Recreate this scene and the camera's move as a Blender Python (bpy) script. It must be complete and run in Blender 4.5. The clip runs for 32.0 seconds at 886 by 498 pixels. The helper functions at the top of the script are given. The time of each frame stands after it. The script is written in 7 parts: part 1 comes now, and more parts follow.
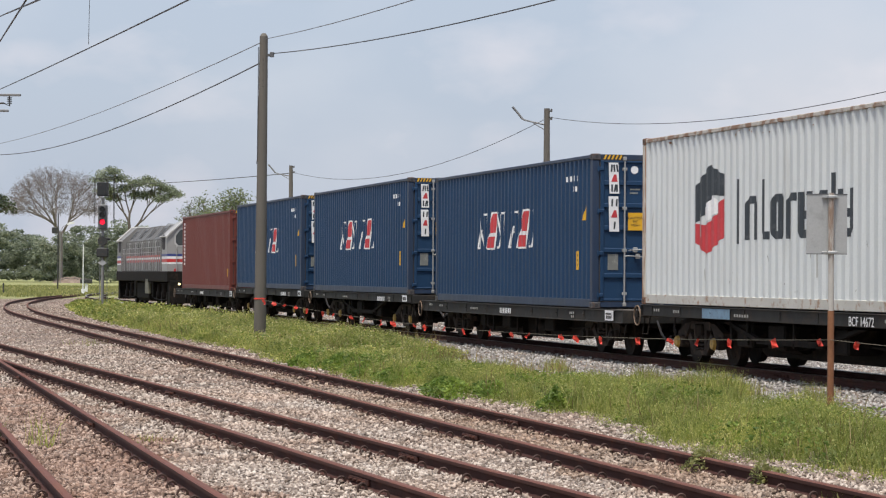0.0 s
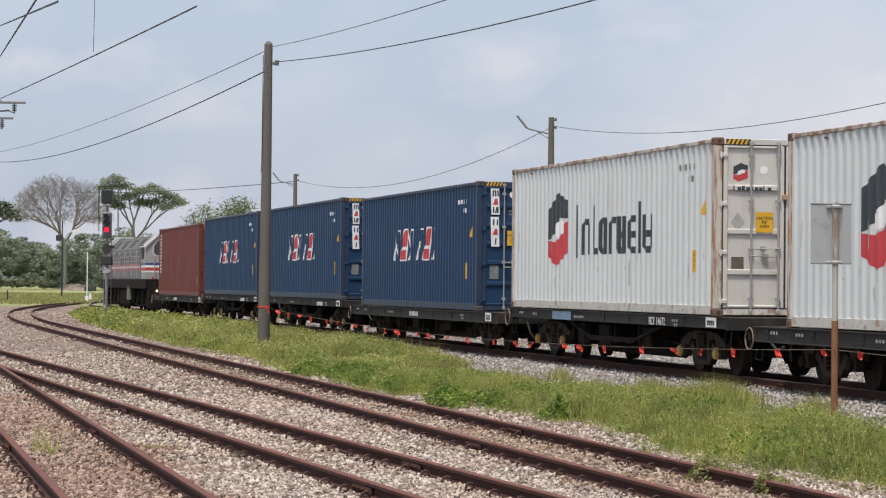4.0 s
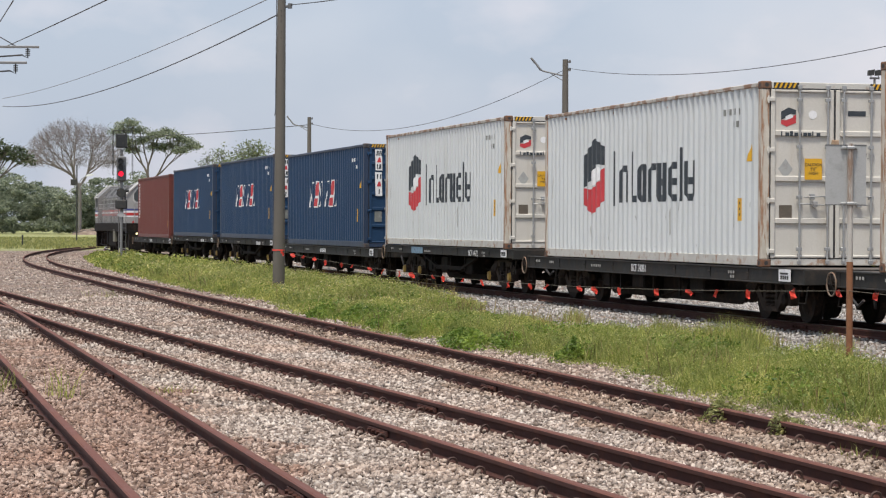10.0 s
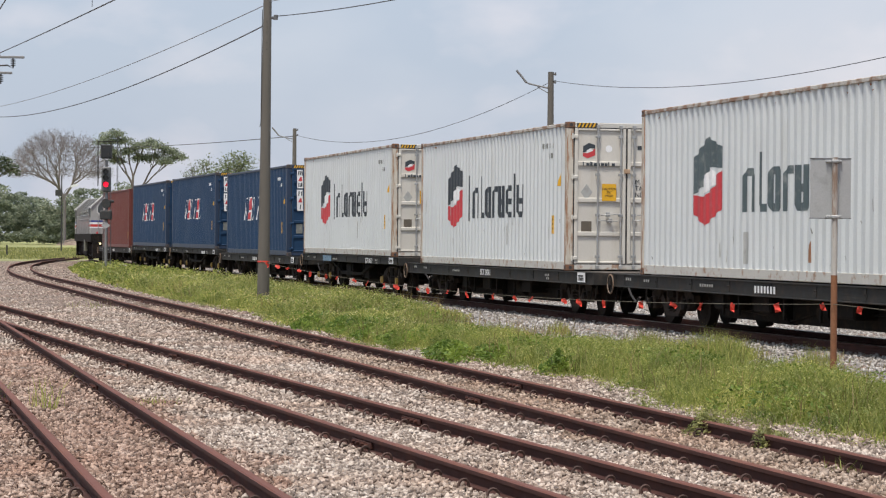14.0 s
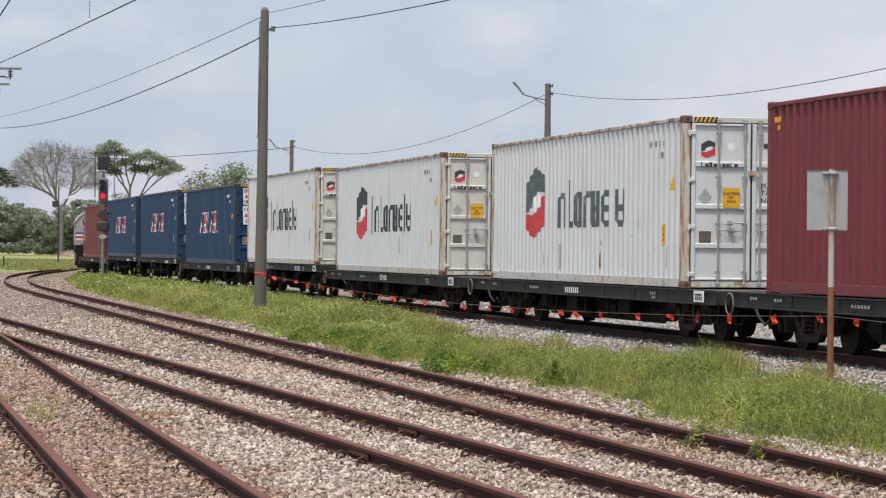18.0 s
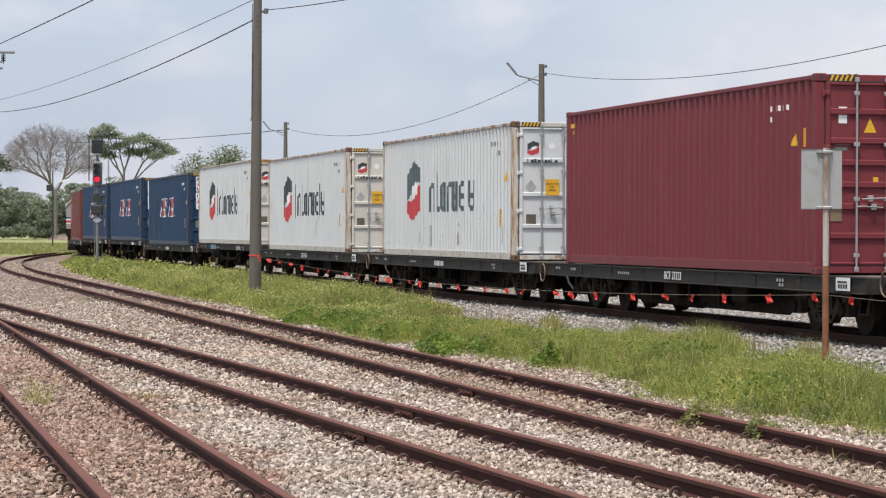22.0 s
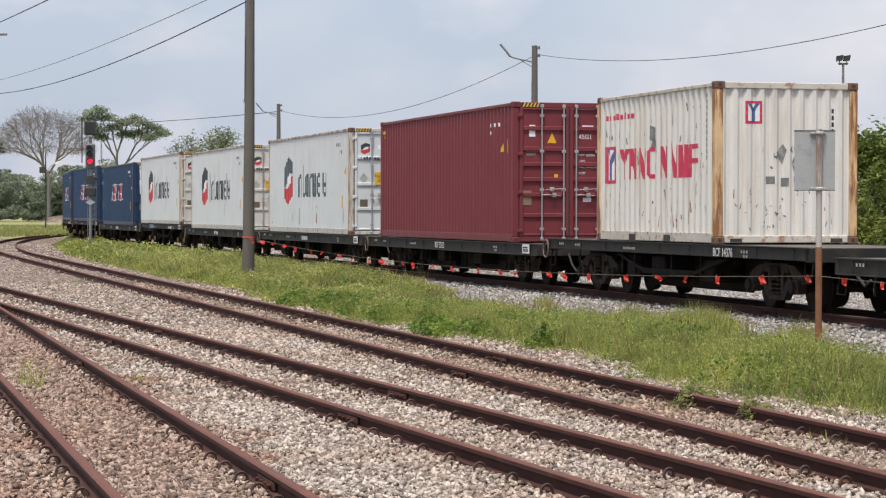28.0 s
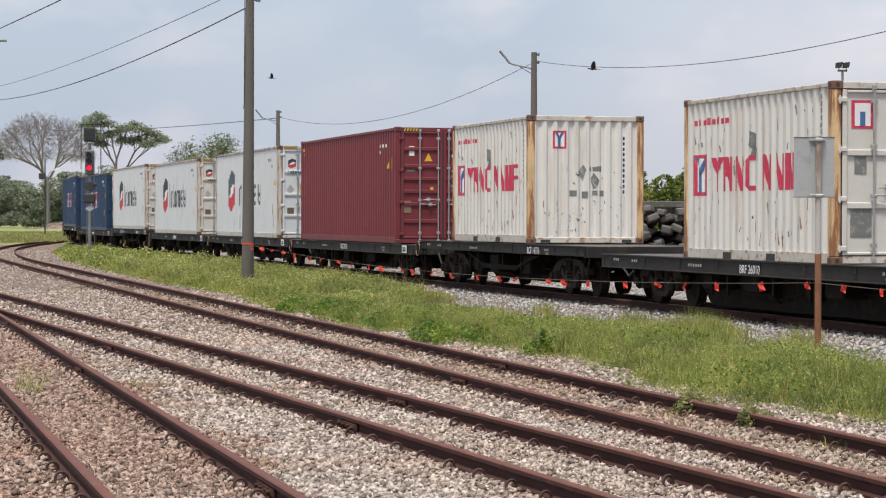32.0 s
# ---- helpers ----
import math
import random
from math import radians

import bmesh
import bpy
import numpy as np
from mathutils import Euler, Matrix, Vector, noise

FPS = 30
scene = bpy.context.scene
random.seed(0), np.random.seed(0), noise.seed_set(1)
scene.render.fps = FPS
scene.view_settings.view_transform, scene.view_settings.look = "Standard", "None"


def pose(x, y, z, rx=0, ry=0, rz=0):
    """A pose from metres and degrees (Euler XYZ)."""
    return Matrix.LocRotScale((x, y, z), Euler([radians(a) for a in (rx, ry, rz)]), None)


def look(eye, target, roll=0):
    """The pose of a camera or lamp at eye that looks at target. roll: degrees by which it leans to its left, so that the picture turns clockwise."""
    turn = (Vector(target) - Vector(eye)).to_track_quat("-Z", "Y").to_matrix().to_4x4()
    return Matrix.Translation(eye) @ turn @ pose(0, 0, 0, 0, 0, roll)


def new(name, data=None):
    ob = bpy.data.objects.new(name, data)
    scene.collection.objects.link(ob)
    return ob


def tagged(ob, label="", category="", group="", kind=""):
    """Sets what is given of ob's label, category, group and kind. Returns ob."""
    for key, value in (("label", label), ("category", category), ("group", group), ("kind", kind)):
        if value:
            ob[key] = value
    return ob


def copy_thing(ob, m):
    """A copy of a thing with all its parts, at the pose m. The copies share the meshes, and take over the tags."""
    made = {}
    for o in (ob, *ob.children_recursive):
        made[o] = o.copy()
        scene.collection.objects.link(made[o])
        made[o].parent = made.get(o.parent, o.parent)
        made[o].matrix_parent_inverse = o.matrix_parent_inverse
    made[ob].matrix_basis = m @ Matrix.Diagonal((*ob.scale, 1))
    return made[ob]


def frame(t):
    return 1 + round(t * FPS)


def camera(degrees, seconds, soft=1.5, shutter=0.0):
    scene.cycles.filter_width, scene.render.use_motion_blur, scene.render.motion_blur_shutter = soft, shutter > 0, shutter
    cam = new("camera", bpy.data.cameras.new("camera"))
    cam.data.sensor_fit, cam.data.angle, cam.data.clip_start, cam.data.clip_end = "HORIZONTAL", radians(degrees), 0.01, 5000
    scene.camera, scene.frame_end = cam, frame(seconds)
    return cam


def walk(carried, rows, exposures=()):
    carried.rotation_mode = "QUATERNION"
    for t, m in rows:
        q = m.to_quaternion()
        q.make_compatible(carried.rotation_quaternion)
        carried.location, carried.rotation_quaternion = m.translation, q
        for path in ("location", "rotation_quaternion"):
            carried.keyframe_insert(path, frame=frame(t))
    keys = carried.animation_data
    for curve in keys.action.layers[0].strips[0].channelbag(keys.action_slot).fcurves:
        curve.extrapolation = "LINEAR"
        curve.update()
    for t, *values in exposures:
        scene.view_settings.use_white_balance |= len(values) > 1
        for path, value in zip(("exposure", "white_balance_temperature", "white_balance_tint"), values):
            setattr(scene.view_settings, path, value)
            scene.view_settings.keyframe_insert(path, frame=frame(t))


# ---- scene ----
from collections import namedtuple

EYE = (0.0, 0.0, 1.58)
cam = camera(20.714, 32.0, soft=1.2)


def aim(turn, tilt, roll):
    """The camera's pose on its stand: turn to the left, tilt upwards, lean to the left."""
    return pose(*EYE) @ pose(0, 0, 0, 90 + tilt, 0, turn) @ pose(0, 0, 0, 0, 0, roll)


walk(cam, [(t, aim(a, b, c)) for t, a, b, c in (
    (0, -0.424, 0.606, 0.335), (0.5, -0.375, 0.592, 0.369), (1, -0.347, 0.595, 0.411), (1.5, -0.329, 0.616, 0.432), (2, -0.327, 0.682, 0.463),
    (2.5, -0.334, 0.771, 0.544), (3, -0.341, 0.843, 0.522), (3.5, -0.344, 0.863, 0.505), (5.5, -0.183, 0.238, 0.485), (6, -0.139, -0.000, 0.400),
    (6.5, -0.098, -0.221, 0.348), (7, -0.063, -0.382, 0.354), (7.5, -0.039, -0.488, 0.365), (8, -0.025, -0.566, 0.342), (8.5, -0.014, -0.620, 0.298),
    (9, -0.000, -0.629, 0.246), (9.5, 0.009, -0.603, 0.242), (10, 0.007, -0.545, 0.265), (10.5, -0.018, -0.498, 0.269), (11, -0.064, -0.464, 0.346),
    (11.5, -0.141, -0.464, 0.316), (12, -0.220, -0.465, 0.315), (12.5, -0.294, -0.462, 0.357), (13, -0.333, -0.423, 0.373), (13.5, -0.341, -0.349, 0.408),
    (14, -0.349, -0.260, 0.483), (14.5, -0.350, -0.185, 0.519), (16.5, -0.424, -0.089, 0.535), (17, -0.439, -0.067, 0.562), (17.5, -0.440, -0.026, 0.575),
    (18, -0.419, 0.014, 0.537), (18.5, -0.385, 0.045, 0.461), (19, -0.371, 0.049, 0.465), (19.5, -0.381, 0.024, 0.360), (20, -0.410, -0.036, 0.303),
    (20.5, -0.441, -0.137, 0.286), (21, -0.471, -0.245, 0.250), (21.5, -0.501, -0.343, 0.173), (22, -0.547, -0.427, 0.160), (22.5, -0.593, -0.486, 0.182),
    (23, -0.653, -0.530, 0.229), (23.5, -0.683, -0.601, 0.247), (24, -0.708, -0.689, 0.237), (24.5, -0.739, -0.817, 0.191), (25, -0.800, -0.937, 0.123),
    (25.5, -0.854, -1.041, 0.057), (27.5, -0.778, -0.977, 0.045), (28, -0.707, -0.861, 0.095), (28.5, -0.651, -0.757, 0.161), (29, -0.608, -0.698, 0.164),
    (29.5, -0.574, -0.670, 0.158), (30, -0.566, -0.670, 0.161), (30.5, -0.588, -0.681, 0.143), (31, -0.630, -0.707, 0.115), (31.5, -0.687, -0.728, 0.098),
    (32, -0.723, -0.705, 0.127),
)], [(0, 0.0), (14, 0.02), (19, 0.05), (23, 0.12), (25, 0.10), (28, 0.06), (32, 0.02)])

# ---- sky, sun, exposure ----
world = bpy.data.worlds.new("hazy_sky")
scene.world = world
world.use_nodes = True
wn, wl = world.node_tree.nodes, world.node_tree.links
wn.clear()
SUN_ELEVATION, SUN_AZIMUTH = radians(68), radians(200)
w_sky = wn.new("ShaderNodeTexSky")
w_sky.sky_type, w_sky.sun_disc = "NISHITA", False
w_sky.sun_elevation, w_sky.sun_rotation = SUN_ELEVATION, SUN_AZIMUTH
w_sky.dust_density, w_sky.air_density = 3.0, 1.2
w_clear = wn.new("ShaderNodeBackground")
w_clear.inputs["Strength"].default_value = 0.030
wl.new(w_sky.outputs[0], w_clear.inputs["Color"])
w_co = wn.new("ShaderNodeTexCoord")
w_map = wn.new("ShaderNodeMapping")
w_map.inputs["Scale"].default_value = (1.0, 1.0, 1.9)
w_noise = wn.new("ShaderNodeTexNoise")
w_noise.inputs["Scale"].default_value, w_noise.inputs["Detail"].default_value = 5.5, 7.0
w_noise.inputs["Roughness"].default_value = 0.45
w_ramp = wn.new("ShaderNodeValToRGB")
w_ramp.color_ramp.elements[0].position, w_ramp.color_ramp.elements[0].color = 0.38, (0.450, 0.515, 0.635, 1)
w_ramp.color_ramp.elements[1].position, w_ramp.color_ramp.elements[1].color = 0.68, (0.610, 0.622, 0.700, 1)
w_mid = w_ramp.color_ramp.elements.new(0.52)
w_mid.color = (0.532, 0.578, 0.680, 1)
w_cloud = wn.new("ShaderNodeBackground")
w_cloud.inputs["Strength"].default_value = 0.95
w_add = wn.new("ShaderNodeAddShader")
w_out = wn.new("ShaderNodeOutputWorld")
wl.new(w_co.outputs["Generated"], w_map.inputs["Vector"])
wl.new(w_map.outputs[0], w_noise.inputs["Vector"])
wl.new(w_noise.outputs[0], w_ramp.inputs[0])
w_puff = wn.new("ShaderNodeTexNoise")
w_puff.inputs["Scale"].default_value, w_puff.inputs["Detail"].default_value, w_puff.inputs["Roughness"].default_value = 13.0, 5.0, 0.5
w_where = wn.new("ShaderNodeMapRange")
w_where.inputs["From Min"].default_value, w_where.inputs["From Max"].default_value = 0.54, 0.78
w_where.inputs["To Max"].default_value = 0.42
w_tint = wn.new("ShaderNodeMix")
w_tint.data_type = "RGBA"
w_tint.inputs[7].default_value = (0.900, 0.810, 0.840, 1)
wl.new(w_map.outputs[0], w_puff.inputs["Vector"])
wl.new(w_puff.outputs[0], w_where.inputs["Value"])
wl.new(w_where.outputs[0], w_tint.inputs[0])
wl.new(w_ramp.outputs[0], w_tint.inputs[6])
wl.new(w_tint.outputs[2], w_cloud.inputs["Color"])
wl.new(w_clear.outputs[0], w_add.inputs[0])
wl.new(w_cloud.outputs[0], w_add.inputs[1])
wl.new(w_add.outputs[0], w_out.inputs[0])

sun_data = bpy.data.lights.new("sun", "SUN")
sun_data.energy, sun_data.angle, sun_data.color = 4.3, radians(10), (1.0, 0.93, 0.84)
sun = new("sun", sun_data)
sun_dir = Vector((math.sin(SUN_AZIMUTH) * math.cos(SUN_ELEVATION), math.cos(SUN_AZIMUTH) * math.cos(SUN_ELEVATION), math.sin(SUN_ELEVATION)))
sun.matrix_world = look(sun_dir * 100, (0, 0, 0))


# ---- materials ----
def nodes_of(name):
    m = bpy.data.materials.new(name)
    m.use_nodes = True
    return m, m.node_tree.nodes, m.node_tree.links, m.node_tree.nodes["Principled BSDF"]


def noise_node(n, l, scale, detail=6.0, stretch=(1, 1, 1), coords="Object", rough=0.55):
    co, mp, tx = n.new("ShaderNodeTexCoord"), n.new("ShaderNodeMapping"), n.new("ShaderNodeTexNoise")
    mp.inputs["Scale"].default_value = stretch
    tx.inputs["Scale"].default_value, tx.inputs["Detail"].default_value, tx.inputs["Roughness"].default_value = scale, detail, rough
    l.new(co.outputs[coords], mp.inputs["Vector"])
    l.new(mp.outputs[0], tx.inputs["Vector"])
    return tx.outputs[0]


def ramp_node(n, l, value, a, b, ca=(0, 0, 0, 1), cb=(1, 1, 1, 1)):
    r = n.new("ShaderNodeValToRGB")
    e = r.color_ramp.elements
    e[0].position, e[0].color, e[1].position, e[1].color = a, ca, b, cb
    l.new(value, r.inputs[0])
    return r.outputs[0]


def mix_node(n, l, fac, a, b, blend="MIX"):
    m = n.new("ShaderNodeMix")
    m.data_type, m.blend_type = "RGBA", blend
    for socket, v in ((m.inputs[0], fac), (m.inputs[6], a), (m.inputs[7], b)):
        if isinstance(v, (int, float)):
            socket.default_value = v
        elif isinstance(v, tuple):
            socket.default_value = (*v[:3], 1)
        else:
            l.new(v, socket)
    return m.outputs[2]


def bump_node(n, l, bsdf, value, strength, distance):
    b = n.new("ShaderNodeBump")
    b.inputs["Strength"].default_value, b.inputs["Distance"].default_value = strength, distance
    l.new(value, b.inputs["Height"])
    l.new(b.outputs[0], bsdf.inputs["Normal"])


def surface(name, color, rough=0.6, metal=0.0, dirt=(0.16, 0.11, 0.08), amount=0.3, scale=3.0, streak=False, grain=60.0, bump=0.15, vary=0.12, random_tint=0.0, cover=0.0, spec=0.5):
    """A worn surface: broad tint changes, dirt in patches or running down, and a fine grain with relief."""
    m, n, l, bsdf = nodes_of(name)
    broad = noise_node(n, l, scale * 0.35, 4)
    fine = noise_node(n, l, grain, 5)
    dark = tuple(c * (1 - vary) for c in color)
    light = tuple(min(1, c * (1 + vary)) for c in color)
    col = mix_node(n, l, ramp_node(n, l, broad, 0.35, 0.65), dark, light)
    col = mix_node(n, l, ramp_node(n, l, fine, 0.3, 0.75), col, tuple(c * 0.86 for c in color))
    spots = noise_node(n, l, scale, 8, (1, 1, 0.12) if streak else (1, 1, 1), rough=0.65)
    if cover:
        mid = 0.5 + (0.5 - cover) * 0.40
        mask = ramp_node(n, l, spots, mid - 0.05, mid + 0.05)
    else:
        mask = ramp_node(n, l, spots, 0.60 - 0.22 * amount, 0.78 - 0.10 * amount)
    strength = n.new("ShaderNodeMath")
    strength.operation, strength.inputs[1].default_value = "MULTIPLY", min(1.0, 0.35 + amount)
    l.new(mask, strength.inputs[0])
    col = mix_node(n, l, strength.outputs[0], col, dirt)
    if random_tint:
        info = n.new("ShaderNodeObjectInfo")
        col = mix_node(n, l, ramp_node(n, l, info.outputs["Random"], 0, 1, (1 - random_tint,) * 3 + (1,), (1, 1, 1, 1)), (0, 0, 0), col)
    l.new(col, bsdf.inputs["Base Color"])
    bsdf.inputs["Metallic"].default_value = metal
    bsdf.inputs["Specular IOR Level"].default_value = spec
    l.new(ramp_node(n, l, spots, 0.3, 0.8, (rough * 0.85,) * 3 + (1,), (min(1, rough * 1.25),) * 3 + (1,)), bsdf.inputs["Roughness"])
    bump_node(n, l, bsdf, fine, bump, 0.004)
    return m


def stones_material(name, dark, mid, light, warm):
    """Loose stones: each stone its own grey, with brown patches over the bed."""
    m, n, l, bsdf = nodes_of(name)
    geo = n.new("ShaderNodeNewGeometry")
    r = n.new("ShaderNodeValToRGB")
    e = r.color_ramp.elements
    e[0].position, e[0].color, e[1].position, e[1].color = 0.0, (*dark, 1), 1.0, (*light, 1)
    r.color_ramp.elements.new(0.5).color = (*mid, 1)
    l.new(geo.outputs["Random Per Island"], r.inputs[0])
    patch = ramp_node(n, l, noise_node(n, l, 0.55, 5), 0.40, 0.66)
    half = n.new("ShaderNodeMath")
    half.operation, half.inputs[1].default_value = "MULTIPLY", 0.55
    l.new(patch, half.inputs[0])
    col = mix_node(n, l, half.outputs[0], r.outputs[0], mix_node(n, l, 0.75, r.outputs[0], warm, "MULTIPLY"))
    fine = noise_node(n, l, 45, 4)
    col = mix_node(n, l, 0.45, col, ramp_node(n, l, fine, 0.3, 0.7, (0.45, 0.42, 0.40, 1), (1, 1, 1, 1)), "MULTIPLY")
    l.new(col, bsdf.inputs["Base Color"])
    bsdf.inputs["Roughness"].default_value = 0.9
    bump_node(n, l, bsdf, fine, 0.4, 0.006)
    return m


def leaf_material(name, a, b, c):
    """Leaves: every one its own green, letting a little light through."""
    m, n, l, bsdf = nodes_of(name)
    geo = n.new("ShaderNodeNewGeometry")
    r = n.new("ShaderNodeValToRGB")
    e = r.color_ramp.elements
    e[0].position, e[0].color, e[1].position, e[1].color = 0.0, (*a, 1), 1.0, (*c, 1)
    r.color_ramp.elements.new(0.55).color = (*b, 1)
    l.new(geo.outputs["Random Per Island"], r.inputs[0])
    broad = ramp_node(n, l, noise_node(n, l, 0.35, 4), 0.35, 0.65, (0.70, 0.72, 0.62, 1), (1.15, 1.10, 1.0, 1))
    tufts = ramp_node(n, l, noise_node(n, l, 2.4, 5), 0.36, 0.62, (0.48, 0.56, 0.48, 1), (1.16, 1.10, 1.0, 1))
    col = mix_node(n, l, 1.0, r.outputs[0], broad, "MULTIPLY")
    col = mix_node(n, l, 1.0, col, tufts, "MULTIPLY")
    l.new(col, bsdf.inputs["Base Color"])
    bsdf.inputs["Roughness"].default_value = 0.6
    thin = n.new("ShaderNodeBsdfTranslucent")
    l.new(col, thin.inputs["Color"])
    mixer = n.new("ShaderNodeMixShader")
    mixer.inputs[0].default_value = 0.42
    l.new(bsdf.outputs[0], mixer.inputs[1])
    l.new(thin.outputs[0], mixer.inputs[2])
    l.new(mixer.outputs[0], n["Material Output"].inputs["Surface"])
    return m


def glow(name, color, strength):
    m, n, l, bsdf = nodes_of(name)
    bsdf.inputs["Base Color"].default_value = (*color, 1)
    bsdf.inputs["Emission Color"].default_value = (*color, 1)
    bsdf.inputs["Emission Strength"].default_value = strength
    return m


RUST = (0.23, 0.09, 0.035)
WHITE_PAINT = surface("white_paint", (0.62, 0.655, 0.665), 0.5, dirt=(0.40, 0.40, 0.37), amount=0.18, scale=2.2, streak=True, vary=0.05)
CREAM_DOOR = surface("cream_door_paint", (0.60, 0.58, 0.53), 0.5, dirt=(0.40, 0.33, 0.25), amount=0.2, scale=2.5, streak=True, vary=0.05)
CREAM_WORN = surface("cream_paint_worn", (0.70, 0.685, 0.64), 0.55, dirt=(0.40, 0.31, 0.21), amount=0.34, scale=2.4, streak=True, vary=0.06)
RUSTY_POST = surface("rusty_cream_post", (0.66, 0.46, 0.25), 0.7, dirt=(0.25, 0.105, 0.042), amount=0.62, scale=8.0, streak=True, vary=0.25, cover=0.50)
RUSTY_EDGE = surface("rust_edged_white", (0.54, 0.50, 0.43), 0.65, dirt=(0.27, 0.125, 0.055), amount=0.55, scale=11.0, streak=True, vary=0.15, cover=0.40)
BROWN_CASTING = surface("corner_casting_rust", (0.15, 0.085, 0.055), 0.75, dirt=RUST, amount=0.6, scale=14)
NAVY = surface("navy_paint", (0.0125, 0.044, 0.104), 0.5, spec=0.3, dirt=(0.042, 0.070, 0.110), amount=0.18, scale=2.5, streak=True, vary=0.10)
NAVY_TRIM = surface("navy_trim_paint", (0.018, 0.036, 0.076), 0.5, dirt=(0.07, 0.07, 0.075), amount=0.3, scale=4, streak=True)
GREY_CASTING = surface("grey_casting", (0.06, 0.06, 0.065), 0.6, dirt=RUST, amount=0.35, scale=14)
MAROON = surface("maroon_paint", (0.178, 0.034, 0.042), 0.5, spec=0.3, dirt=(0.24, 0.078, 0.080), amount=0.14, scale=2.5, streak=True, vary=0.08)
BRICK_RED = surface("oxide_red_paint", (0.150, 0.042, 0.034), 0.5, spec=0.3, dirt=(0.20, 0.075, 0.058), amount=0.18, scale=2.5, streak=True, vary=0.08)
LOGO_DARK = surface("logo_charcoal", (0.035, 0.045, 0.055), 0.5, dirt=(0.20, 0.21, 0.21), amount=0.14, scale=6)
LOGO_RED = surface("logo_red", (0.52, 0.045, 0.055), 0.5, dirt=(0.55, 0.20, 0.19), amount=0.15, scale=6)
LOGO_FADED = surface("logo_faded_teal", (0.075, 0.105, 0.115), 0.6, dirt=(0.30, 0.32, 0.31), amount=0.35, scale=5)
LOGO_PINK = surface("logo_crimson", (0.55, 0.035, 0.085), 0.5, dirt=(0.60, 0.28, 0.30), amount=0.28, scale=6)
LOGO_BLUE = surface("logo_blue", (0.06, 0.14, 0.32), 0.5, amount=0.15, scale=6)
LOGO_WHITE = surface("logo_white", (0.78, 0.79, 0.80), 0.5, dirt=(0.5, 0.5, 0.5), amount=0.12, scale=6)
DECAL_GREY = surface("worn_decal_grey", (0.17, 0.18, 0.17), 0.6, dirt=(0.5, 0.5, 0.46), amount=0.4, scale=9)
YELLOW = surface("yellow_sticker", (0.72, 0.40, 0.02), 0.5, dirt=(0.5, 0.3, 0.05), amount=0.15, scale=6)
BLACK_INK = surface("black_ink", (0.03, 0.03, 0.03), 0.6, amount=0.1, scale=8)
GALVANISED = surface("galvanised_steel", (0.42, 0.43, 0.43), 0.45, 0.6, dirt=(0.24, 0.17, 0.12), amount=0.3, scale=7)
RUBBER = surface("door_seal_rubber", (0.035, 0.035, 0.038), 0.8, amount=0.2, scale=6)
WAGON_GREY = surface("wagon_dark_grey_paint", (0.022, 0.022, 0.021), 0.7, spec=0.3, dirt=(0.075, 0.055, 0.042), amount=0.45, scale=2.6, vary=0.18)
WAGON_DECK = surface("wagon_deck_steel", (0.105, 0.092, 0.082), 0.75, dirt=(0.16, 0.105, 0.072), amount=0.5, scale=2.0)
BOGIE = surface("grimy_cast_steel", (0.010, 0.009, 0.008), 0.9, spec=0.15, dirt=(0.044, 0.031, 0.023), amount=0.5, scale=5)
BOGIE_FRAME = surface("rust_brown_cast_frame", (0.034, 0.027, 0.023), 0.85, spec=0.2, dirt=(0.105, 0.075, 0.056), amount=0.5, scale=6)
STENCIL = surface("worn_stencil_white", (0.36, 0.36, 0.34), 0.7, dirt=(0.08, 0.07, 0.06), amount=0.45, scale=14)
SPRING = surface("dusty_spring_steel", (0.030, 0.025, 0.022), 0.85, spec=0.2, dirt=(0.085, 0.062, 0.048), amount=0.5, scale=9)
WHEEL_STEEL = surface("wheel_steel", (0.017, 0.013, 0.011), 0.8, spec=0.2, dirt=(0.075, 0.048, 0.033), amount=0.4, scale=6)
AXLE_YELLOW = surface("axle_cap_yellow", (0.42, 0.27, 0.05), 0.6, dirt=(0.10, 0.07, 0.04), amount=0.5, scale=12)
RAIL_RUST = surface("rail_rust", (0.055, 0.021, 0.0165), 0.9, spec=0.3, dirt=(0.105, 0.043, 0.030), amount=0.45, scale=3.0, bump=0.3)
# same rust, redder and paler: sunlight on the rail tops painted in
RAIL_HEAD_SUNLIT = surface("rail_head_sunlit_brown", (0.138, 0.056, 0.042), 0.8, 0.0, spec=0.3, dirt=(0.185, 0.085, 0.056), amount=0.4, scale=2.0)
RAIL_BRIGHT = surface("rail_head_bright", (0.30, 0.27, 0.25), 0.35, 0.8, dirt=(0.16, 0.10, 0.07), amount=0.3, scale=2.0)
CLIP_STEEL = surface("clip_rust", (0.088, 0.048, 0.038), 0.85, 0.0, dirt=(0.14, 0.08, 0.06), amount=0.4, scale=18, random_tint=0.45)
SLEEPER = surface("weathered_sleeper", (0.16, 0.115, 0.085), 0.9, dirt=(0.27, 0.21, 0.16), amount=0.5, scale=5, bump=0.4, random_tint=0.35)
OLD_SLEEPER = surface("stacked_sleeper_grey", (0.135, 0.125, 0.115), 0.9, dirt=(0.25, 0.235, 0.21), amount=0.5, scale=5, bump=0.4, random_tint=0.5)
CONCRETE = surface("pole_concrete", (0.125, 0.115, 0.098), 0.85, dirt=(0.07, 0.065, 0.055), amount=0.45, scale=1.6, streak=True, vary=0.12, bump=0.35)
GREY_STEEL = surface("mast_grey_steel", (0.23, 0.235, 0.235), 0.55, 0.3, dirt=(0.14, 0.11, 0.09), amount=0.3, scale=5)
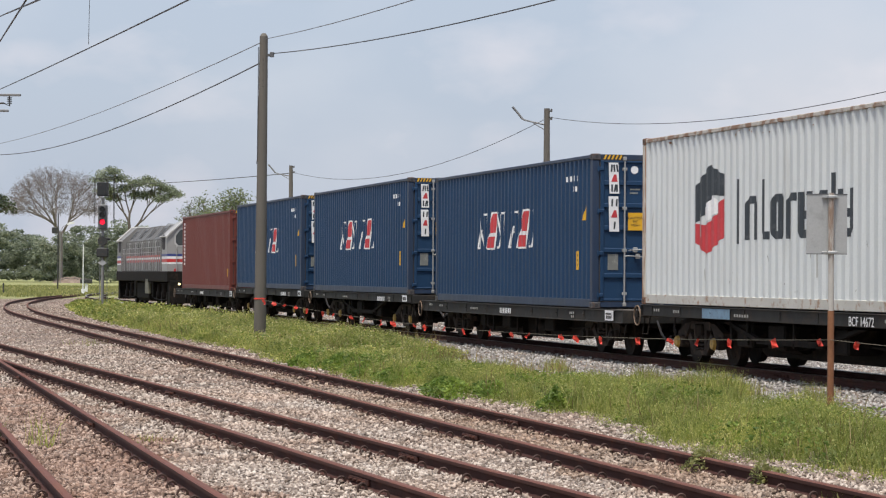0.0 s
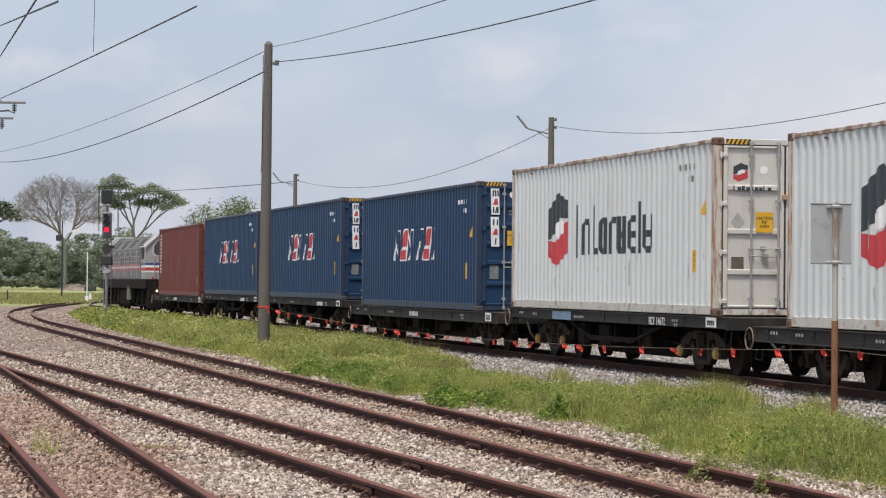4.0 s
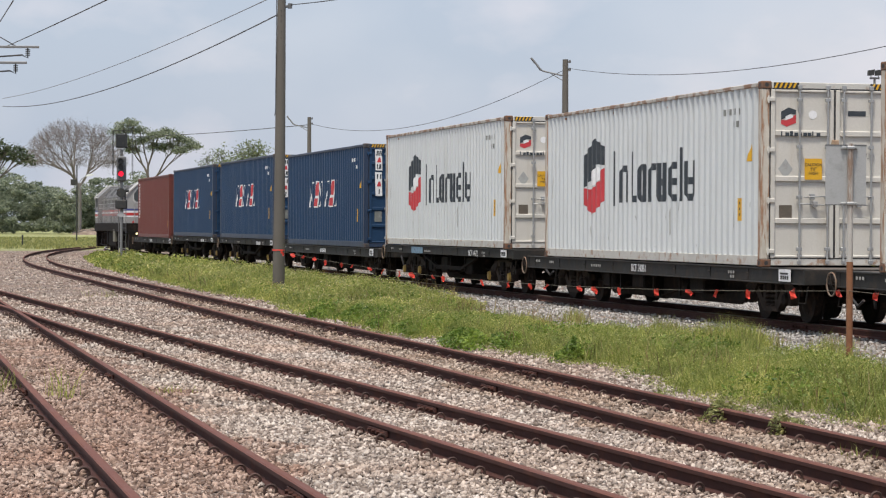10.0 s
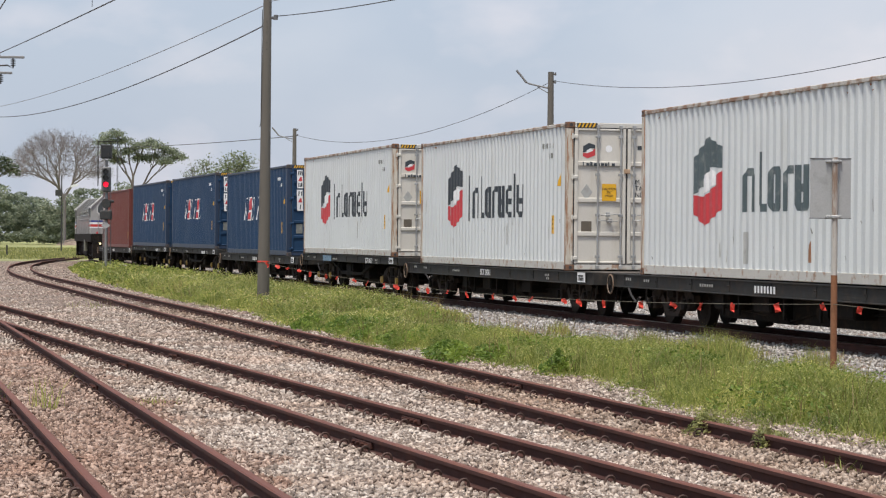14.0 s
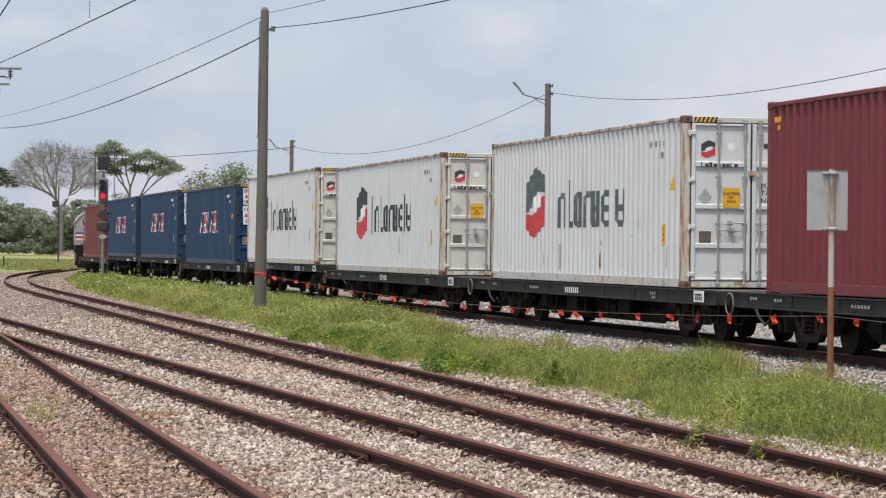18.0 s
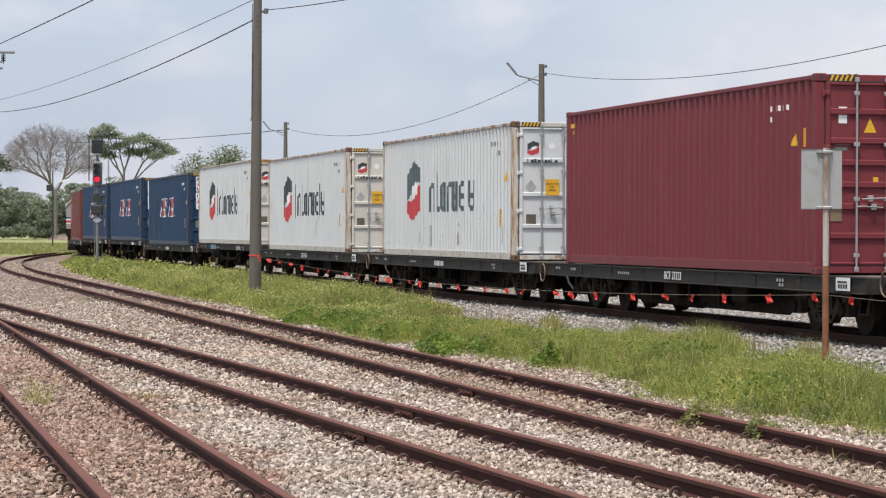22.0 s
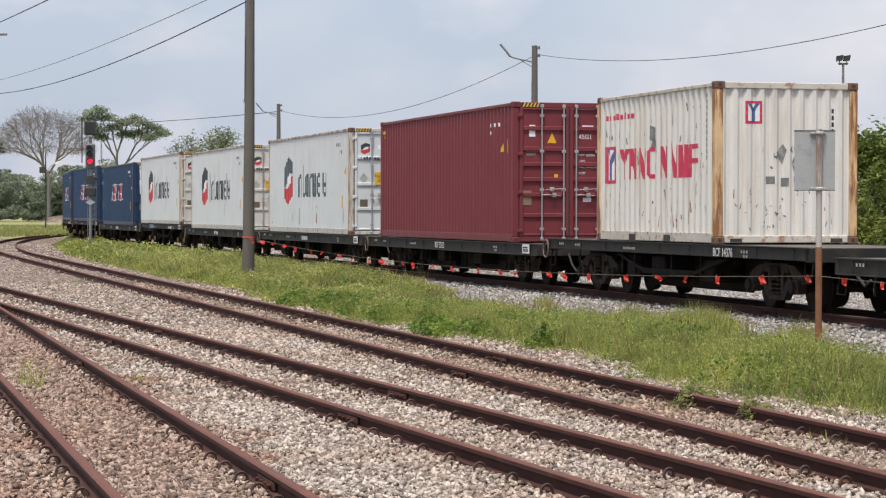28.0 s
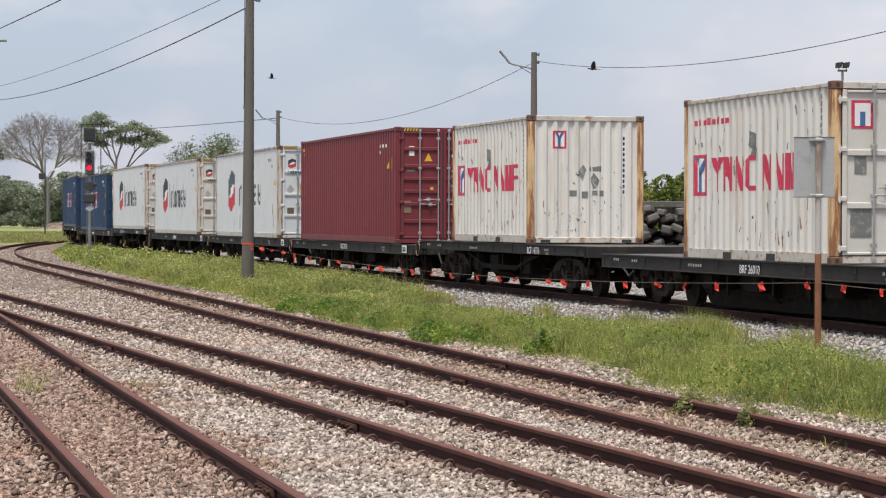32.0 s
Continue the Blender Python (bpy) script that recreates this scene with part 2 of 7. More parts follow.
PLATE_GREY = surface("sign_back_aluminium", (0.45, 0.46, 0.46), 0.5, 0.35, dirt=(0.20, 0.20, 0.19), amount=0.3, scale=3, vary=0.06)
WORN_POST = surface("worn_white_post", (0.47, 0.45, 0.42), 0.6, dirt=(0.20, 0.12, 0.075), amount=0.5, scale=8, streak=True, vary=0.12, cover=0.42)
RUST_POST = surface("rusted_post", (0.24, 0.105, 0.050), 0.8, dirt=(0.13, 0.055, 0.03), amount=0.5, scale=9)
SIGNAL_BLACK = surface("signal_dull_black", (0.028, 0.030, 0.030), 0.65, amount=0.25, scale=6)
SIGNAL_GREY = surface("signal_grey", (0.13, 0.135, 0.14), 0.6, amount=0.3, scale=5)
LENS_DARK = surface("unlit_lens", (0.02, 0.022, 0.022), 0.15, amount=0.05, scale=6)
RED_LIGHT = glow("red_signal_light", (1.0, 0.012, 0.045), 1.3)
WARM_LIGHT = glow("warm_headlight", (1.0, 0.85, 0.45), 1.3)
CABLE = surface("cable_black", (0.045, 0.045, 0.050), 0.6, amount=0.2, scale=3)
THIN_CABLE = surface("cable_grey", (0.16, 0.16, 0.17), 0.6, amount=0.2, scale=3)
ORANGE_FLAG = surface("orange_red_flag", (0.84, 0.070, 0.045), 0.6, dirt=(0.55, 0.10, 0.06), amount=0.2, scale=9, random_tint=0.3)
CORD = surface("grimy_cord", (0.13, 0.115, 0.085), 0.8, amount=0.3, scale=9)
LOCO_GREY = surface("loco_grey_paint", (0.095, 0.093, 0.088), 0.5, dirt=(0.11, 0.09, 0.07), amount=0.42, scale=1.6, streak=True, vary=0.10)
LOCO_WHITE = surface("loco_cab_white", (0.33, 0.33, 0.325), 0.45, dirt=(0.28, 0.25, 0.22), amount=0.28, scale=2.0, streak=True)
LOCO_EDGE = surface("loco_edge_white", (0.52, 0.52, 0.51), 0.5, dirt=(0.30, 0.27, 0.24), amount=0.3, scale=3.0)
LOCO_MID = surface("loco_mid_grey", (0.19, 0.188, 0.182), 0.5, dirt=(0.10, 0.085, 0.07), amount=0.4, scale=1.8, streak=True)
LOCO_BLUE = surface("loco_stripe_blue", (0.04, 0.06, 0.22), 0.45, amount=0.2, scale=3)
LOCO_RED = surface("loco_stripe_red", (0.50, 0.04, 0.04), 0.45, amount=0.2, scale=3)
CAB_GLASS = surface("dark_cab_glass", (0.07, 0.08, 0.085), 0.12, amount=0.1, scale=3)
BARK = surface("tree_bark", (0.115, 0.095, 0.080), 0.9, dirt=(0.20, 0.18, 0.15), amount=0.4, scale=0.8, bump=0.5)
# bark of the distant bare tree, lightened with haze in its colour
HAZED_BARK = surface("hazed_bare_tree_bark", (0.205, 0.180, 0.175), 0.9, dirt=(0.26, 0.23, 0.22), amount=0.4, scale=0.8, bump=0.5)
BIRD_BLACK = surface("bird_feathers", (0.02, 0.02, 0.022), 0.6, amount=0.1, scale=20)
SAND = surface("sandy_path", (0.46, 0.38, 0.28), 0.95, dirt=(0.30, 0.27, 0.15), amount=0.4, scale=0.25, vary=0.15)
STONES = stones_material("ballast_stones", (0.165, 0.132, 0.112), (0.395, 0.330, 0.283), (0.68, 0.605, 0.540), (0.84, 0.60, 0.46))
STONES_BROWN = stones_material("rust_dusted_stones", (0.125, 0.082, 0.063), (0.325, 0.236, 0.190), (0.56, 0.445, 0.375), (0.74, 0.42, 0.28))
STONES_TAN = stones_material("dust_tan_stones", (0.145, 0.107, 0.082), (0.325, 0.252, 0.199), (0.55, 0.455, 0.380), (0.80, 0.54, 0.38))
STONES_GREY = stones_material("fresh_ballast_stones", (0.20, 0.19, 0.18), (0.34, 0.325, 0.31), (0.56, 0.545, 0.53), (0.92, 0.88, 0.82))
GRASS = leaf_material("grass_blades", (0.180, 0.240, 0.054), (0.350, 0.410, 0.103), (0.61, 0.590, 0.275))
GRASS_LUSH = leaf_material("lush_leaves", (0.105, 0.190, 0.028), (0.190, 0.290, 0.048), (0.31, 0.41, 0.095))
DRY_GRASS = leaf_material("dry_stalks", (0.22, 0.16, 0.08), (0.33, 0.25, 0.13), (0.48, 0.40, 0.24))
WEED_DULL = leaf_material("dull_weed_leaves", (0.24, 0.26, 0.11), (0.40, 0.42, 0.18), (0.58, 0.56, 0.30))
FLOWERS = leaf_material("pale_yellow_flowers", (0.62, 0.58, 0.24), (0.74, 0.70, 0.40), (0.8, 0.78, 0.6))
# rain tree greens greyed and lightened: distance haze put into the colour
LEAVES_HAZED = leaf_material("hazed_rain_tree_leaves", (0.215, 0.262, 0.222), (0.270, 0.318, 0.268), (0.335, 0.380, 0.320))
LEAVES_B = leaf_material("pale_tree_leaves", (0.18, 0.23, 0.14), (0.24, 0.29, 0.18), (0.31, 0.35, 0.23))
# far woods paled the same way, haze painted into their greens
LEAVES_FAR_HAZED = leaf_material("hazed_far_wood_leaves", (0.265, 0.315, 0.285), (0.310, 0.360, 0.320), (0.365, 0.415, 0.365))
LEAVES_NEAR = leaf_material("dark_tree_leaves", (0.055, 0.080, 0.050), (0.080, 0.110, 0.070), (0.120, 0.150, 0.100))
FIELD_GRASS = leaf_material("field_grass_blades", (0.25, 0.27, 0.11), (0.35, 0.36, 0.15), (0.47, 0.46, 0.25))
LEAVES_BUSH = leaf_material("bush_leaves", (0.095, 0.145, 0.028), (0.185, 0.245, 0.055), (0.35, 0.38, 0.11))


def ground_material():
    """Packed small stones in the yard, with brown soil patches; rough grass past it."""
    m, n, l, bsdf = nodes_of("yard_ground")
    co = n.new("ShaderNodeTexCoord")
    cells = n.new("ShaderNodeTexVoronoi")
    cells.inputs["Scale"].default_value, cells.inputs["Randomness"].default_value = 32.0, 1.0
    l.new(co.outputs["Object"], cells.inputs["Vector"])
    tone = n.new("ShaderNodeSeparateColor")
    l.new(cells.outputs["Color"], tone.inputs[0])
    r = n.new("ShaderNodeValToRGB")
    e = r.color_ramp.elements
    e[0].position, e[0].color, e[1].position, e[1].color = 0.0, (0.075, 0.053, 0.042, 1), 1.0, (0.52, 0.445, 0.385, 1)
    r.color_ramp.elements.new(0.5).color = (0.235, 0.180, 0.148, 1)
    l.new(tone.outputs[0], r.inputs[0])
    # cell edges darkened: the shade between stones, put into the colour
    gap = ramp_node(n, l, cells.outputs["Distance"], 0.35, 0.75, (1, 1, 1, 1), (0.42, 0.37, 0.33, 1))
    col = mix_node(n, l, 0.85, r.outputs[0], gap, "MULTIPLY")
    soil = ramp_node(n, l, noise_node(n, l, 0.5, 7, rough=0.65), 0.44, 0.66)
    part_ = n.new("ShaderNodeMath")
    part_.operation, part_.inputs[1].default_value = "MULTIPLY", 0.6
    l.new(soil, part_.inputs[0])
    col = mix_node(n, l, part_.outputs[0], col, mix_node(n, l, 1.0, col, (0.95, 0.66, 0.50), "MULTIPLY"))
    sep = n.new("ShaderNodeSeparateXYZ")
    l.new(co.outputs["Object"], sep.inputs[0])
    wobble = noise_node(n, l, 0.06, 4)
    add = n.new("ShaderNodeMath")
    add.operation = "MULTIPLY_ADD"
    add.inputs[1].default_value = 40.0
    l.new(wobble, add.inputs[0])
    l.new(sep.outputs["Y"], add.inputs[2])
    field = n.new("ShaderNodeMapRange")
    field.inputs["From Min"].default_value, field.inputs["From Max"].default_value = 172, 186
    l.new(add.outputs[0], field.inputs["Value"])
    turf = mix_node(n, l, ramp_node(n, l, noise_node(n, l, 0.09, 6), 0.38, 0.62), (0.215, 0.235, 0.085), (0.330, 0.330, 0.145))
    col = mix_node(n, l, field.outputs[0], col, turf)
    l.new(col, bsdf.inputs["Base Color"])
    bsdf.inputs["Roughness"].default_value = 0.95
    flip = n.new("ShaderNodeMath")
    flip.operation, flip.inputs[0].default_value = "SUBTRACT", 1.0
    l.new(cells.outputs["Distance"], flip.inputs[1])
    bump_node(n, l, bsdf, flip.outputs[0], 0.9, 0.03)
    return m


GROUND = ground_material()

RING_BUFF = surface("worn_buff_ring", (0.17, 0.13, 0.095), 0.7, dirt=RUST, amount=0.5, scale=14)
FADED_BLUE = surface("faded_blue_patch", (0.16, 0.27, 0.38), 0.6, dirt=(0.10, 0.12, 0.14), amount=0.4, scale=9)
PLATE_DARK = surface("weathered_brown_plate", (0.14, 0.12, 0.095), 0.6, 0.3, dirt=(0.25, 0.2, 0.15), amount=0.4, scale=12)

CREAM_RAIL = surface("rust_flecked_cream_rail", (0.55, 0.52, 0.46), 0.65, dirt=(0.27, 0.12, 0.05), amount=0.5, scale=6.0, vary=0.12, cover=0.30)
TOP_RAIL = surface("rusted_top_rail", (0.50, 0.475, 0.43), 0.7, dirt=(0.21, 0.105, 0.055), amount=0.5, scale=4.0, vary=0.12, cover=0.46)
WHITE_RAIL = surface("rust_flecked_white_rail", (0.55, 0.54, 0.50), 0.6, dirt=(0.28, 0.14, 0.065), amount=0.45, scale=5.0, vary=0.10, cover=0.26)
LATCH_TAN = surface("latch_tan", (0.42, 0.30, 0.20), 0.6, dirt=RUST, amount=0.4, scale=14)


# ---- building blocks ----
class Shape:
    """Gathers faces, then becomes one mesh object."""

    def __init__(self):
        self.v, self.f = [], []

    def add(self, verts, faces):
        k = len(self.v)
        self.v += [tuple(p) for p in verts]
        self.f += [tuple(k + i for i in f) for f in faces]
        return self

    def convex(self, verts, faces):
        c = sum((Vector(p) for p in verts), Vector()) / len(verts)
        out = []
        for f in faces:
            p = [Vector(verts[i]) for i in f]
            nrm, mid = Vector(), sum(p, Vector()) / len(p)
            for i in range(len(p)):
                nrm += (p[i] - mid).cross(p[(i + 1) % len(p)] - mid)
            out.append(f if nrm.dot(mid - c) >= 0 else f[::-1])
        return self.add(verts, out)

    def box(self, x0, x1, y0, y1, z0, z1, c=0.0):
        lo, hi = (min(x0, x1), min(y0, y1), min(z0, z1)), (max(x0, x1), max(y0, y1), max(z0, z1))
        c = min(c, 0.45 * min(b - a for a, b in zip(lo, hi)))
        if c <= 0:
            vs = [tuple((lo, hi)[(i >> k) & 1][k] for k in range(3)) for i in range(8)]
            return self.convex(vs, [(0, 1, 3, 2), (4, 5, 7, 6), (0, 1, 5, 4), (2, 3, 7, 6), (0, 2, 6, 4), (1, 3, 7, 5)])
        vs, at = [], {}
        for i in range(8):
            side = [(i >> k) & 1 for k in range(3)]
            for ax in range(3):
                at[i, ax] = len(vs)
                vs.append(tuple((lo, hi)[side[k]][k] + (0 if k == ax else c * (1 - 2 * side[k])) for k in range(3)))
        fs = []
        for ax in range(3):
            b, d = [k for k in range(3) if k != ax]
            for s in (0, 1):
                ring = [(s << ax) | (p << b) | (q << d) for p, q in ((0, 0), (1, 0), (1, 1), (0, 1))]
                fs.append(tuple(at[i, ax] for i in ring))
            for p in (0, 1):
                for q in (0, 1):
                    i = (p << b) | (q << d)
                    j = i | (1 << ax)
                    fs.append((at[i, b], at[j, b], at[j, d], at[i, d]))
        fs += [tuple(at[i, ax] for ax in range(3)) for i in range(8)]
        return self.convex(vs, fs)

    def cyl(self, p0, p1, r0, r1=None, n=12, cap=True):
        p0, p1 = Vector(p0), Vector(p1)
        r1 = r0 if r1 is None else r1
        w = (p1 - p0).normalized()
        a = w.orthogonal().normalized()
        b = w.cross(a)
        ring = [a * math.cos(2 * math.pi * i / n) + b * math.sin(2 * math.pi * i / n) for i in range(n)]
        vs = [p0 + d * r0 for d in ring] + [p1 + d * r1 for d in ring]
        fs = [(i, (i + 1) % n, n + (i + 1) % n, n + i) for i in range(n)]
        if cap:
            fs += [tuple(range(n))[::-1], tuple(range(n, 2 * n))]
        return self.add(vs, fs)

    def tube(self, pts, r, n=6):
        pts = [Vector(p) for p in pts]
        vs, fs = [], []
        side = None
        for i, p in enumerate(pts):
            w = (pts[min(i + 1, len(pts) - 1)] - pts[max(i - 1, 0)]).normalized()
            side = w.orthogonal().normalized() if side is None else (side - w * side.dot(w)).normalized()
            b = w.cross(side)
            vs += [p + (side * math.cos(2 * math.pi * k / n) + b * math.sin(2 * math.pi * k / n)) * r for k in range(n)]
            if i:
                o = (i - 1) * n
                fs += [(o + k, o + (k + 1) % n, o + n + (k + 1) % n, o + n + k) for k in range(n)]
        fs += [tuple(range(n))[::-1], tuple(range(len(vs) - n, len(vs)))]
        return self.add(vs, fs)

    def prism(self, poly, at):
        """A convex outline carried from at(a, b, 0) to at(a, b, 1)."""
        n = len(poly)
        vs = [at(a, b, 0) for a, b in poly] + [at(a, b, 1) for a, b in poly]
        return self.convex(vs, [tuple(range(n)), tuple(range(n, 2 * n))] + [(i, (i + 1) % n, n + (i + 1) % n, n + i) for i in range(n)])

    def mesh(self, name, material, smooth=False):
        me = bpy.data.meshes.new(name)
        me.from_pydata(self.v, [], self.f)
        me.materials.append(material)
        if smooth:
            me.polygons.foreach_set("use_smooth", [True] * len(self.f))
            me.set_sharp_from_angle(angle=radians(35))
        return me

    def done(self, name, material, parent=None, label="", smooth=False):
        ob = new(name, self.mesh(name, material, smooth))
        ob.parent = parent
        return tagged(ob, label)


def thing(name, label, category, group="", m=None):
    ob = tagged(new(name), label, category, group)
    ob.empty_display_size = 0.2
    if m is not None:
        ob.matrix_basis = m
    return ob


def shared(name, mesh, parent, m=None, label=""):
    ob = new(name, mesh)
    ob.parent = parent
    if m is not None:
        ob.matrix_basis = m
    return tagged(ob, label)


def bulk(name, verts, faces, material, smooth=False):
    """One mesh out of two arrays; every face has the same number of corners."""
    k = faces.shape[1]
    me = bpy.data.meshes.new(name)
    me.vertices.add(len(verts))
    me.vertices.foreach_set("co", np.ascontiguousarray(verts, dtype=np.float32).ravel())
    me.loops.add(faces.size)
    me.loops.foreach_set("vertex_index", np.ascontiguousarray(faces, dtype=np.int32).ravel())
    me.polygons.add(len(faces))
    me.polygons.foreach_set("loop_start", np.arange(0, faces.size, k, dtype=np.int32))
    me.polygons.foreach_set("loop_total", np.full(len(faces), k, dtype=np.int32))
    me.update(calc_edges=True)
    me.materials.append(material)
    return new(name, me)


def letters(text, size, material, name="lettering", align="CENTER"):
    """Flat lettering in the built-in font, as a mesh in its own x, z plane, centred."""
    data = bpy.data.curves.new(name, "FONT")
    data.body, data.size, data.extrude = text, size, 0.0015
    data.align_x, data.align_y = align, "CENTER"
    ob = new(name, data)
    me = bpy.data.meshes.new_from_object(ob.evaluated_get(bpy.context.evaluated_depsgraph_get()))
    bpy.data.objects.remove(ob)
    me.materials.clear()
    me.materials.append(material)
    return me


def single_letters(me):
    """The letters of a piece of lettering, each as a mesh of its own."""
    bm = bmesh.new()
    bm.from_mesh(me)
    seen, out = set(), []
    for first in bm.verts:
        if first.index in seen:
            continue
        group, todo = set(), [first]
        while todo:
            v = todo.pop()
            if v.index in group:
                continue
            group.add(v.index)
            todo += [e.other_vert(v) for e in v.link_edges]
        seen |= group
        order = sorted(group)
        at = {k: i for i, k in enumerate(order)}
        piece = bpy.data.meshes.new(me.name)
        piece.from_pydata([tuple(me.vertices[k].co) for k in order], [], [[at[k] for k in p.vertices] for p in me.polygons if p.vertices[0] in group])
        piece.materials.append(me.materials[0])
        out.append(piece)
    bm.free()
    return out


def random_turns(rng, n):
    q = rng.normal(size=(n, 4))
    q /= np.linalg.norm(q, axis=1, keepdims=True)
    a, b, c, d = q.T
    return np.stack([np.stack([1 - 2 * (c * c + d * d), 2 * (b * c - a * d), 2 * (b * d + a * c)], -1),
                     np.stack([2 * (b * c + a * d), 1 - 2 * (b * b + d * d), 2 * (c * d - a * b)], -1),
                     np.stack([2 * (b * d - a * c), 2 * (c * d + a * b), 1 - 2 * (b * b + c * c)], -1)], 1)


def leaf_cloud(name, centres, sizes, material, rng, flat=0.5, long=1.5):
    """Many small leaves: a folded four-cornered piece at every centre."""
    n = len(centres)
    base = np.array([(-0.5, 0, 0), (0, -0.34, 0.10), (0.5, 0, 0), (0, 0.34, 0.10)])
    base = base * (long, 1, 1)
    turn = random_turns(rng, n)
    v = np.einsum("nij,kj->nki", turn, base) * sizes[:, None, None]
    v[:, :, 2] *= flat
    v += centres[:, None, :]
    return bulk(name, v.reshape(-1, 3), np.arange(4 * n).reshape(n, 4), material)


# ---- the railway's lines: x = start - slope * y, and the train's line ending in a bend to the right ----
GAUGE = 1.065
RAIL_TOP = 0.10  # of the running line, above the yard's rails
SLOPE_A, SLOPE_B, SLOPE_C = 0.2365, 0.292, 0.235
LINE_START, LINE_WAY, LINE_SIDE = Vector((8.004, 30.287)), Vector((-0.23579, 0.97181)), Vector((0.97181, 0.23579))
BEND_FROM, BEND_RADIUS = 105.0, 240.0


def line_point(s):
    if s <= BEND_FROM:
        return LINE_START + LINE_WAY * s
    a = (s - BEND_FROM) / BEND_RADIUS
    return LINE_START + LINE_WAY * (BEND_FROM + BEND_RADIUS * math.sin(a)) + LINE_SIDE * BEND_RADIUS * (1 - math.cos(a))


def yard_a(y):
    """The loop line beside the verge: straight, then bending to the right."""
    x = 6.91 - SLOPE_A * y
    return Vector((x + max(0.0, y - 88.0) ** 2 / (2 * 400.0), y))


def yard_b(y):
    return Vector((5.74 - SLOPE_B * y, y))


def yard_c(y):
    return Vector((2.07 - SLOPE_C * y, y))


def spread(fn, a, b, n):
    return [fn(a + (b - a) * i / n) for i in range(n + 1)]


TRACKS = {
    "loop": spread(yard_a, -14, 88, 28) + spread(yard_a, 92, 190, 30),
    "crossover": spread(yard_b, -14, 60, 20),
    "siding": spread(yard_c, -14, 88, 22),
    "main": spread(line_point, -45, 105, 30) + spread(line_point, 109, 260, 38),
}


def offset_line(pts, d):
    out = []
    for i, p in enumerate(pts):
        w = (pts[min(i + 1, len(pts) - 1)] - pts[max(i - 1, 0)]).normalized()
        out.append(p + Vector((w.y, -w.x)) * d)
    return out


def at_length(pts, step, start=0.3):
    """Places every step metres along a line, with the heading in degrees."""
    out, want, run = [], start, 0.0
    for p, q in zip(pts, pts[1:]):
        d = (q - p).length
        while want <= run + d:
            w = (q - p) / d
            out.append((p + w * (want - run), math.degrees(math.atan2(w.y, w.x))))
            want += step
        run += d
    return out


# ---- ground ----
def verge_height(x, y):
    """The ground's height: level yard, the low verge, and the bank that carries the running line."""
    q = x + 0.24 * y
    side = np.clip((q - 8.1) / 0.9, 0, 1) * np.clip((14.5 - q) / 0.9, 0, 1) * np.clip((130 - y) / 15, 0, 1)
    line = q - 0.0026 * y - np.clip(y - 132, 0, 130) ** 2 / (2 * BEND_RADIUS)
    bank = np.clip((line - 12.6) / 1.2, 0, 1) * np.clip((18.2 - line) / 1.2, 0, 1) * np.clip((260 - y) / 30, 0, 1)
    return -0.15 + np.maximum(0.11 * side, 0.105 * bank)


def near_edge(y):
    """Where the verge begins, as x + 0.24 y."""
    return np.interp(y, (20, 23, 25, 28, 31, 36, 38, 42, 46, 52, 58, 80, 94, 110, 130), (8.40, 8.15, 8.25, 8.62, 8.45, 8.40, 8.10, 8.40, 8.20, 8.70, 8.5, 8.7, 9.1, 10.2, 12.0)) + 0.05 * np.sin(y * 2.7) + 0.05 * np.sin(y * 5.3)


def far_edge(y):
    """Where the verge ends before the running line's ballast."""
    return np.interp(y, (20, 27, 30, 32, 34, 35.5, 37, 39, 43, 46, 50, 57, 64, 80), (11.5, 11.5, 11.8, 12.1, 12.5, 12.1, 11.3, 11.5, 11.2, 11.8, 12.8, 13.7, 14.0, 14.0)) + 0.10 * np.sin(y * 2.3) + 0.08 * np.sin(y * 4.1)


def make_ground():
    xs = np.concatenate([[-3000, -900, -400, -200, -120, -80, -60], np.arange(-46, 26, 0.6), [30, 45, 80, 150, 400, 900, 3000]])
    ys = np.concatenate([[-400, -60, -10], np.arange(0, 60, 0.7), np.arange(60, 200, 3.0), [215, 240, 280, 340, 420, 520, 700, 1000, 1600, 2600, 4500]])
    gx, gy = np.meshgrid(xs, ys)
    wave = 0.02 * np.sin(gx * 2.1 + gy * 0.7) * np.sin(gy * 1.3 - gx * 0.4)
    near = (gy > -10) & (gy < 190) & (np.abs(gx) < 46)
    gz = np.where(near, verge_height(gx, gy) + wave, -0.15)
    v = np.stack([gx, gy, gz], -1).reshape(-1, 3)
    w = len(xs)
    i = np.arange((len(ys) - 1) * w).reshape(-1, w)[:, :-1].ravel()
    f = np.stack([i, i + 1, i + w + 1, i + w], -1)
    ob = bulk("ground", v, f, GROUND)
    tagged(ob, "stony railway yard ground running out to rough grass", "ground", kind="structure")


make_ground()


def make_path():
    s = Shape()
    pts = [(-75, 262, 3.0), (-50, 256, 3.0), (-28, 252, 3.0), (0, 250, 3.0), (40, 250, 3.0)]
    for (x0, y0, w0), (x1, y1, w1) in zip(pts, pts[1:]):
        s.box(x0, x1, y0, y0 + w0, -0.3, -0.125, 0.0)
    tagged(s.done("road", SAND), "pale sandy track across the far grass", "road", kind="structure")


make_path()


# ---- rails, clips and sleepers ----
RAIL_SECTION = [(-0.055, -0.142), (0.055, -0.142), (0.055, -0.113), (0.010, -0.100), (0.010, -0.042), (0.034, -0.034), (0.034, -0.008), (0.024, 0.0),
                (-0.024, 0.0), (-0.034, -0.008), (-0.034, -0.034), (-0.010, -0.042), (-0.010, -0.100), (-0.055, -0.113)]


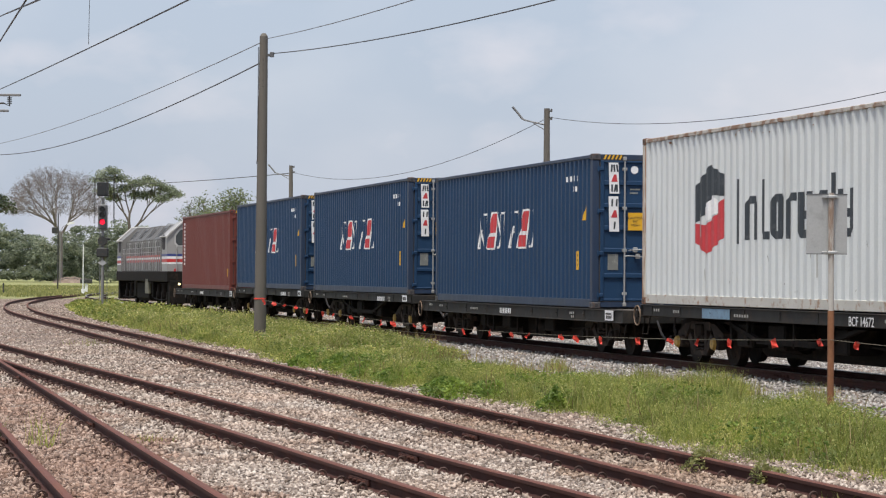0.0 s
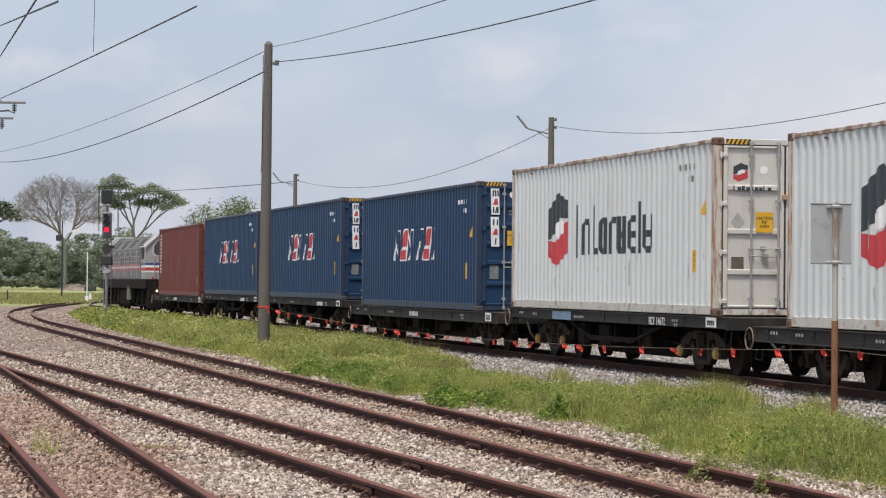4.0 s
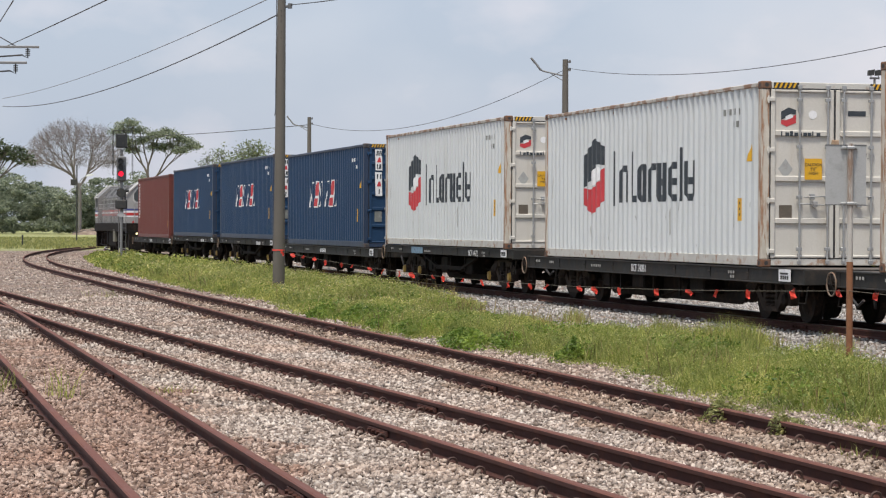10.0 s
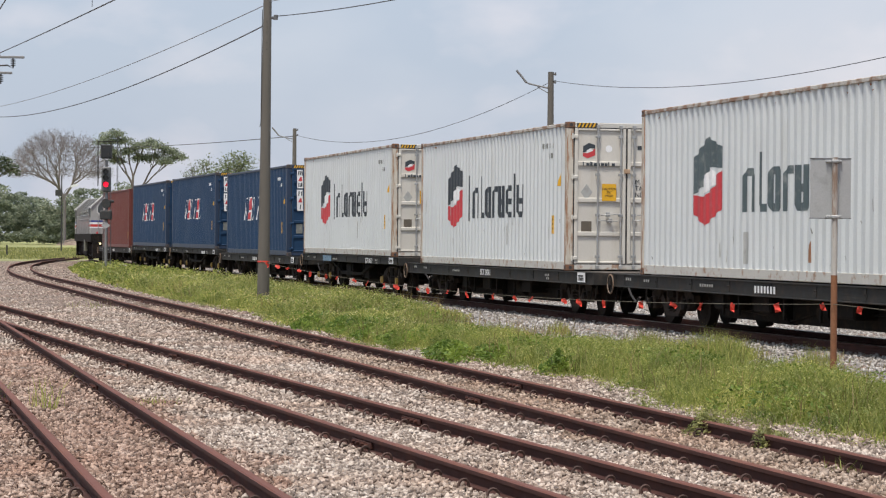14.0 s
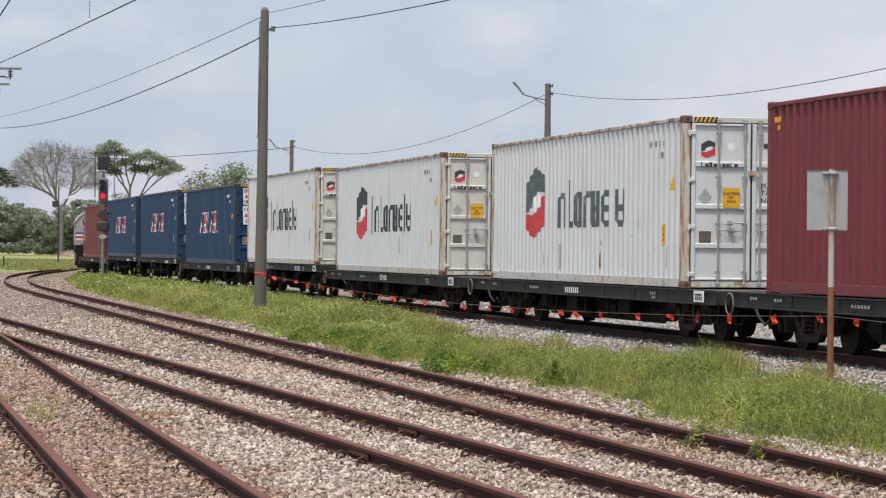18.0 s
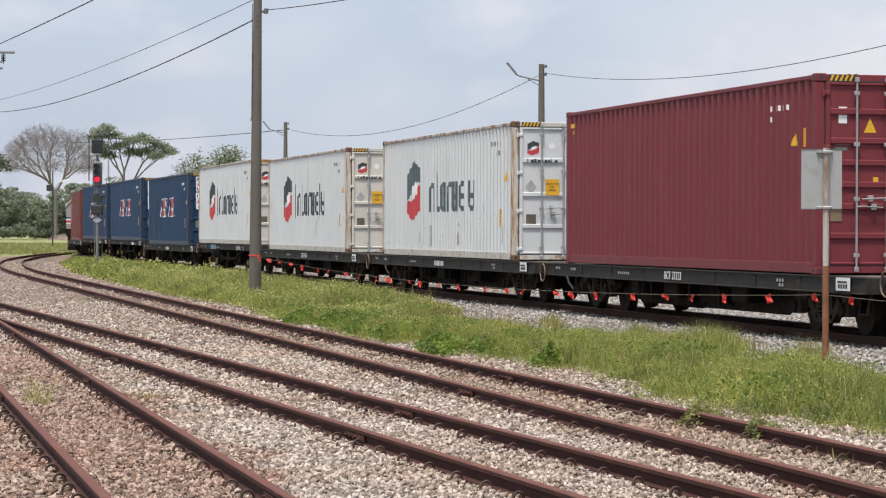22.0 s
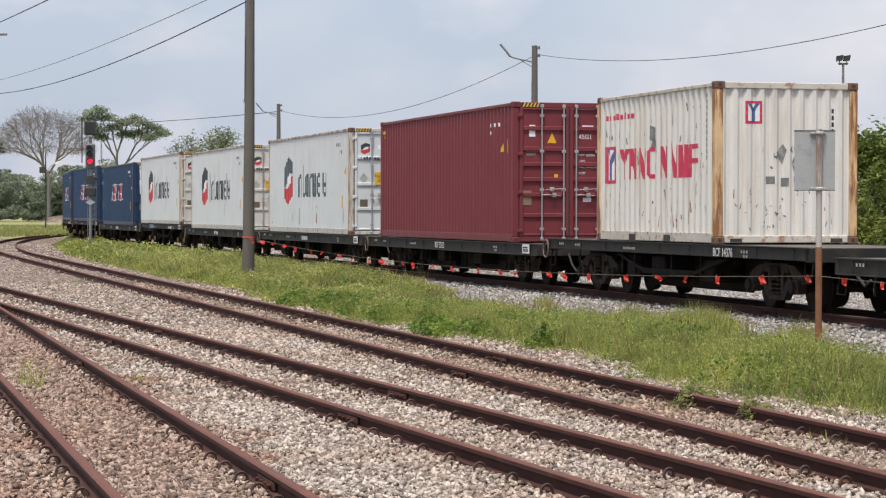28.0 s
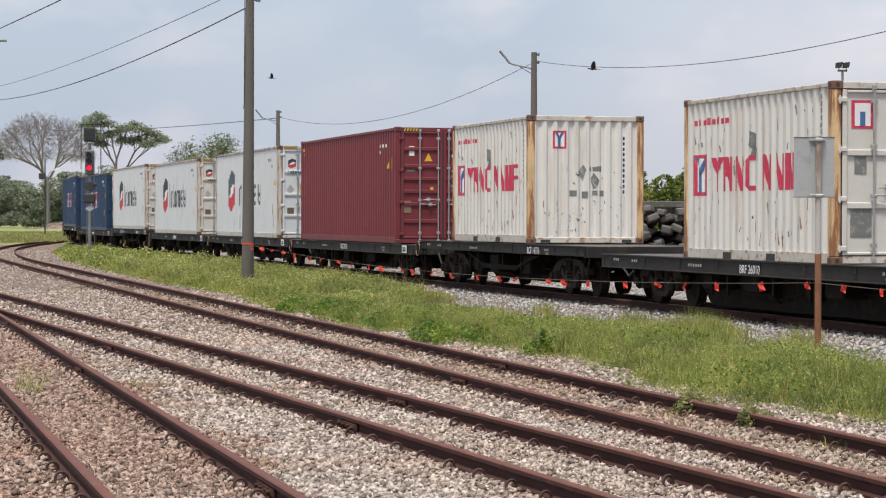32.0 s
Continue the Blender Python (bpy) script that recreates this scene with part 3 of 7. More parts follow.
def rail_mesh(name, pts, head):
    n, vs, fs = len(RAIL_SECTION), [], []
    for i, p in enumerate(pts):
        w = (pts[min(i + 1, len(pts) - 1)] - pts[max(i - 1, 0)]).normalized()
        r = Vector((w.y, -w.x))
        vs += [(p.x + r.x * a, p.y + r.y * a, b) for a, b in RAIL_SECTION]
        if i:
            o = (i - 1) * n
            fs += [(o + k, o + n + k, o + n + (k + 1) % n, o + (k + 1) % n) for k in range(n)]
    me = bpy.data.meshes.new(name)
    me.from_pydata(vs, [], fs)
    me.materials.append(RAIL_RUST)
    me.materials.append(head)
    for p in me.polygons:
        if p.index % n in (6, 7, 8):
            p.material_index = 1
    return me


def clip_mesh():
    """A spring clip coiled into a ring that leans on the rail foot, its leg in a shoulder."""
    s = Shape()
    ring = [(0.006 * a, 0.100 + 0.040 * math.cos(a), -0.104 + 0.040 * math.sin(a)) for a in np.linspace(-2.4, 4.6, 17)]
    s.tube(ring, 0.0105, 5)
    s.tube([ring[0], (-0.03, 0.055, -0.122), (-0.06, 0.050, -0.118)], 0.0105, 5)
    s.box(-0.035, 0.035, 0.085, 0.12, -0.175, -0.132, 0.008)
    return s.mesh("rail_clip", CLIP_STEEL, True)


def sleeper_mesh():
    return Shape().box(-0.11, 0.11, -0.98, 0.98, -0.27, -0.140, 0.012).mesh("sleeper", SLEEPER)


def joint_bar_mesh():
    s = Shape().box(-0.30, 0.30, 0.012, 0.034, -0.098, -0.046, 0.006)
    for x in (-0.2, -0.07, 0.07, 0.2):
        s.cyl((x, 0.03, -0.072), (x, 0.062, -0.072), 0.016, n=6)
    return s.mesh("fishplate", RAIL_RUST)


def make_tracks():
    clip, sleeper, bar = clip_mesh(), sleeper_mesh(), joint_bar_mesh()
    names = {"loop": "rusty loop track with spring clips half sunk in ballast", "crossover": "rusty crossover track laid in stone ballast",
             "siding": "brown rusted siding track with worn sleepers", "main": "running line with a polished railhead under the train"}
    for key, pts in TRACKS.items():
        track = thing("railway_track", names[key], "railway track", "tracks of the yard")
        tagged(track, kind="structure")
        if key == "main":
            track.matrix_basis = pose(0, 0, RAIL_TOP)
        head = RAIL_BRIGHT if key == "main" else RAIL_HEAD_SUNLIT
        for d in (-GAUGE / 2, GAUGE / 2):
            shared("rail", rail_mesh("rail", offset_line(pts, d), head), track)
        far = {"loop": 62, "crossover": 46, "siding": 46, "main": 75}[key]
        for p, deg in at_length(pts, 0.66):
            if not 10 < p.y < far:
                continue
            here = pose(p.x, p.y, 0, 0, 0, deg)
            shared("sleeper", sleeper, track, here @ pose(0, 0, (-0.006 if key == "siding" else 0.0) + random.uniform(-0.012, 0.008), 0, 0, random.uniform(-1.5, 1.5)))
            if key != "main":
                # the side towards the camera shows its clips
                for d in (-GAUGE / 2, GAUGE / 2):
                    turned = here @ pose(0, -d, 0, 0, 0, random.uniform(-6, 6))
                    shared("rail_clip", clip, track, turned)
        for p, deg in at_length(pts, 12.0, {"loop": 28.0, "crossover": 35.0, "siding": 15.2, "main": 5.0}[key]):
            if 12 < p.y < 60:
                for k, d in enumerate((-GAUGE / 2, GAUGE / 2)):
                    shared("fishplate", bar, track, pose(p.x, p.y, 0, 0, 0, deg) @ pose(2.3 * k, -d, 0))


# ---- ballast ----
def scatter_stones(name, n, y0, y1, lo, hi, seed, keep, material, label):
    rng = np.random.default_rng(seed)
    y = np.sqrt(rng.uniform(y0 * y0, y1 * y1, n))
    x = y * rng.uniform(-0.188, 0.205, n)
    ok = keep(x, y)
    x, y = x[ok], y[ok]
    n = len(x)
    knob = np.array([(-0.62, -0.40, -0.36), (0.60, -0.44, -0.36), (0.02, 0.62, -0.36), (-0.46, -0.34, 0.38), (0.50, -0.28, 0.38), (0.06, 0.46, 0.38)])
    size = 0.74 * (lo + (hi - lo) * rng.uniform(0, 1, (n, 1, 1)) ** 1.4) * rng.uniform(0.65, 1.25, (n, 1, 3))
    v = (knob[None] * rng.uniform(0.80, 1.15, (n, 6, 1)) + rng.normal(0, 0.12, (n, 6, 3))) * size
    v = np.einsum("nij,nkj->nki", random_turns(rng, n), v) * (1, 1, 0.85)
    z = verge_height(x, y) + rng.uniform(-0.020, 0.020, n) + 0.020 * beside_rails(x, y)
    v += np.stack([x, y, z], -1)[:, None, :]
    faces = np.array([(0, 2, 1), (3, 4, 5), (0, 1, 4), (0, 4, 3), (1, 2, 5), (1, 5, 4), (2, 0, 3), (2, 3, 5)])
    f = (faces[None] + 6 * np.arange(n)[:, None, None]).reshape(-1, 3)
    tagged(bulk(name, v.reshape(-1, 3), f, material), label, "ballast", kind="stuff")


YARD_LINES = ((6.91, SLOPE_A), (5.74, SLOPE_B), (2.07, SLOPE_C))


def across_line(x, y, start, slope):
    return (x - start + slope * y) / math.hypot(1, slope)


def off_rails(x, y):
    """Not on a railhead or foot."""
    ok = np.ones(len(x), bool)
    for line in YARD_LINES:
        ok &= np.abs(np.abs(across_line(x, y, *line)) - GAUGE / 2) > 0.072
    return ok


def beside_rails(x, y):
    """1 at a rail's foot, where the stones are heaped, falling to 0 a hand's length away."""
    up = np.zeros(len(x))
    for line in YARD_LINES:
        up = np.maximum(up, np.clip(1.6 - np.abs(np.abs(across_line(x, y, *line)) - GAUGE / 2) / 0.16, 0, 1))
    return up


def in_loop(x, y):
    """The loop's four-foot, tan with brake and rail dust."""
    return np.abs(across_line(x, y, *YARD_LINES[0]) + 0.12 * np.sin(y * 1.3) + 0.08 * np.sin(y * 3.7)) < 0.62


def on_old_sleepers(x, y):
    """Where timbers lie bare: on the siding's outer side, and in a few short stretches of the other tracks."""
    bare = np.zeros(len(x), bool)
    for k, (start, slope) in enumerate(YARD_LINES):
        across = across_line(x, y, start, slope)
        along = (y + 14) * math.hypot(1, slope) - across * slope
        on = np.abs((along - 0.3 + 0.33) % 0.66 - 0.33) < 0.115
        if k == 2:
            where = (across < -0.30) & (across > -1.0) & (np.sin(along * 1.7) > -0.5)
        else:
            where = (np.abs(across) < 0.97) & (np.sin(along * 0.8 + 2 * k) * np.sin(along * 0.31 + k) + 0.35 * np.sin(across * 4 + along * 3) > 0.62)
        bare |= on & where & (np.sin(along * 41 + across * 23) < 0.75)
    return bare


def yard_side(x, y):
    return off_rails(x, y) & ~on_old_sleepers(x, y) & (x + 0.24 * y < near_edge(y) + 0.2)


def rusty_bed(x, y):
    """The siding's bed, brown from the rails' dust."""
    return x < 2.95 - SLOPE_C * y + 0.25 * np.sin(y * 1.1) + 0.18 * np.sin(y * 3.1)


def train_side(x, y):
    q = x + 0.2426 * y
    return (q > np.maximum(10.9, near_edge(y) + 0.6)) & (q < 27) & (np.abs(np.abs(q - 15.355) / 1.029 - GAUGE / 2) > 0.08)


def make_ballast():
    label = "pinkish grey crushed stone ballast between the rails"
    for k, (n, y0, y1, lo, hi) in enumerate(((96000, 12.5, 22, 0.026, 0.066), (104000, 22, 36, 0.030, 0.074))):
        scatter_stones("ballast", n, y0, y1, lo, hi, 1 + k, lambda x, y: yard_side(x, y) & ~rusty_bed(x, y) & ~in_loop(x, y), STONES, label)
        scatter_stones("ballast", n, y0, y1, lo, hi, 21 + k, lambda x, y: yard_side(x, y) & rusty_bed(x, y), STONES_BROWN, "rust-brown stone ballast round the old siding")
        scatter_stones("ballast", n, y0, y1, lo, hi, 41 + k, lambda x, y: yard_side(x, y) & in_loop(x, y), STONES_TAN, "tan dusty stone ballast between the loop's rails")
    scatter_stones("ballast", 52000, 36, 58, 0.04, 0.085, 3, lambda x, y: yard_side(x, y) & ~in_loop(x, y), STONES, label)
    scatter_stones("ballast", 52000, 36, 58, 0.04, 0.085, 43, lambda x, y: yard_side(x, y) & in_loop(x, y), STONES_TAN, "tan dusty stone ballast between the loop's rails")
    scatter_stones("ballast", 34000, 58, 130, 0.05, 0.10, 4, yard_side, STONES, label)
    grey = "pale grey crushed stone ballast under the running line"
    scatter_stones("ballast", 80000, 27, 66, 0.045, 0.095, 5, train_side, STONES_GREY, grey)
    scatter_stones("ballast", 12000, 62, 130, 0.09, 0.16, 6, train_side, STONES_GREY, grey)


# ---- verge: grass, weeds, flowers ----
def blade_faces(foot, across, up, bend):
    """Bent, tapering blades of three triangles each."""
    n = len(foot)
    mid = foot + up * 0.58 + bend * 0.38
    v = np.stack([foot - across, foot + across, mid + across * 0.75, mid - across * 0.75, foot + up + bend], 1)
    f = np.array([(0, 1, 2), (0, 2, 3), (3, 2, 4)])[None] + 5 * np.arange(n)[:, None, None]
    return v.reshape(-1, 3), f.reshape(-1, 3)


def blades(name, x, y, height, width, lean, material, rng, label):
    n = len(x)
    a = rng.uniform(0, 2 * math.pi, n)
    across = np.stack([np.cos(a), np.sin(a), np.zeros(n)], -1) * width[:, None]
    b = rng.uniform(0, 2 * math.pi, n)
    bend = np.stack([np.cos(b), np.sin(b), np.zeros(n)], -1) * (height * lean * rng.uniform(0.2, 1.0, n))[:, None]
    foot = np.stack([x, y, verge_height(x, y) - 0.02], -1)
    up = np.stack([np.zeros(n), np.zeros(n), height], -1)
    v, f = blade_faces(foot, across, up, bend)
    tagged(bulk(name, v, f, material), label, "grass", kind="stuff")


def verge_spots(rng, n, y0, y1, inset=0.0, back=0.0):
    y = np.sqrt(rng.uniform(y0 * y0, y1 * y1, n))
    edge = near_edge(y) + inset
    q = edge + (far_edge(y) - back - edge) * rng.uniform(0, 1, n)
    return q - 0.24 * y, y, q


def sward(x, y, q):
    """How tall the grass stands: patchy, low along both edges, with humps before the running line and round the sign."""
    patch = 0.5 + 0.5 * np.sin(x * 1.7 + 1.2) * np.sin(y * 0.55 + 0.6 * np.sin(x * 2.0))
    fine = np.sin(x * 6.1 + 1.7 * np.sin(y * 1.9)) * np.sin(y * 2.3 + 1.1 * np.sin(x * 3.7))
    tall = (0.10 + 0.14 * patch + 0.045 * fine) * (1 + 0.55 * np.clip((y - 46) / 5, 0, 1))
    tall *= np.clip((q - near_edge(y)) / 0.45, 0.35, 1.0) * np.clip((far_edge(y) - q) / 1.1, 0.30, 1.0)
    for cx, cy, sx, sy, h in ((4.05, 33.4, 0.55, 1.8, 0.19), (4.6, 29.0, 0.22, 0.9, 0.12), (2.3, 40.5, 0.15, 0.9, 0.10), (3.3, 37.2, 0.35, 0.8, 0.08), (4.0, 25.0, 0.5, 1.8, 0.10), (2.7, 29.5, 0.5, 1.5, 0.07)):
        tall = tall + h * np.exp(-((x - cx) / sx) ** 2 - ((y - cy) / sy) ** 2)
    return tall


def make_verge():
    rng = np.random.default_rng(11)
    for n, y0, y1, w in ((100000, 17, 42, 0.0050), (52000, 42, 74, 0.010), (22000, 74, 122, 0.026)):
        x, y, q = verge_spots(rng, n, y0, y1)
        tall = sward(x, y, q)
        h = tall * rng.uniform(0.45, 1.25, n)
        blades("verge_grass", x, y, h, w * rng.uniform(0.5, 1.3, n), 1.0, GRASS, rng, "long sunlit green grass on the verge between the tracks")
    # taller tufts standing out of the rest
    for clumps, each, y0, y1, w in ((110, 150, 18, 44, 0.0042), (110, 110, 44, 80, 0.008)):
        cx, cy, cq = verge_spots(rng, clumps, y0, y1, 0.3, 0.7)
        big = rng.uniform(0.5, 1.0, clumps) ** 2
        pick = np.repeat(np.arange(clumps), each)
        x = cx[pick] + rng.normal(0, 0.13, len(pick))
        y = cy[pick] + rng.normal(0, 0.35, len(pick))
        h = (0.14 + 0.20 * big[pick]) * rng.uniform(0.45, 1.15, len(pick))
        blades("grass_tufts", x, y, h, w * rng.uniform(0.5, 1.2, len(pick)), 0.55, GRASS, rng, "taller tufts of thin grass on the verge")
    x, y, q = verge_spots(rng, 5200, 18, 75, 0.2, 0.0)
    keep = np.sin(x * 1.9 + 0.4) * np.sin(y * 0.61) > -0.1
    x, y = x[keep], y[keep]
    blades("dry_stalks", x, y, rng.uniform(0.14, 0.46, len(x)), 0.0030 + 0.00007 * y, 0.6, DRY_GRASS, rng, "thin dry stalks standing in the verge grass")
    # tall thin grass in front of the running line
    for cx, cy, n, sx, sy, h in ((4.05, 33.6, 800, 0.36, 1.0, 0.42), (3.4, 37.0, 420, 0.22, 0.7, 0.30), (4.75, 29.6, 380, 0.20, 0.6, 0.34), (5.2, 32.2, 160, 0.25, 0.5, 0.30), (2.2, 40.6, 420, 0.16, 0.8, 0.30)):
        x, y = cx + rng.normal(0, sx, n), cy + rng.normal(0, sy, n)
        rise = h * np.exp(-((x - cx) / sx / 1.8) ** 2) * rng.uniform(0.5, 1.1, n)
        blades("tall_grass", x, y, rise, rng.uniform(0.0018, 0.0040, n), 0.5, GRASS, rng, "tall thin grass standing before the running line")
        few = rng.uniform(0, 1, n) < 0.22
        blades("dry_stalks", x[few], y[few], rise[few] * 1.1, np.full(few.sum(), 0.0024), 0.4, DRY_GRASS, rng, "thin dry stalks standing in the tall grass")
    # fine leaflets and seed heads between the blades
    for n, y0, y1, size in ((105000, 17, 44, 0.018), (42000, 44, 78, 0.036), (10000, 78, 120, 0.09)):
        x, y, q = verge_spots(rng, n, y0, y1)
        top = sward(x, y, q)
        z = verge_height(x, y) + top * rng.uniform(0.25, 1.25, n)
        ob = leaf_cloud("verge_leaflets", np.stack([x, y, z], -1), size * rng.uniform(0.5, 1.3, n), GRASS, rng, 0.8, 1.7)
        tagged(ob, "fine yellow-green leaflets and seed heads of the verge", "grass", kind="stuff")
    # leafy weeds in clumps
    for k, (n, y0, y1, size) in enumerate(((24000, 20, 48, 0.042), (16000, 48, 115, 0.075))):
        x, y, q = verge_spots(rng, n, y0, y1, 0.2, 0.6)
        clump = np.sin(x * 2.3 + 0.8) * np.sin(y * 0.83 + 1.9) > 0.25
        x, y = x[clump], y[clump]
        z = verge_height(x, y) + rng.uniform(0.02, 0.26, len(x))
        ob = leaf_cloud("verge_weeds", np.stack([x, y, z], -1), size * rng.uniform(0.6, 1.3, len(x)), GRASS_LUSH, rng, 0.7)
        tagged(ob, "low leafy green weeds among the grass", "weeds", kind="stuff")
    x, y, q = verge_spots(rng, 9500, 38, 84, 0.3, 0.5)
    z = verge_height(x, y) + sward(x, y, q) * rng.uniform(0.9, 1.3, len(x))
    ob = leaf_cloud("wild_flowers", np.stack([x, y, z], -1), rng.uniform(0.020, 0.042, len(x)), FLOWERS, rng, 0.8, 1.0)
    tagged(ob, "small pale yellow wild flowers above the grass", "flowers", kind="stuff")
    x, y, q = verge_spots(rng, 900, 20, 40, 0.3, 0.8)
    z = verge_height(x, y) + sward(x, y, q) * rng.uniform(0.9, 1.3, len(x))
    ob = leaf_cloud("wild_flowers", np.stack([x, y, z], -1), rng.uniform(0.012, 0.02, len(x)), FLOWERS, rng, 0.8, 1.0)
    tagged(ob, "small pale yellow wild flowers above the grass", "flowers", kind="stuff")


def shrub(name, x, y, z, rx, ry, h, n, size, material, seed, label):
    rng = np.random.default_rng(seed)
    u, a, r = rng.uniform(0, 1, n) ** 0.8, rng.uniform(0, 6.283, n), rng.uniform(0, 1, n) ** 0.5
    lump = 0.80 + 0.20 * np.sin(a * 3 + seed) * np.sin(u * 6 + a * 2)
    wide = np.sqrt(1 - u ** 2.5) * r * lump
    top = 0.80 + 0.20 * np.sin(np.cos(a) * r * 5 + seed * 1.7)
    c = np.stack([rx * wide * np.cos(a), ry * wide * np.sin(a), h * u * top], -1)
    ob = leaf_cloud(name, c, size * rng.uniform(0.6, 1.4, n), material, rng, 0.8)
    ob.location = (x, y, z)
    tagged(ob, label, "weed" if name == "weed_clump" else "bush", kind="stuff" if name == "weed_clump" else "")
    stems = Shape()
    for k in range(5):
        a = k * 1.3
        stems.cyl((0, 0, -0.05), (rx * 0.5 * math.cos(a), ry * 0.5 * math.sin(a), h * 0.7), 0.02 * max(h, 0.3), 0.006 * max(h, 0.3), 5)
    stems.done("stem", BARK, ob)


def tuft(x, y, n, h, seed, material=None, wide=0.16, spread_=0.10):
    """A clump of weed blades between the stones."""
    rng = np.random.default_rng(seed)
    px, py = x + rng.normal(0, spread_, n), y + rng.normal(0, spread_ * 1.6, n)
    hh = h * rng.uniform(0.4, 1.1, n)
    a, b = rng.uniform(0, 6.283, n), rng.uniform(0, 6.283, n)
    across = np.stack([np.cos(a), np.sin(a), 0 * a], -1) * 0.0045
    bend = np.stack([np.cos(b), np.sin(b), 0 * b], -1) * (hh * rng.uniform(0.1, 0.7, n))[:, None]
    foot = np.stack([px, py, np.full(n, -0.19)], -1)
    up = np.stack([0 * hh, 0 * hh, hh], -1)
    v, f = blade_faces(foot, across, up, bend)
    ob = bulk("weed_tuft", v, f, material or GRASS)
    tagged(ob, "thin green weed tuft growing through the ballast", "weed", kind="stuff")


def make_weeds():
    tuft(-3.77, 23.9, 36, 0.40, 21, None, 0.1, 0.08)
    tuft(-4.45, 24.6, 40, 0.34, 22, None, 0.1, 0.08)
    tuft(-2.80, 24.7, 70, 0.15, 23, None, 0.1, 0.13)
    tuft(3.10, 17.9, 30, 0.18, 26, None, 0.1, 0.06)
    for x, y, rx, ry, h, n, seed in ((2.47, 21.3, 0.26, 0.36, 0.25, 1100, 61), (2.76, 19.8, 0.12, 0.18, 0.25, 420, 62), (2.07, 23.3, 0.13, 0.22, 0.19, 340, 63), (2.32, 22.3, 0.12, 0.22, 0.13, 260, 64), (3.0, 20.6, 0.14, 0.22, 0.12, 220, 65)):
        shrub("weed_clump", x, y, -0.15, rx, ry, h, n, 0.026, WEED_DULL, seed, "small dull green weed clump against the rail")
    tuft(-7.9, 57.0, 50, 0.3, 29, None, 0.3, 0.25)
    shrub("leafy_shrub", 4.05, 26.6, -0.12, 0.55, 1.1, 0.36, 1500, 0.036, GRASS_LUSH, 34, "leafy green weed patch by the sign post")
    shrub("leafy_shrub", 3.0, 30.8, -0.10, 0.40, 0.9, 0.26, 900, 0.036, GRASS_LUSH, 35, "low leafy weed patch in the verge grass")
    shrub("leafy_shrub", -1.4, 43.0, -0.10, 0.6, 2.2, 0.30, 1500, 0.05, GRASS_LUSH, 36, "low leafy weed patch in the verge grass")
    shrub("leafy_shrub", -0.35, 38.0, -0.10, 0.55, 1.7, 0.25, 2600, 0.040, GRASS_LUSH, 37, "bright green leafy weed patch in the verge grass")
    shrub("leafy_shrub", -0.95, 40.2, -0.10, 0.45, 1.4, 0.22, 1700, 0.040, GRASS_LUSH, 38, "bright green leafy weed patch in the verge grass")
    shrub("leafy_shrub", -2.15, 44.6, -0.10, 0.50, 1.6, 0.22, 1700, 0.044, GRASS_LUSH, 39, "low leafy weed patch in the verge grass")
    shrub("leafy_shrub", 3.55, 24.3, -0.12, 0.50, 1.1, 0.30, 1500, 0.034, GRASS_LUSH, 40, "leafy green weed patch by the sign post")
    shrub("leafy_shrub", 1.62, 29.7, -0.10, 0.34, 0.5, 0.34, 900, 0.04, GRASS_LUSH, 31, "dark green leafy shrub at the edge of the verge")
    shrub("leafy_shrub", 0.30, 33.6, -0.10, 0.5, 1.5, 0.27, 1700, 0.042, GRASS_LUSH, 32, "bright green leafy shrub at the edge of the verge")
    shrub("leafy_shrub", 0.95, 33.0, -0.08, 0.45, 1.2, 0.23, 1400, 0.042, GRASS_LUSH, 33, "bright green leafy shrub at the edge of the verge")


# ---- containers ----
WIDE = 2.438
STREAK_GREY = surface("dirt_streak_grey", (0.40, 0.41, 0.40), 0.6, amount=0.2, scale=6)
RUST_MARK = surface("rust_mark", (0.30, 0.13, 0.06), 0.8, dirt=(0.42, 0.30, 0.20), amount=0.5, scale=12)
L40, H40, L20, H20 = 12.192, 2.896, 6.058, 2.591


def wave(a0, a1, depth, period):
    """A trapezoid wave along a: pairs of a and how deep the sheet lies there."""
    n = max(1, round((a1 - a0) / period))
    p = (a1 - a0) / n
    out = [(a0, 0.0)]
    for i in range(n):
        o = a0 + i * p
        out += [(o + p * 0.26, 0.0), (o + p * 0.48, depth), (o + p * 0.74, depth), (o + p * 0.98, 0.0)]
    out.append((a1, 0.0))
    return out


def sheet(profile, z0, z1, at):
    """A corrugated sheet; at(a, depth, z) puts it in place."""
    s = Shape()
    for (a, d), (b, e) in zip(profile, profile[1:]):
        s.add([at(a, d, z0), at(b, e, z0), at(b, e, z1), at(a, d, z1)], [(0, 1, 2, 3)])
    return s


def cut(poly, a, keep_more):
    out = []
    for (x0, y0), (x1, y1) in zip(poly, poly[1:] + poly[:1]):
        in0, in1 = ((x0 >= a) == keep_more) or x0 == a, ((x1 >= a) == keep_more) or x1 == a
        if in0:
            out.append((x0, y0))
        if in0 != in1:
            out.append((a, y0 + (y1 - y0) * (a - x0) / (x1 - x0)))
    return out


def painted(profile, polys, at, lift=0.003):
    """Paint on a corrugated sheet: outlines (a, z) cut where the sheet bends and laid on it."""
    s = Shape()
    for poly in polys:
        lo, hi = min(p[0] for p in poly), max(p[0] for p in poly)
        for (a, d), (b, e) in zip(profile, profile[1:]):
            if b <= lo or a >= hi or b - a < 1e-6:
                continue
            piece = cut(cut(list(poly), a, True), b, False)
            if len(piece) >= 3:
                s.add([at(x, d + (e - d) * (x - a) / (b - a) - lift, z) for x, z in piece], [tuple(range(len(piece)))])
    return s


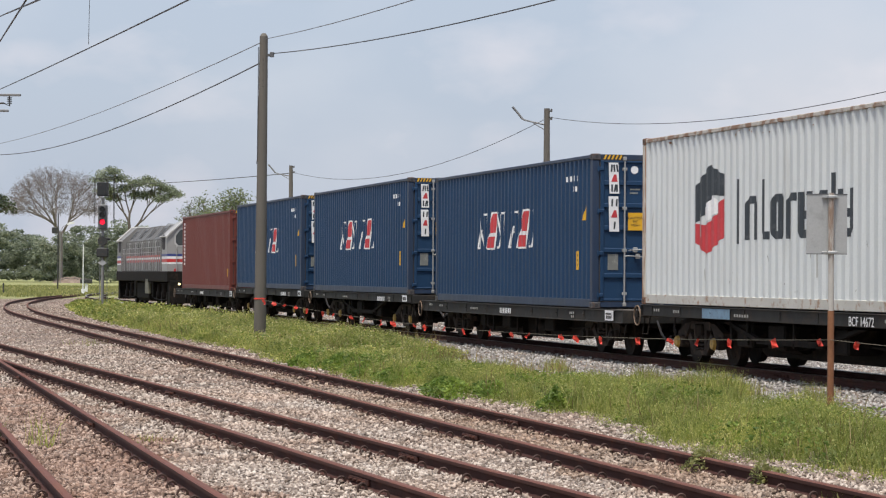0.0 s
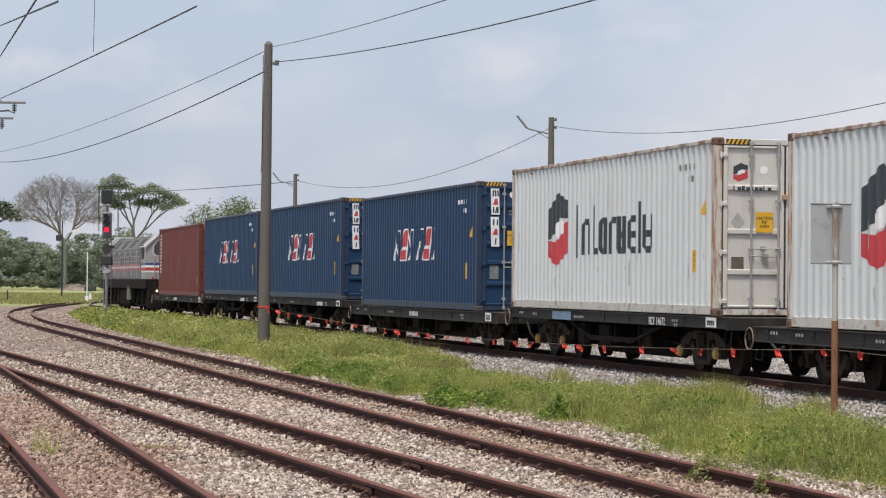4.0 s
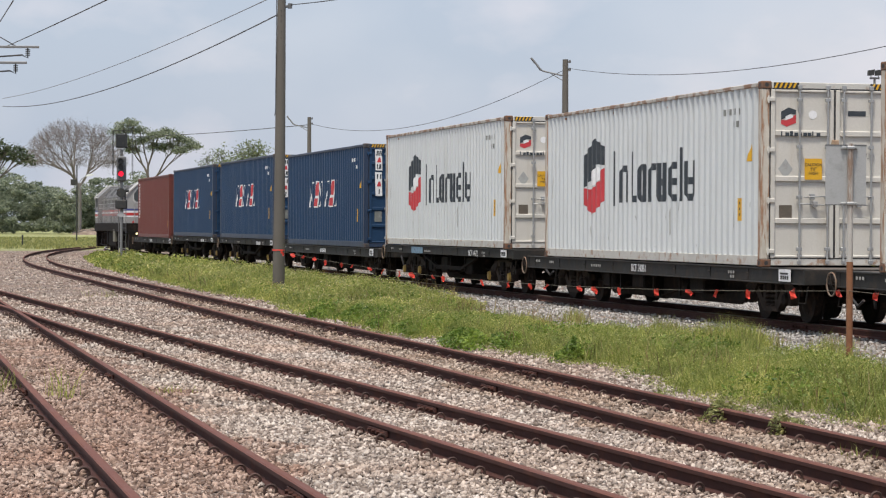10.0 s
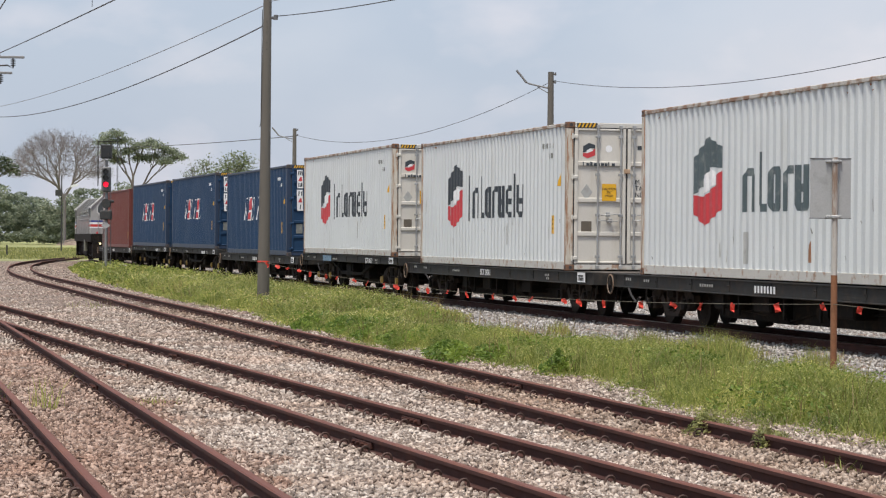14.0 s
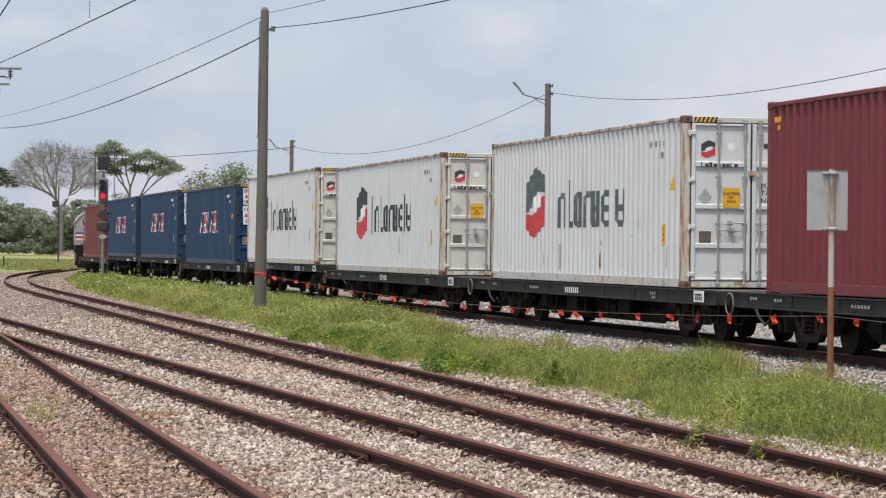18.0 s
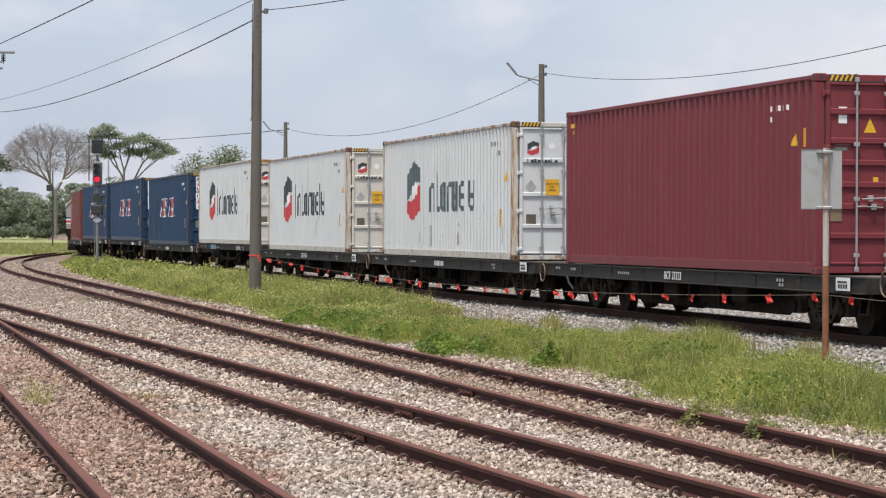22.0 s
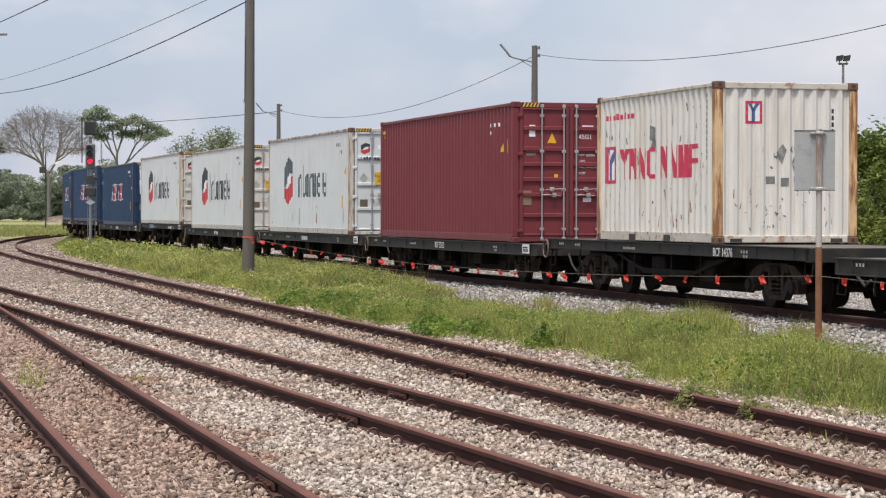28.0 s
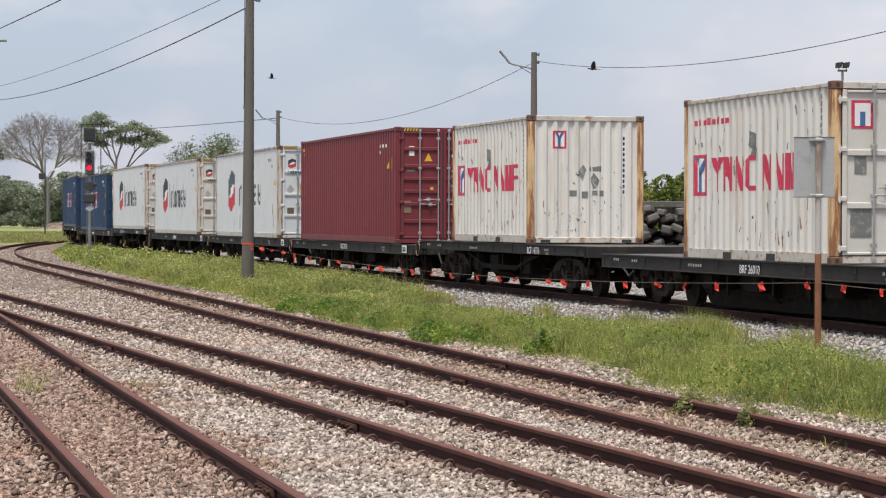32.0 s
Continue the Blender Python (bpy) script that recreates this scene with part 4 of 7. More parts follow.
def painted_each(profile, polys, at, lift, name, material, parent, label=""):
    for poly in polys:
        painted(profile, [poly], at, lift).done(name, material, parent, label)


def rect(a0, a1, z0, z1, slant=0.0):
    return [(a0, z0), (a1, z0), (a1 + slant, z1), (a0 + slant, z1)]


def arch_bars(a, w, z0, z1, kind, t):
    """A block shaped like a printed sign's stroke pattern: uprights with cross pieces."""
    out, c = [], min(t * 0.6, 0.12)
    up, down = (c if "t" in kind else 0), (c if "b" in kind else 0)
    if "l" in kind:
        out.append([(a, z0 + down), (a + down, z0), (a + t, z0), (a + t, z1), (a + up, z1), (a, z1 - up)])
    if "r" in kind:
        out.append([(a + w - t, z0), (a + w - down, z0), (a + w, z0 + down), (a + w, z1 - up), (a + w - up, z1), (a + w - t, z1)])
    for key, f0 in (("t", 1.0), ("m", 0.5), ("b", 0.0)):
        if key in kind:
            zc = z0 + (z1 - z0) * f0
            zc = min(max(zc, z0 + t * 0.32), z1 - t * 0.32)
            out.append(rect(a + (t if "l" in kind else 0), a + w - (t if "r" in kind else 0), zc - t * 0.32, zc + t * 0.32))
    return out


def box_frame(thing_, L, H, frame_mat, rail_mat, casting_mat, top_mat=None):
    """Posts, rails and corner castings of a container."""
    hx, hy = L / 2, WIDE / 2
    for sx in (-1, 1):
        for sy in (-1, 1):
            Shape().box(sx * (hx - 0.165), sx * (hx - 0.012), sy * (hy - 0.136), sy * hy, 0.118, H - 0.118, 0.012).done("corner_post", frame_mat, thing_)
            for z in (0.0, H - 0.118):
                c = Shape().box(sx * (hx - 0.178), sx * hx, sy * (hy - 0.162), sy * (hy + 0.003), z, z + 0.118, 0.012)
                # the hand holes in the outer faces are not cut: black discs paint their inner shade
                c.done("corner_casting", casting_mat, thing_)
                hole = Shape().cyl((sx * (hx - 0.09), sy * (hy + 0.0045), z + 0.06), (sx * (hx - 0.09), sy * (hy - 0.02), z + 0.06), 0.034, n=10)
                hole.done("casting_hole_shade", RUBBER, thing_)
                hole = Shape().cyl((sx * (hx + 0.0015), sy * (hy - 0.08), z + 0.06), (sx * (hx - 0.02), sy * (hy - 0.08), z + 0.06), 0.034, n=10)
                hole.done("casting_hole_shade", RUBBER, thing_)
    for sy in (-1, 1):
        Shape().box(-hx + 0.17, hx - 0.17, sy * (hy - 0.06), sy * (hy - 0.004), H - 0.085, H - 0.018, 0.01).done("top_rail", top_mat or rail_mat, thing_)
        Shape().box(-hx + 0.17, hx - 0.17, sy * (hy - 0.05), sy * (hy - 0.012), 0.018, 0.175, 0.008).done("bottom_rail", rail_mat, thing_)
    for sx in (-1, 1):
        Shape().box(sx * (hx - 0.12), sx * (hx - 0.02), -hy + 0.16, hy - 0.16, H - 0.115, H - 0.012, 0.01).done("header", rail_mat, thing_)
        Shape().box(sx * (hx - 0.12), sx * (hx - 0.02), -hy + 0.16, hy - 0.16, 0.02, 0.135, 0.01).done("door_sill", rail_mat, thing_)
    Shape().box(-hx + 0.12, hx - 0.12, -hy + 0.05, hy - 0.05, 0.10, 0.15).done("floor_frame", rail_mat, thing_)


def near_side(L):
    return lambda a, d, z: (L / 2 - a, WIDE / 2 - 0.014 - d, z)


def far_side(L):
    return lambda a, d, z: (a - L / 2, -WIDE / 2 + 0.014 + d, z)


def rear_end(L):
    return lambda b, d, z: (-L / 2 + 0.03 + d, WIDE / 2 - b, z)


def front_end(L):
    return lambda b, d, z: (L / 2 - 0.03 - d, b - WIDE / 2, z)


def shell(thing_, L, H, material):
    prof = wave(0.165, L - 0.165, 0.036, 0.278)
    sheet(prof, 0.170, H - 0.080, near_side(L)).done("side_panel", material, thing_)
    sheet(prof, 0.170, H - 0.080, far_side(L)).done("side_panel", material, thing_)
    ends = wave(0.10, WIDE - 0.10, 0.045, 0.25)
    sheet(ends, 0.13, H - 0.11, front_end(L)).done("end_panel", material, thing_)
    roof = Shape()
    k = round((L - 0.3) / 0.55)
    for i in range(k):
        x = -L / 2 + 0.15 + (L - 0.3) * i / k
        w = (L - 0.3) / k
        roof.box(x, x + w * 0.6, -WIDE / 2 + 0.05, WIDE / 2 - 0.05, H - 0.05, H - 0.022, 0.006)
        roof.box(x + w * 0.6, x + w, -WIDE / 2 + 0.05, WIDE / 2 - 0.05, H - 0.05, H - 0.034)
    roof.done("roof_panel", material, thing_)
    return prof


def on_end(L, lift=0.0):
    """Pose of flat lettering on the rear face: its x to the viewer's right, its y up."""
    return lambda b, z: Matrix.Translation((-L / 2 - 0.006 - lift, WIDE / 2 - b, z)) @ Matrix(((0, 0, -1, 0), (-1, 0, 0, 0), (0, 1, 0, 0), (0, 0, 0, 1)))


CAUTION = None


def doors(thing_, L, H, material, bands, bar_mat, bars_at=(0.62, 1.09, 1.36, 1.82)):
    """Two door leaves with pressed panels, seals, hinges, locking bars, brackets and handles."""
    x = -L / 2
    z0, z1 = 0.14, H - 0.125
    for k, (b0, b1) in enumerate(((0.155, WIDE / 2 - 0.018), (WIDE / 2 + 0.018, WIDE - 0.155))):
        y0, y1 = WIDE / 2 - b0, WIDE / 2 - b1
        door = Shape()
        door.box(x + 0.040, x + 0.085, y0, y1, z0, z1)
        door = door.done("door", material, thing_)
        for ya, yb in ((y0, y0 - 0.07), (y1 + 0.07, y1)):
            Shape().box(x + 0.006, x + 0.0405, ya, yb, z0, z1, 0.006).done("door_stile", material, door)
        edges = [z0] + [z0 + (z1 - z0) * f for f in bands] + [z1]
        for i, z in enumerate(edges):
            lo, hi = max(z0, z - 0.045), min(z1, z + 0.045)
            Shape().box(x + 0.008, x + 0.0405, y0 - 0.072, y1 + 0.072, lo, hi, 0.012).done("door_rail", material, door)
        seal = Shape()
        seal.box(x + 0.020, x + 0.075, y0 + 0.0175, y0, z0 - 0.012, z1 + 0.012)
        seal.box(x + 0.012, x + 0.075, y1, y1 - 0.0175, z0 - 0.012, z1 + 0.012)
        seal.box(x + 0.012, x + 0.075, y0, y1, z1, z1 + 0.020)
        seal.box(x + 0.020, x + 0.075, y0, y1, z0 - 0.014, z0)
        seal.done("seal", RUBBER, door)
        for f in (0.04, 0.34, 0.64, 0.94):
            z = z0 + (z1 - z0) * f
            yy = y0 + 0.01 if k == 0 else y1 - 0.01
            h = Shape().box(x - 0.014, x + 0.010, yy - 0.075, yy + 0.06, z - 0.035, z + 0.035, 0.01)
            h.cyl((x - 0.006, yy + (0.035 if k == 0 else -0.045), z - 0.055), (x - 0.006, yy + (0.035 if k == 0 else -0.045), z + 0.055), 0.016, n=8)
            h.done("hinge", material, door)
        for b in bars_at[2 * k:2 * k + 2]:
            y = WIDE / 2 - b
            bar = Shape().cyl((x - 0.022, y, 0.055), (x - 0.022, y, H - 0.06), 0.0175, n=8).done("locking_bar", bar_mat, door, "", True)
            for z in (0.075, H - 0.09):
                Shape().box(x - 0.045, x - 0.006, y - 0.035, y + 0.035, z - 0.035, z + 0.035, 0.008).done("bar_bracket", bar_mat, door)
            for z in (z0 + 0.14, z0 + (z1 - z0) * 0.36, z0 + (z1 - z0) * 0.66, z1 - 0.16):
                Shape().box(x - 0.036, x + 0.006, y - 0.045, y + 0.045, z - 0.028, z + 0.028, 0.006).done("bar_bracket", bar_mat, door)
            z = 0.98 if (b - bars_at[2 * k]) < 0.1 else 1.10
            way = 1 if b < bars_at[2 * k] + 0.1 else -1
            handle = Shape().tube([(x - 0.040, y, z), (x - 0.05, y - way * 0.10, z + 0.005), (x - 0.045, y - way * 0.40, z - 0.012)], 0.011, 6)
            handle.box(x - 0.05, x + 0.004, y - way * 0.26 - 0.04, y - way * 0.26 + 0.04, z - 0.045, z + 0.045, 0.006)
            handle.done("handle", bar_mat, door)


def stickers(thing_, L, H, prof):
    """Yellow marks near the rear of the side: height mark, hazard triangle, small data rows."""
    at = near_side(L)
    a = L - 1.15
    painted_each(prof, [rect(a, a + 0.24, 0.72, 1.08)], at, 0.004, "height_sticker", YELLOW, thing_, "yellow height sticker")
    painted_each(prof, [rect(a + 0.06, a + 0.19, 0.80 + 0.09 * i, 0.84 + 0.09 * i) for i in range(3)], at, 0.006, "print", BLACK_INK, thing_)
    painted(prof, [[(a + 0.46, 1.66), (a + 0.72, 1.66), (a + 0.59, 1.93)]], at, 0.004).done("hazard_sticker", YELLOW, thing_, "yellow warning triangle")


def data_rows(thing_, L, prof, material, a, z):
    at = near_side(L)
    rows = [rect(a + 0.17 * i, a + 0.17 * i + 0.045, z, z + 0.10) for i in (0, 1, 1.6, 2.2, 3.0, 3.6, 4.2)]
    rows += [rect(a + 0.45 + 0.17 * i, a + 0.45 + 0.17 * i + 0.05, z - 0.2, z - 0.10) for i in (0, 0.7)]
    painted_each(prof, rows, at, 0.004, "marking", material, thing_)


def scuffs(thing_, prof, L, z0, z1, n, seed, material, wide=0.05, tall=0.16, name="scuff", at=None):
    """Scrapes, small dents and run-down dirt in odd places of a side, or of the face that `at` gives."""
    rng = random.Random(seed)
    polys = []
    for _ in range(n):
        a, z = rng.uniform(0.3, L - 0.4), z0 + (z1 - z0) * rng.random() ** 1.7
        w, h, k = rng.uniform(0.3, 1.0) * wide, rng.uniform(0.25, 1.0) * tall, rng.uniform(-0.03, 0.03)
        polys.append([(a, z), (a + w, z + 0.02), (a + w * 0.7 + k, z + h), (a - w * 0.1 + k, z + h * 0.8)])
    painted_each(prof, polys, at or near_side(L), 0.0035, name, material, thing_)


def caution_plate(thing_, L, b, z):
    global CAUTION
    if CAUTION is None:
        CAUTION = single_letters(letters("CAUTION\n9'6\"\nHIGH", 0.066, BLACK_INK, "caution_text"))
    Shape().box(-L / 2 - 0.001, -L / 2 + 0.006, WIDE / 2 - b - 0.145, WIDE / 2 - b + 0.145, z - 0.165, z + 0.165).done("caution_plate", YELLOW, thing_, "yellow caution height plate")
    for one in CAUTION:
        shared("caution_text", one, thing_, on_end(L, -0.003)(b, z))

def header_stripes(thing_, L, H):
    for b0 in (0.20, WIDE - 0.62):
        plate = Shape().box(-L / 2 + 0.0165, -L / 2 + 0.0195, WIDE / 2 - b0, WIDE / 2 - b0 - 0.42, H - 0.107, H - 0.018).done("height_stripes", BLACK_INK, thing_, "yellow and black height stripes")
        for i in range(5):
            b = b0 + 0.01 + i * 0.075
            s = Shape().add([(-L / 2 + 0.0150, WIDE / 2 - b, H - 0.105), (-L / 2 + 0.0150, WIDE / 2 - b - 0.036, H - 0.105),
                             (-L / 2 + 0.0150, WIDE / 2 - b - 0.076, H - 0.02), (-L / 2 + 0.0150, WIDE / 2 - b - 0.04, H - 0.02)], [(3, 2, 1, 0)])
            s.done("stripe", YELLOW, plate)


def vent_plate(thing_, L, b, z, w=0.24, h=0.26, material=None):
    Shape().box(-L / 2 + 0.030, -L / 2 + 0.0395, WIDE / 2 - b - w / 2, WIDE / 2 - b + w / 2, z - h / 2, z + h / 2).done("data_plate", material or DECAL_GREY, thing_, "small grey data plate")


def end_rows(thing_, L, b, z, n, w, h, gap, material, name="marking"):
    for i in range(n):
        Shape().box(-L / 2 + 0.034, -L / 2 + 0.0385, WIDE / 2 - b, WIDE / 2 - b - w * (1 - 0.25 * (i % 2)), z - i * gap, z - i * gap - h).done(name, material, thing_)


def emblem(a, z, w, h):
    """A six-sided badge: dark upper half, red lower half, a white fold between them."""
    at = lambda pts: [[(a + w * p, z + h * q) for p, q in pts]]
    top = at([(0, 0.36), (0.30, 0.45), (0.30, 0.53), (0.62, 0.66), (1, 0.64), (1, 0.87), (0.5, 1), (0, 0.78)])
    low = at([(0, 0.14), (0.38, 0), (1, 0.20), (1, 0.63), (0.80, 0.56), (0.80, 0.47), (0.36, 0.33), (0, 0.355)])
    notch = at([(0.30, 0.34), (0.80, 0.48), (0.80, 0.57), (0.62, 0.655), (0.30, 0.53)])
    return top, low, notch


def white_container(label, worn=0.0):
    c = thing("shipping_container", label, "container", "containers on the train")
    L, H = L40, H40
    box_frame(c, L, H, RUSTY_EDGE, WHITE_RAIL, BROWN_CASTING, TOP_RAIL)
    prof = shell(c, L, H, WHITE_PAINT)
    at = near_side(L)
    top, low, notch = emblem(2.68, 0.84, 1.30, 1.46)
    painted(prof, top, at).done("logo_shape", LOGO_FADED if worn else LOGO_DARK, c, "dark half of a badge")
    painted(prof, low, at).done("logo_shape", LOGO_RED, c, "red half of a badge")
    painted(prof, notch, at, 0.006).done("logo_shape", LOGO_WHITE, c)
    marks = [] if worn else [[rect(4.55, 4.66, 1.00, 2.02)]]
    a = 4.92
    for kind, w, tall in (("lrt", 0.52, 0), ("lb", 0.32, 1), ("lrtb", 0.50, 0), ("lt", 0.34, 0), ("lrmb", 0.54, 0), ("tmbl", 0.46, 0), ("l", 0.15, 1), ("lrmb", 0.54, 0)):
        if not (worn and kind == "l"):
            marks.append(arch_bars(a, w, 1.06, 1.74 + 0.24 * tall, kind, 0.19))
        a += w + 0.11
    for one in marks:
        painted(prof, one, at).done("logo_mark", LOGO_FADED if worn else LOGO_DARK, c, "charcoal stroke of a company mark")
    stickers(c, L, H, prof)
    data_rows(c, L, prof, DECAL_GREY, L - 1.75, 2.42)
    scuffs(c, prof, L, 0.25, 1.1, 20, 5 + int(worn), DECAL_GREY, 0.016, 0.10)
    scuffs(c, prof, L, 0.22, 1.4, 9, 15 + int(worn), STREAK_GREY, 0.03, 0.5, "dirt_streak")
    scuffs(c, prof, L, 2.68, 2.78, 14, 25 + int(worn), RUST_MARK, 0.06, 0.05, "rust_mark")
    if worn:
        painted(prof, [rect(4.95, 5.2, 0.25, 0.75)], at, 0.004).done("bare_patch", STREAK_GREY, c, "grey repaired patch")
        painted(prof, [[(7.58, 0.3), (7.70, 0.3), (7.69, 0.62), (7.62, 0.55)]], at, 0.004).done("rust_mark", RUST_MARK, c, "rust run")
    doors(c, L, H, WHITE_PAINT if worn else CREAM_DOOR, (0.22, 0.47, 0.74), GALVANISED)
    header_stripes(c, L, H)
    # small badge and bars on the door, and its plates
    mark = on_end(L)
    for polys, mat in zip(emblem(0, 0, 0.25, 0.30), (LOGO_DARK, LOGO_RED, LOGO_WHITE)):
        s = Shape()
        for poly in polys:
            s.add([(-L / 2 + 0.036 - (0.002 if mat is LOGO_WHITE else 0), WIDE / 2 - 0.33 - p, 2.19 + q) for p, q in poly], [tuple(range(len(poly)))[::-1]])
        s.done("logo_shape", mat, c)
    for i, w in enumerate((0.02, 0.062, 0.05, 0.062, 0.05, 0.062, 0.06, 0.02, 0.062)):
        b = 0.32 + i * 0.074
        Shape().box(-L / 2 + 0.003, -L / 2 + 0.0085, WIDE / 2 - b, WIDE / 2 - b - w, 2.042, 2.098 + (0.022 if i in (0, 2, 7) else 0)).done("logo_mark", LOGO_DARK, c)
    Shape().prism([(0.29, 1.53), (0.41, 1.37), (0.53, 1.53), (0.41, 1.69)], lambda p, q, k: (-L / 2 + 0.036 + 0.004 * k, WIDE / 2 - p, q)).done("diamond_decal", STREAK_GREY, c, "faded grey diamond decal")
    Shape().cyl((-L / 2 + 0.036, WIDE / 2 - 0.86, 2.38), (-L / 2 + 0.040, WIDE / 2 - 0.86, 2.38), 0.07, n=12).done("round_sticker", LOGO_WHITE, c)
    Shape().box(-L / 2 - 0.03, -L / 2 + 0.008, WIDE / 2 - 1.16, WIDE / 2 - 1.28, 1.90, 1.99, 0.008).done("latch_plate", LATCH_TAN, c, "tan rusted latch plate")
    caution_plate(c, L, 0.86, 1.53)
    vent_plate(c, L, 0.41, 0.84, 0.21, 0.25, PLATE_DARK)
    end_rows(c, L, 1.45, 2.45, 1, 0.30, 0.08, 0.2, LOGO_DARK)
    shared("data_text", letters("M.G.W.\nTARE\nNET\nCU.CAP.", 0.125, LOGO_DARK, "data_text", "LEFT"), c, on_end(L, -0.041)(1.40, 1.55))
    return c


def navy_container(label):
    c = thing("shipping_container", label, "container", "containers on the train")
    L, H = L40, H40
    box_frame(c, L, H, NAVY_TRIM, NAVY_TRIM, GREY_CASTING)
    prof = shell(c, L, H, NAVY)
    at = near_side(L)
    white, red = [], []
    a = 3.80
    for i, w in enumerate((0.66, 0.66, 0.60, 0, 0.62, 0.66, 0.28)):
        if not w:
            a += 0.34
            continue
        if i in (1, 5):
            white += [[(a - 0.02, 1.16), (a + w + 0.02, 1.16), (a + w + 0.14, 1.97), (a + w - 0.26, 1.97)]]
            red += [[(a + 0.03, 1.20), (a + w - 0.02, 1.20), (a + w + 0.025, 1.44), (a + 0.14, 1.44)], [(a + 0.19, 1.52), (a + w + 0.035, 1.52), (a + w + 0.10, 1.93), (a + w - 0.22, 1.93)]]
        else:
            white += [rect(a, a + 0.045, 1.18, 1.95, 0.16), rect(a + w - 0.045, a + w, 1.18, 1.95, 0.16), rect(a + 0.05, a + min(0.24, w - 0.05), 1.18, 1.225, 0.01), rect(a + w * 0.55 + 0.13, a + w + 0.13, 1.905, 1.95, 0.01)]
            if i != 6:
                white += [rect(a + 0.22, a + 0.26, 1.22, 1.60, 0.08), rect(a + w - 0.28, a + w - 0.24, 1.52, 1.91, 0.08)]
            if i in (0, 2):
                white.append([(a + 0.14, 1.93), (a + 0.19, 1.93), (a + w - 0.22, 1.20), (a + w - 0.27, 1.20)])
            if i == 4:
                white += [rect(a + 0.28, a + w - 0.24, 1.49, 1.53, 0.01), rect(a + 0.30, a + w - 0.22, 1.60, 1.64, 0.01)]
        a += w + 0.08
    for k, one in enumerate(white):
        painted(prof, [one], at, 0.003 + 0.0006 * (k % 5)).done("logo_mark", LOGO_WHITE, c, "slanted white stroke of a company mark")
    for one in red:
        painted(prof, [one], at, 0.0065).done("logo_mark", LOGO_RED, c, "slanted red wedge of a company mark")
    stickers(c, L, H, prof)
    data_rows(c, L, prof, LOGO_WHITE, L - 1.75, 2.42)
    doors(c, L, H, NAVY, (0.18, 0.36, 0.52, 0.68, 0.84), GALVANISED)
    header_stripes(c, L, H)
    # two upright white boards with dark and red bars
    for z, hh in ((1.44, 0.66), (2.15, 0.58)):
        lean = 0.02
        board = Shape().prism([(0.31 + lean, z), (0.50 + lean, z), (0.50, z + hh), (0.31, z + hh)], lambda p, q, k: (-L / 2 + 0.002 + 0.0055 * k, WIDE / 2 - p, q)).done("white_board", LOGO_WHITE, c, "white upright name board")
        bars = (((-0.062, 0.012), (0.0, -0.010), (0.062, -0.020)), None, ((-0.048, 0.0), (0.0, 0.030), (0.048, 0.0))) if z > 2 else (((-0.048, 0.008), (0.040, 0.008)), None, ((0.0, 0.010),))
        for k, slants in enumerate(bars):
            zc = z + hh * (0.82 - 0.32 * k)
            lay = lambda p, q, m: (-L / 2 - 0.001 + 0.0045 * m, WIDE / 2 - 0.415 - lean * 0.5 - p, zc + q)
            if slants is None:
                Shape().prism([(-0.068, -0.068), (0.060, -0.068), (0.036, 0.068), (-0.008, 0.068)], lay).done("board_mark", LOGO_RED, board, "red wedge")
                continue
            for p, lean_ in slants:
                Shape().prism([(p - 0.017, -0.068), (p + 0.017, -0.068), (p + 0.017 + lean_, 0.068), (p - 0.017 + lean_, 0.068)], lay).done("board_mark", LOGO_DARK, board)
    caution_plate(c, L, 0.84, 1.63)
    vent_plate(c, L, 0.41, 0.87, 0.20, 0.30)
    Shape().cyl((-L / 2 + 0.034, WIDE / 2 - 0.83, 2.60), (-L / 2 + 0.040, WIDE / 2 - 0.83, 2.60), 0.075, n=14).done("round_sticker", LOGO_WHITE, c)
    end_rows(c, L, 0.74, 2.25, 2, 0.2, 0.03, 0.07, DECAL_GREY)
    return c


def red_container(label, paint, trim, bands):
    c = thing("shipping_container", label, "container", "containers on the train")
    L, H = L40, H40
    box_frame(c, L, H, trim, trim, trim)
    prof = shell(c, L, H, paint)
    at = near_side(L)
    doors(c, L, H, paint, bands, GALVANISED if paint is MAROON else paint)
    header_stripes(c, L, H)
    return c, prof, at


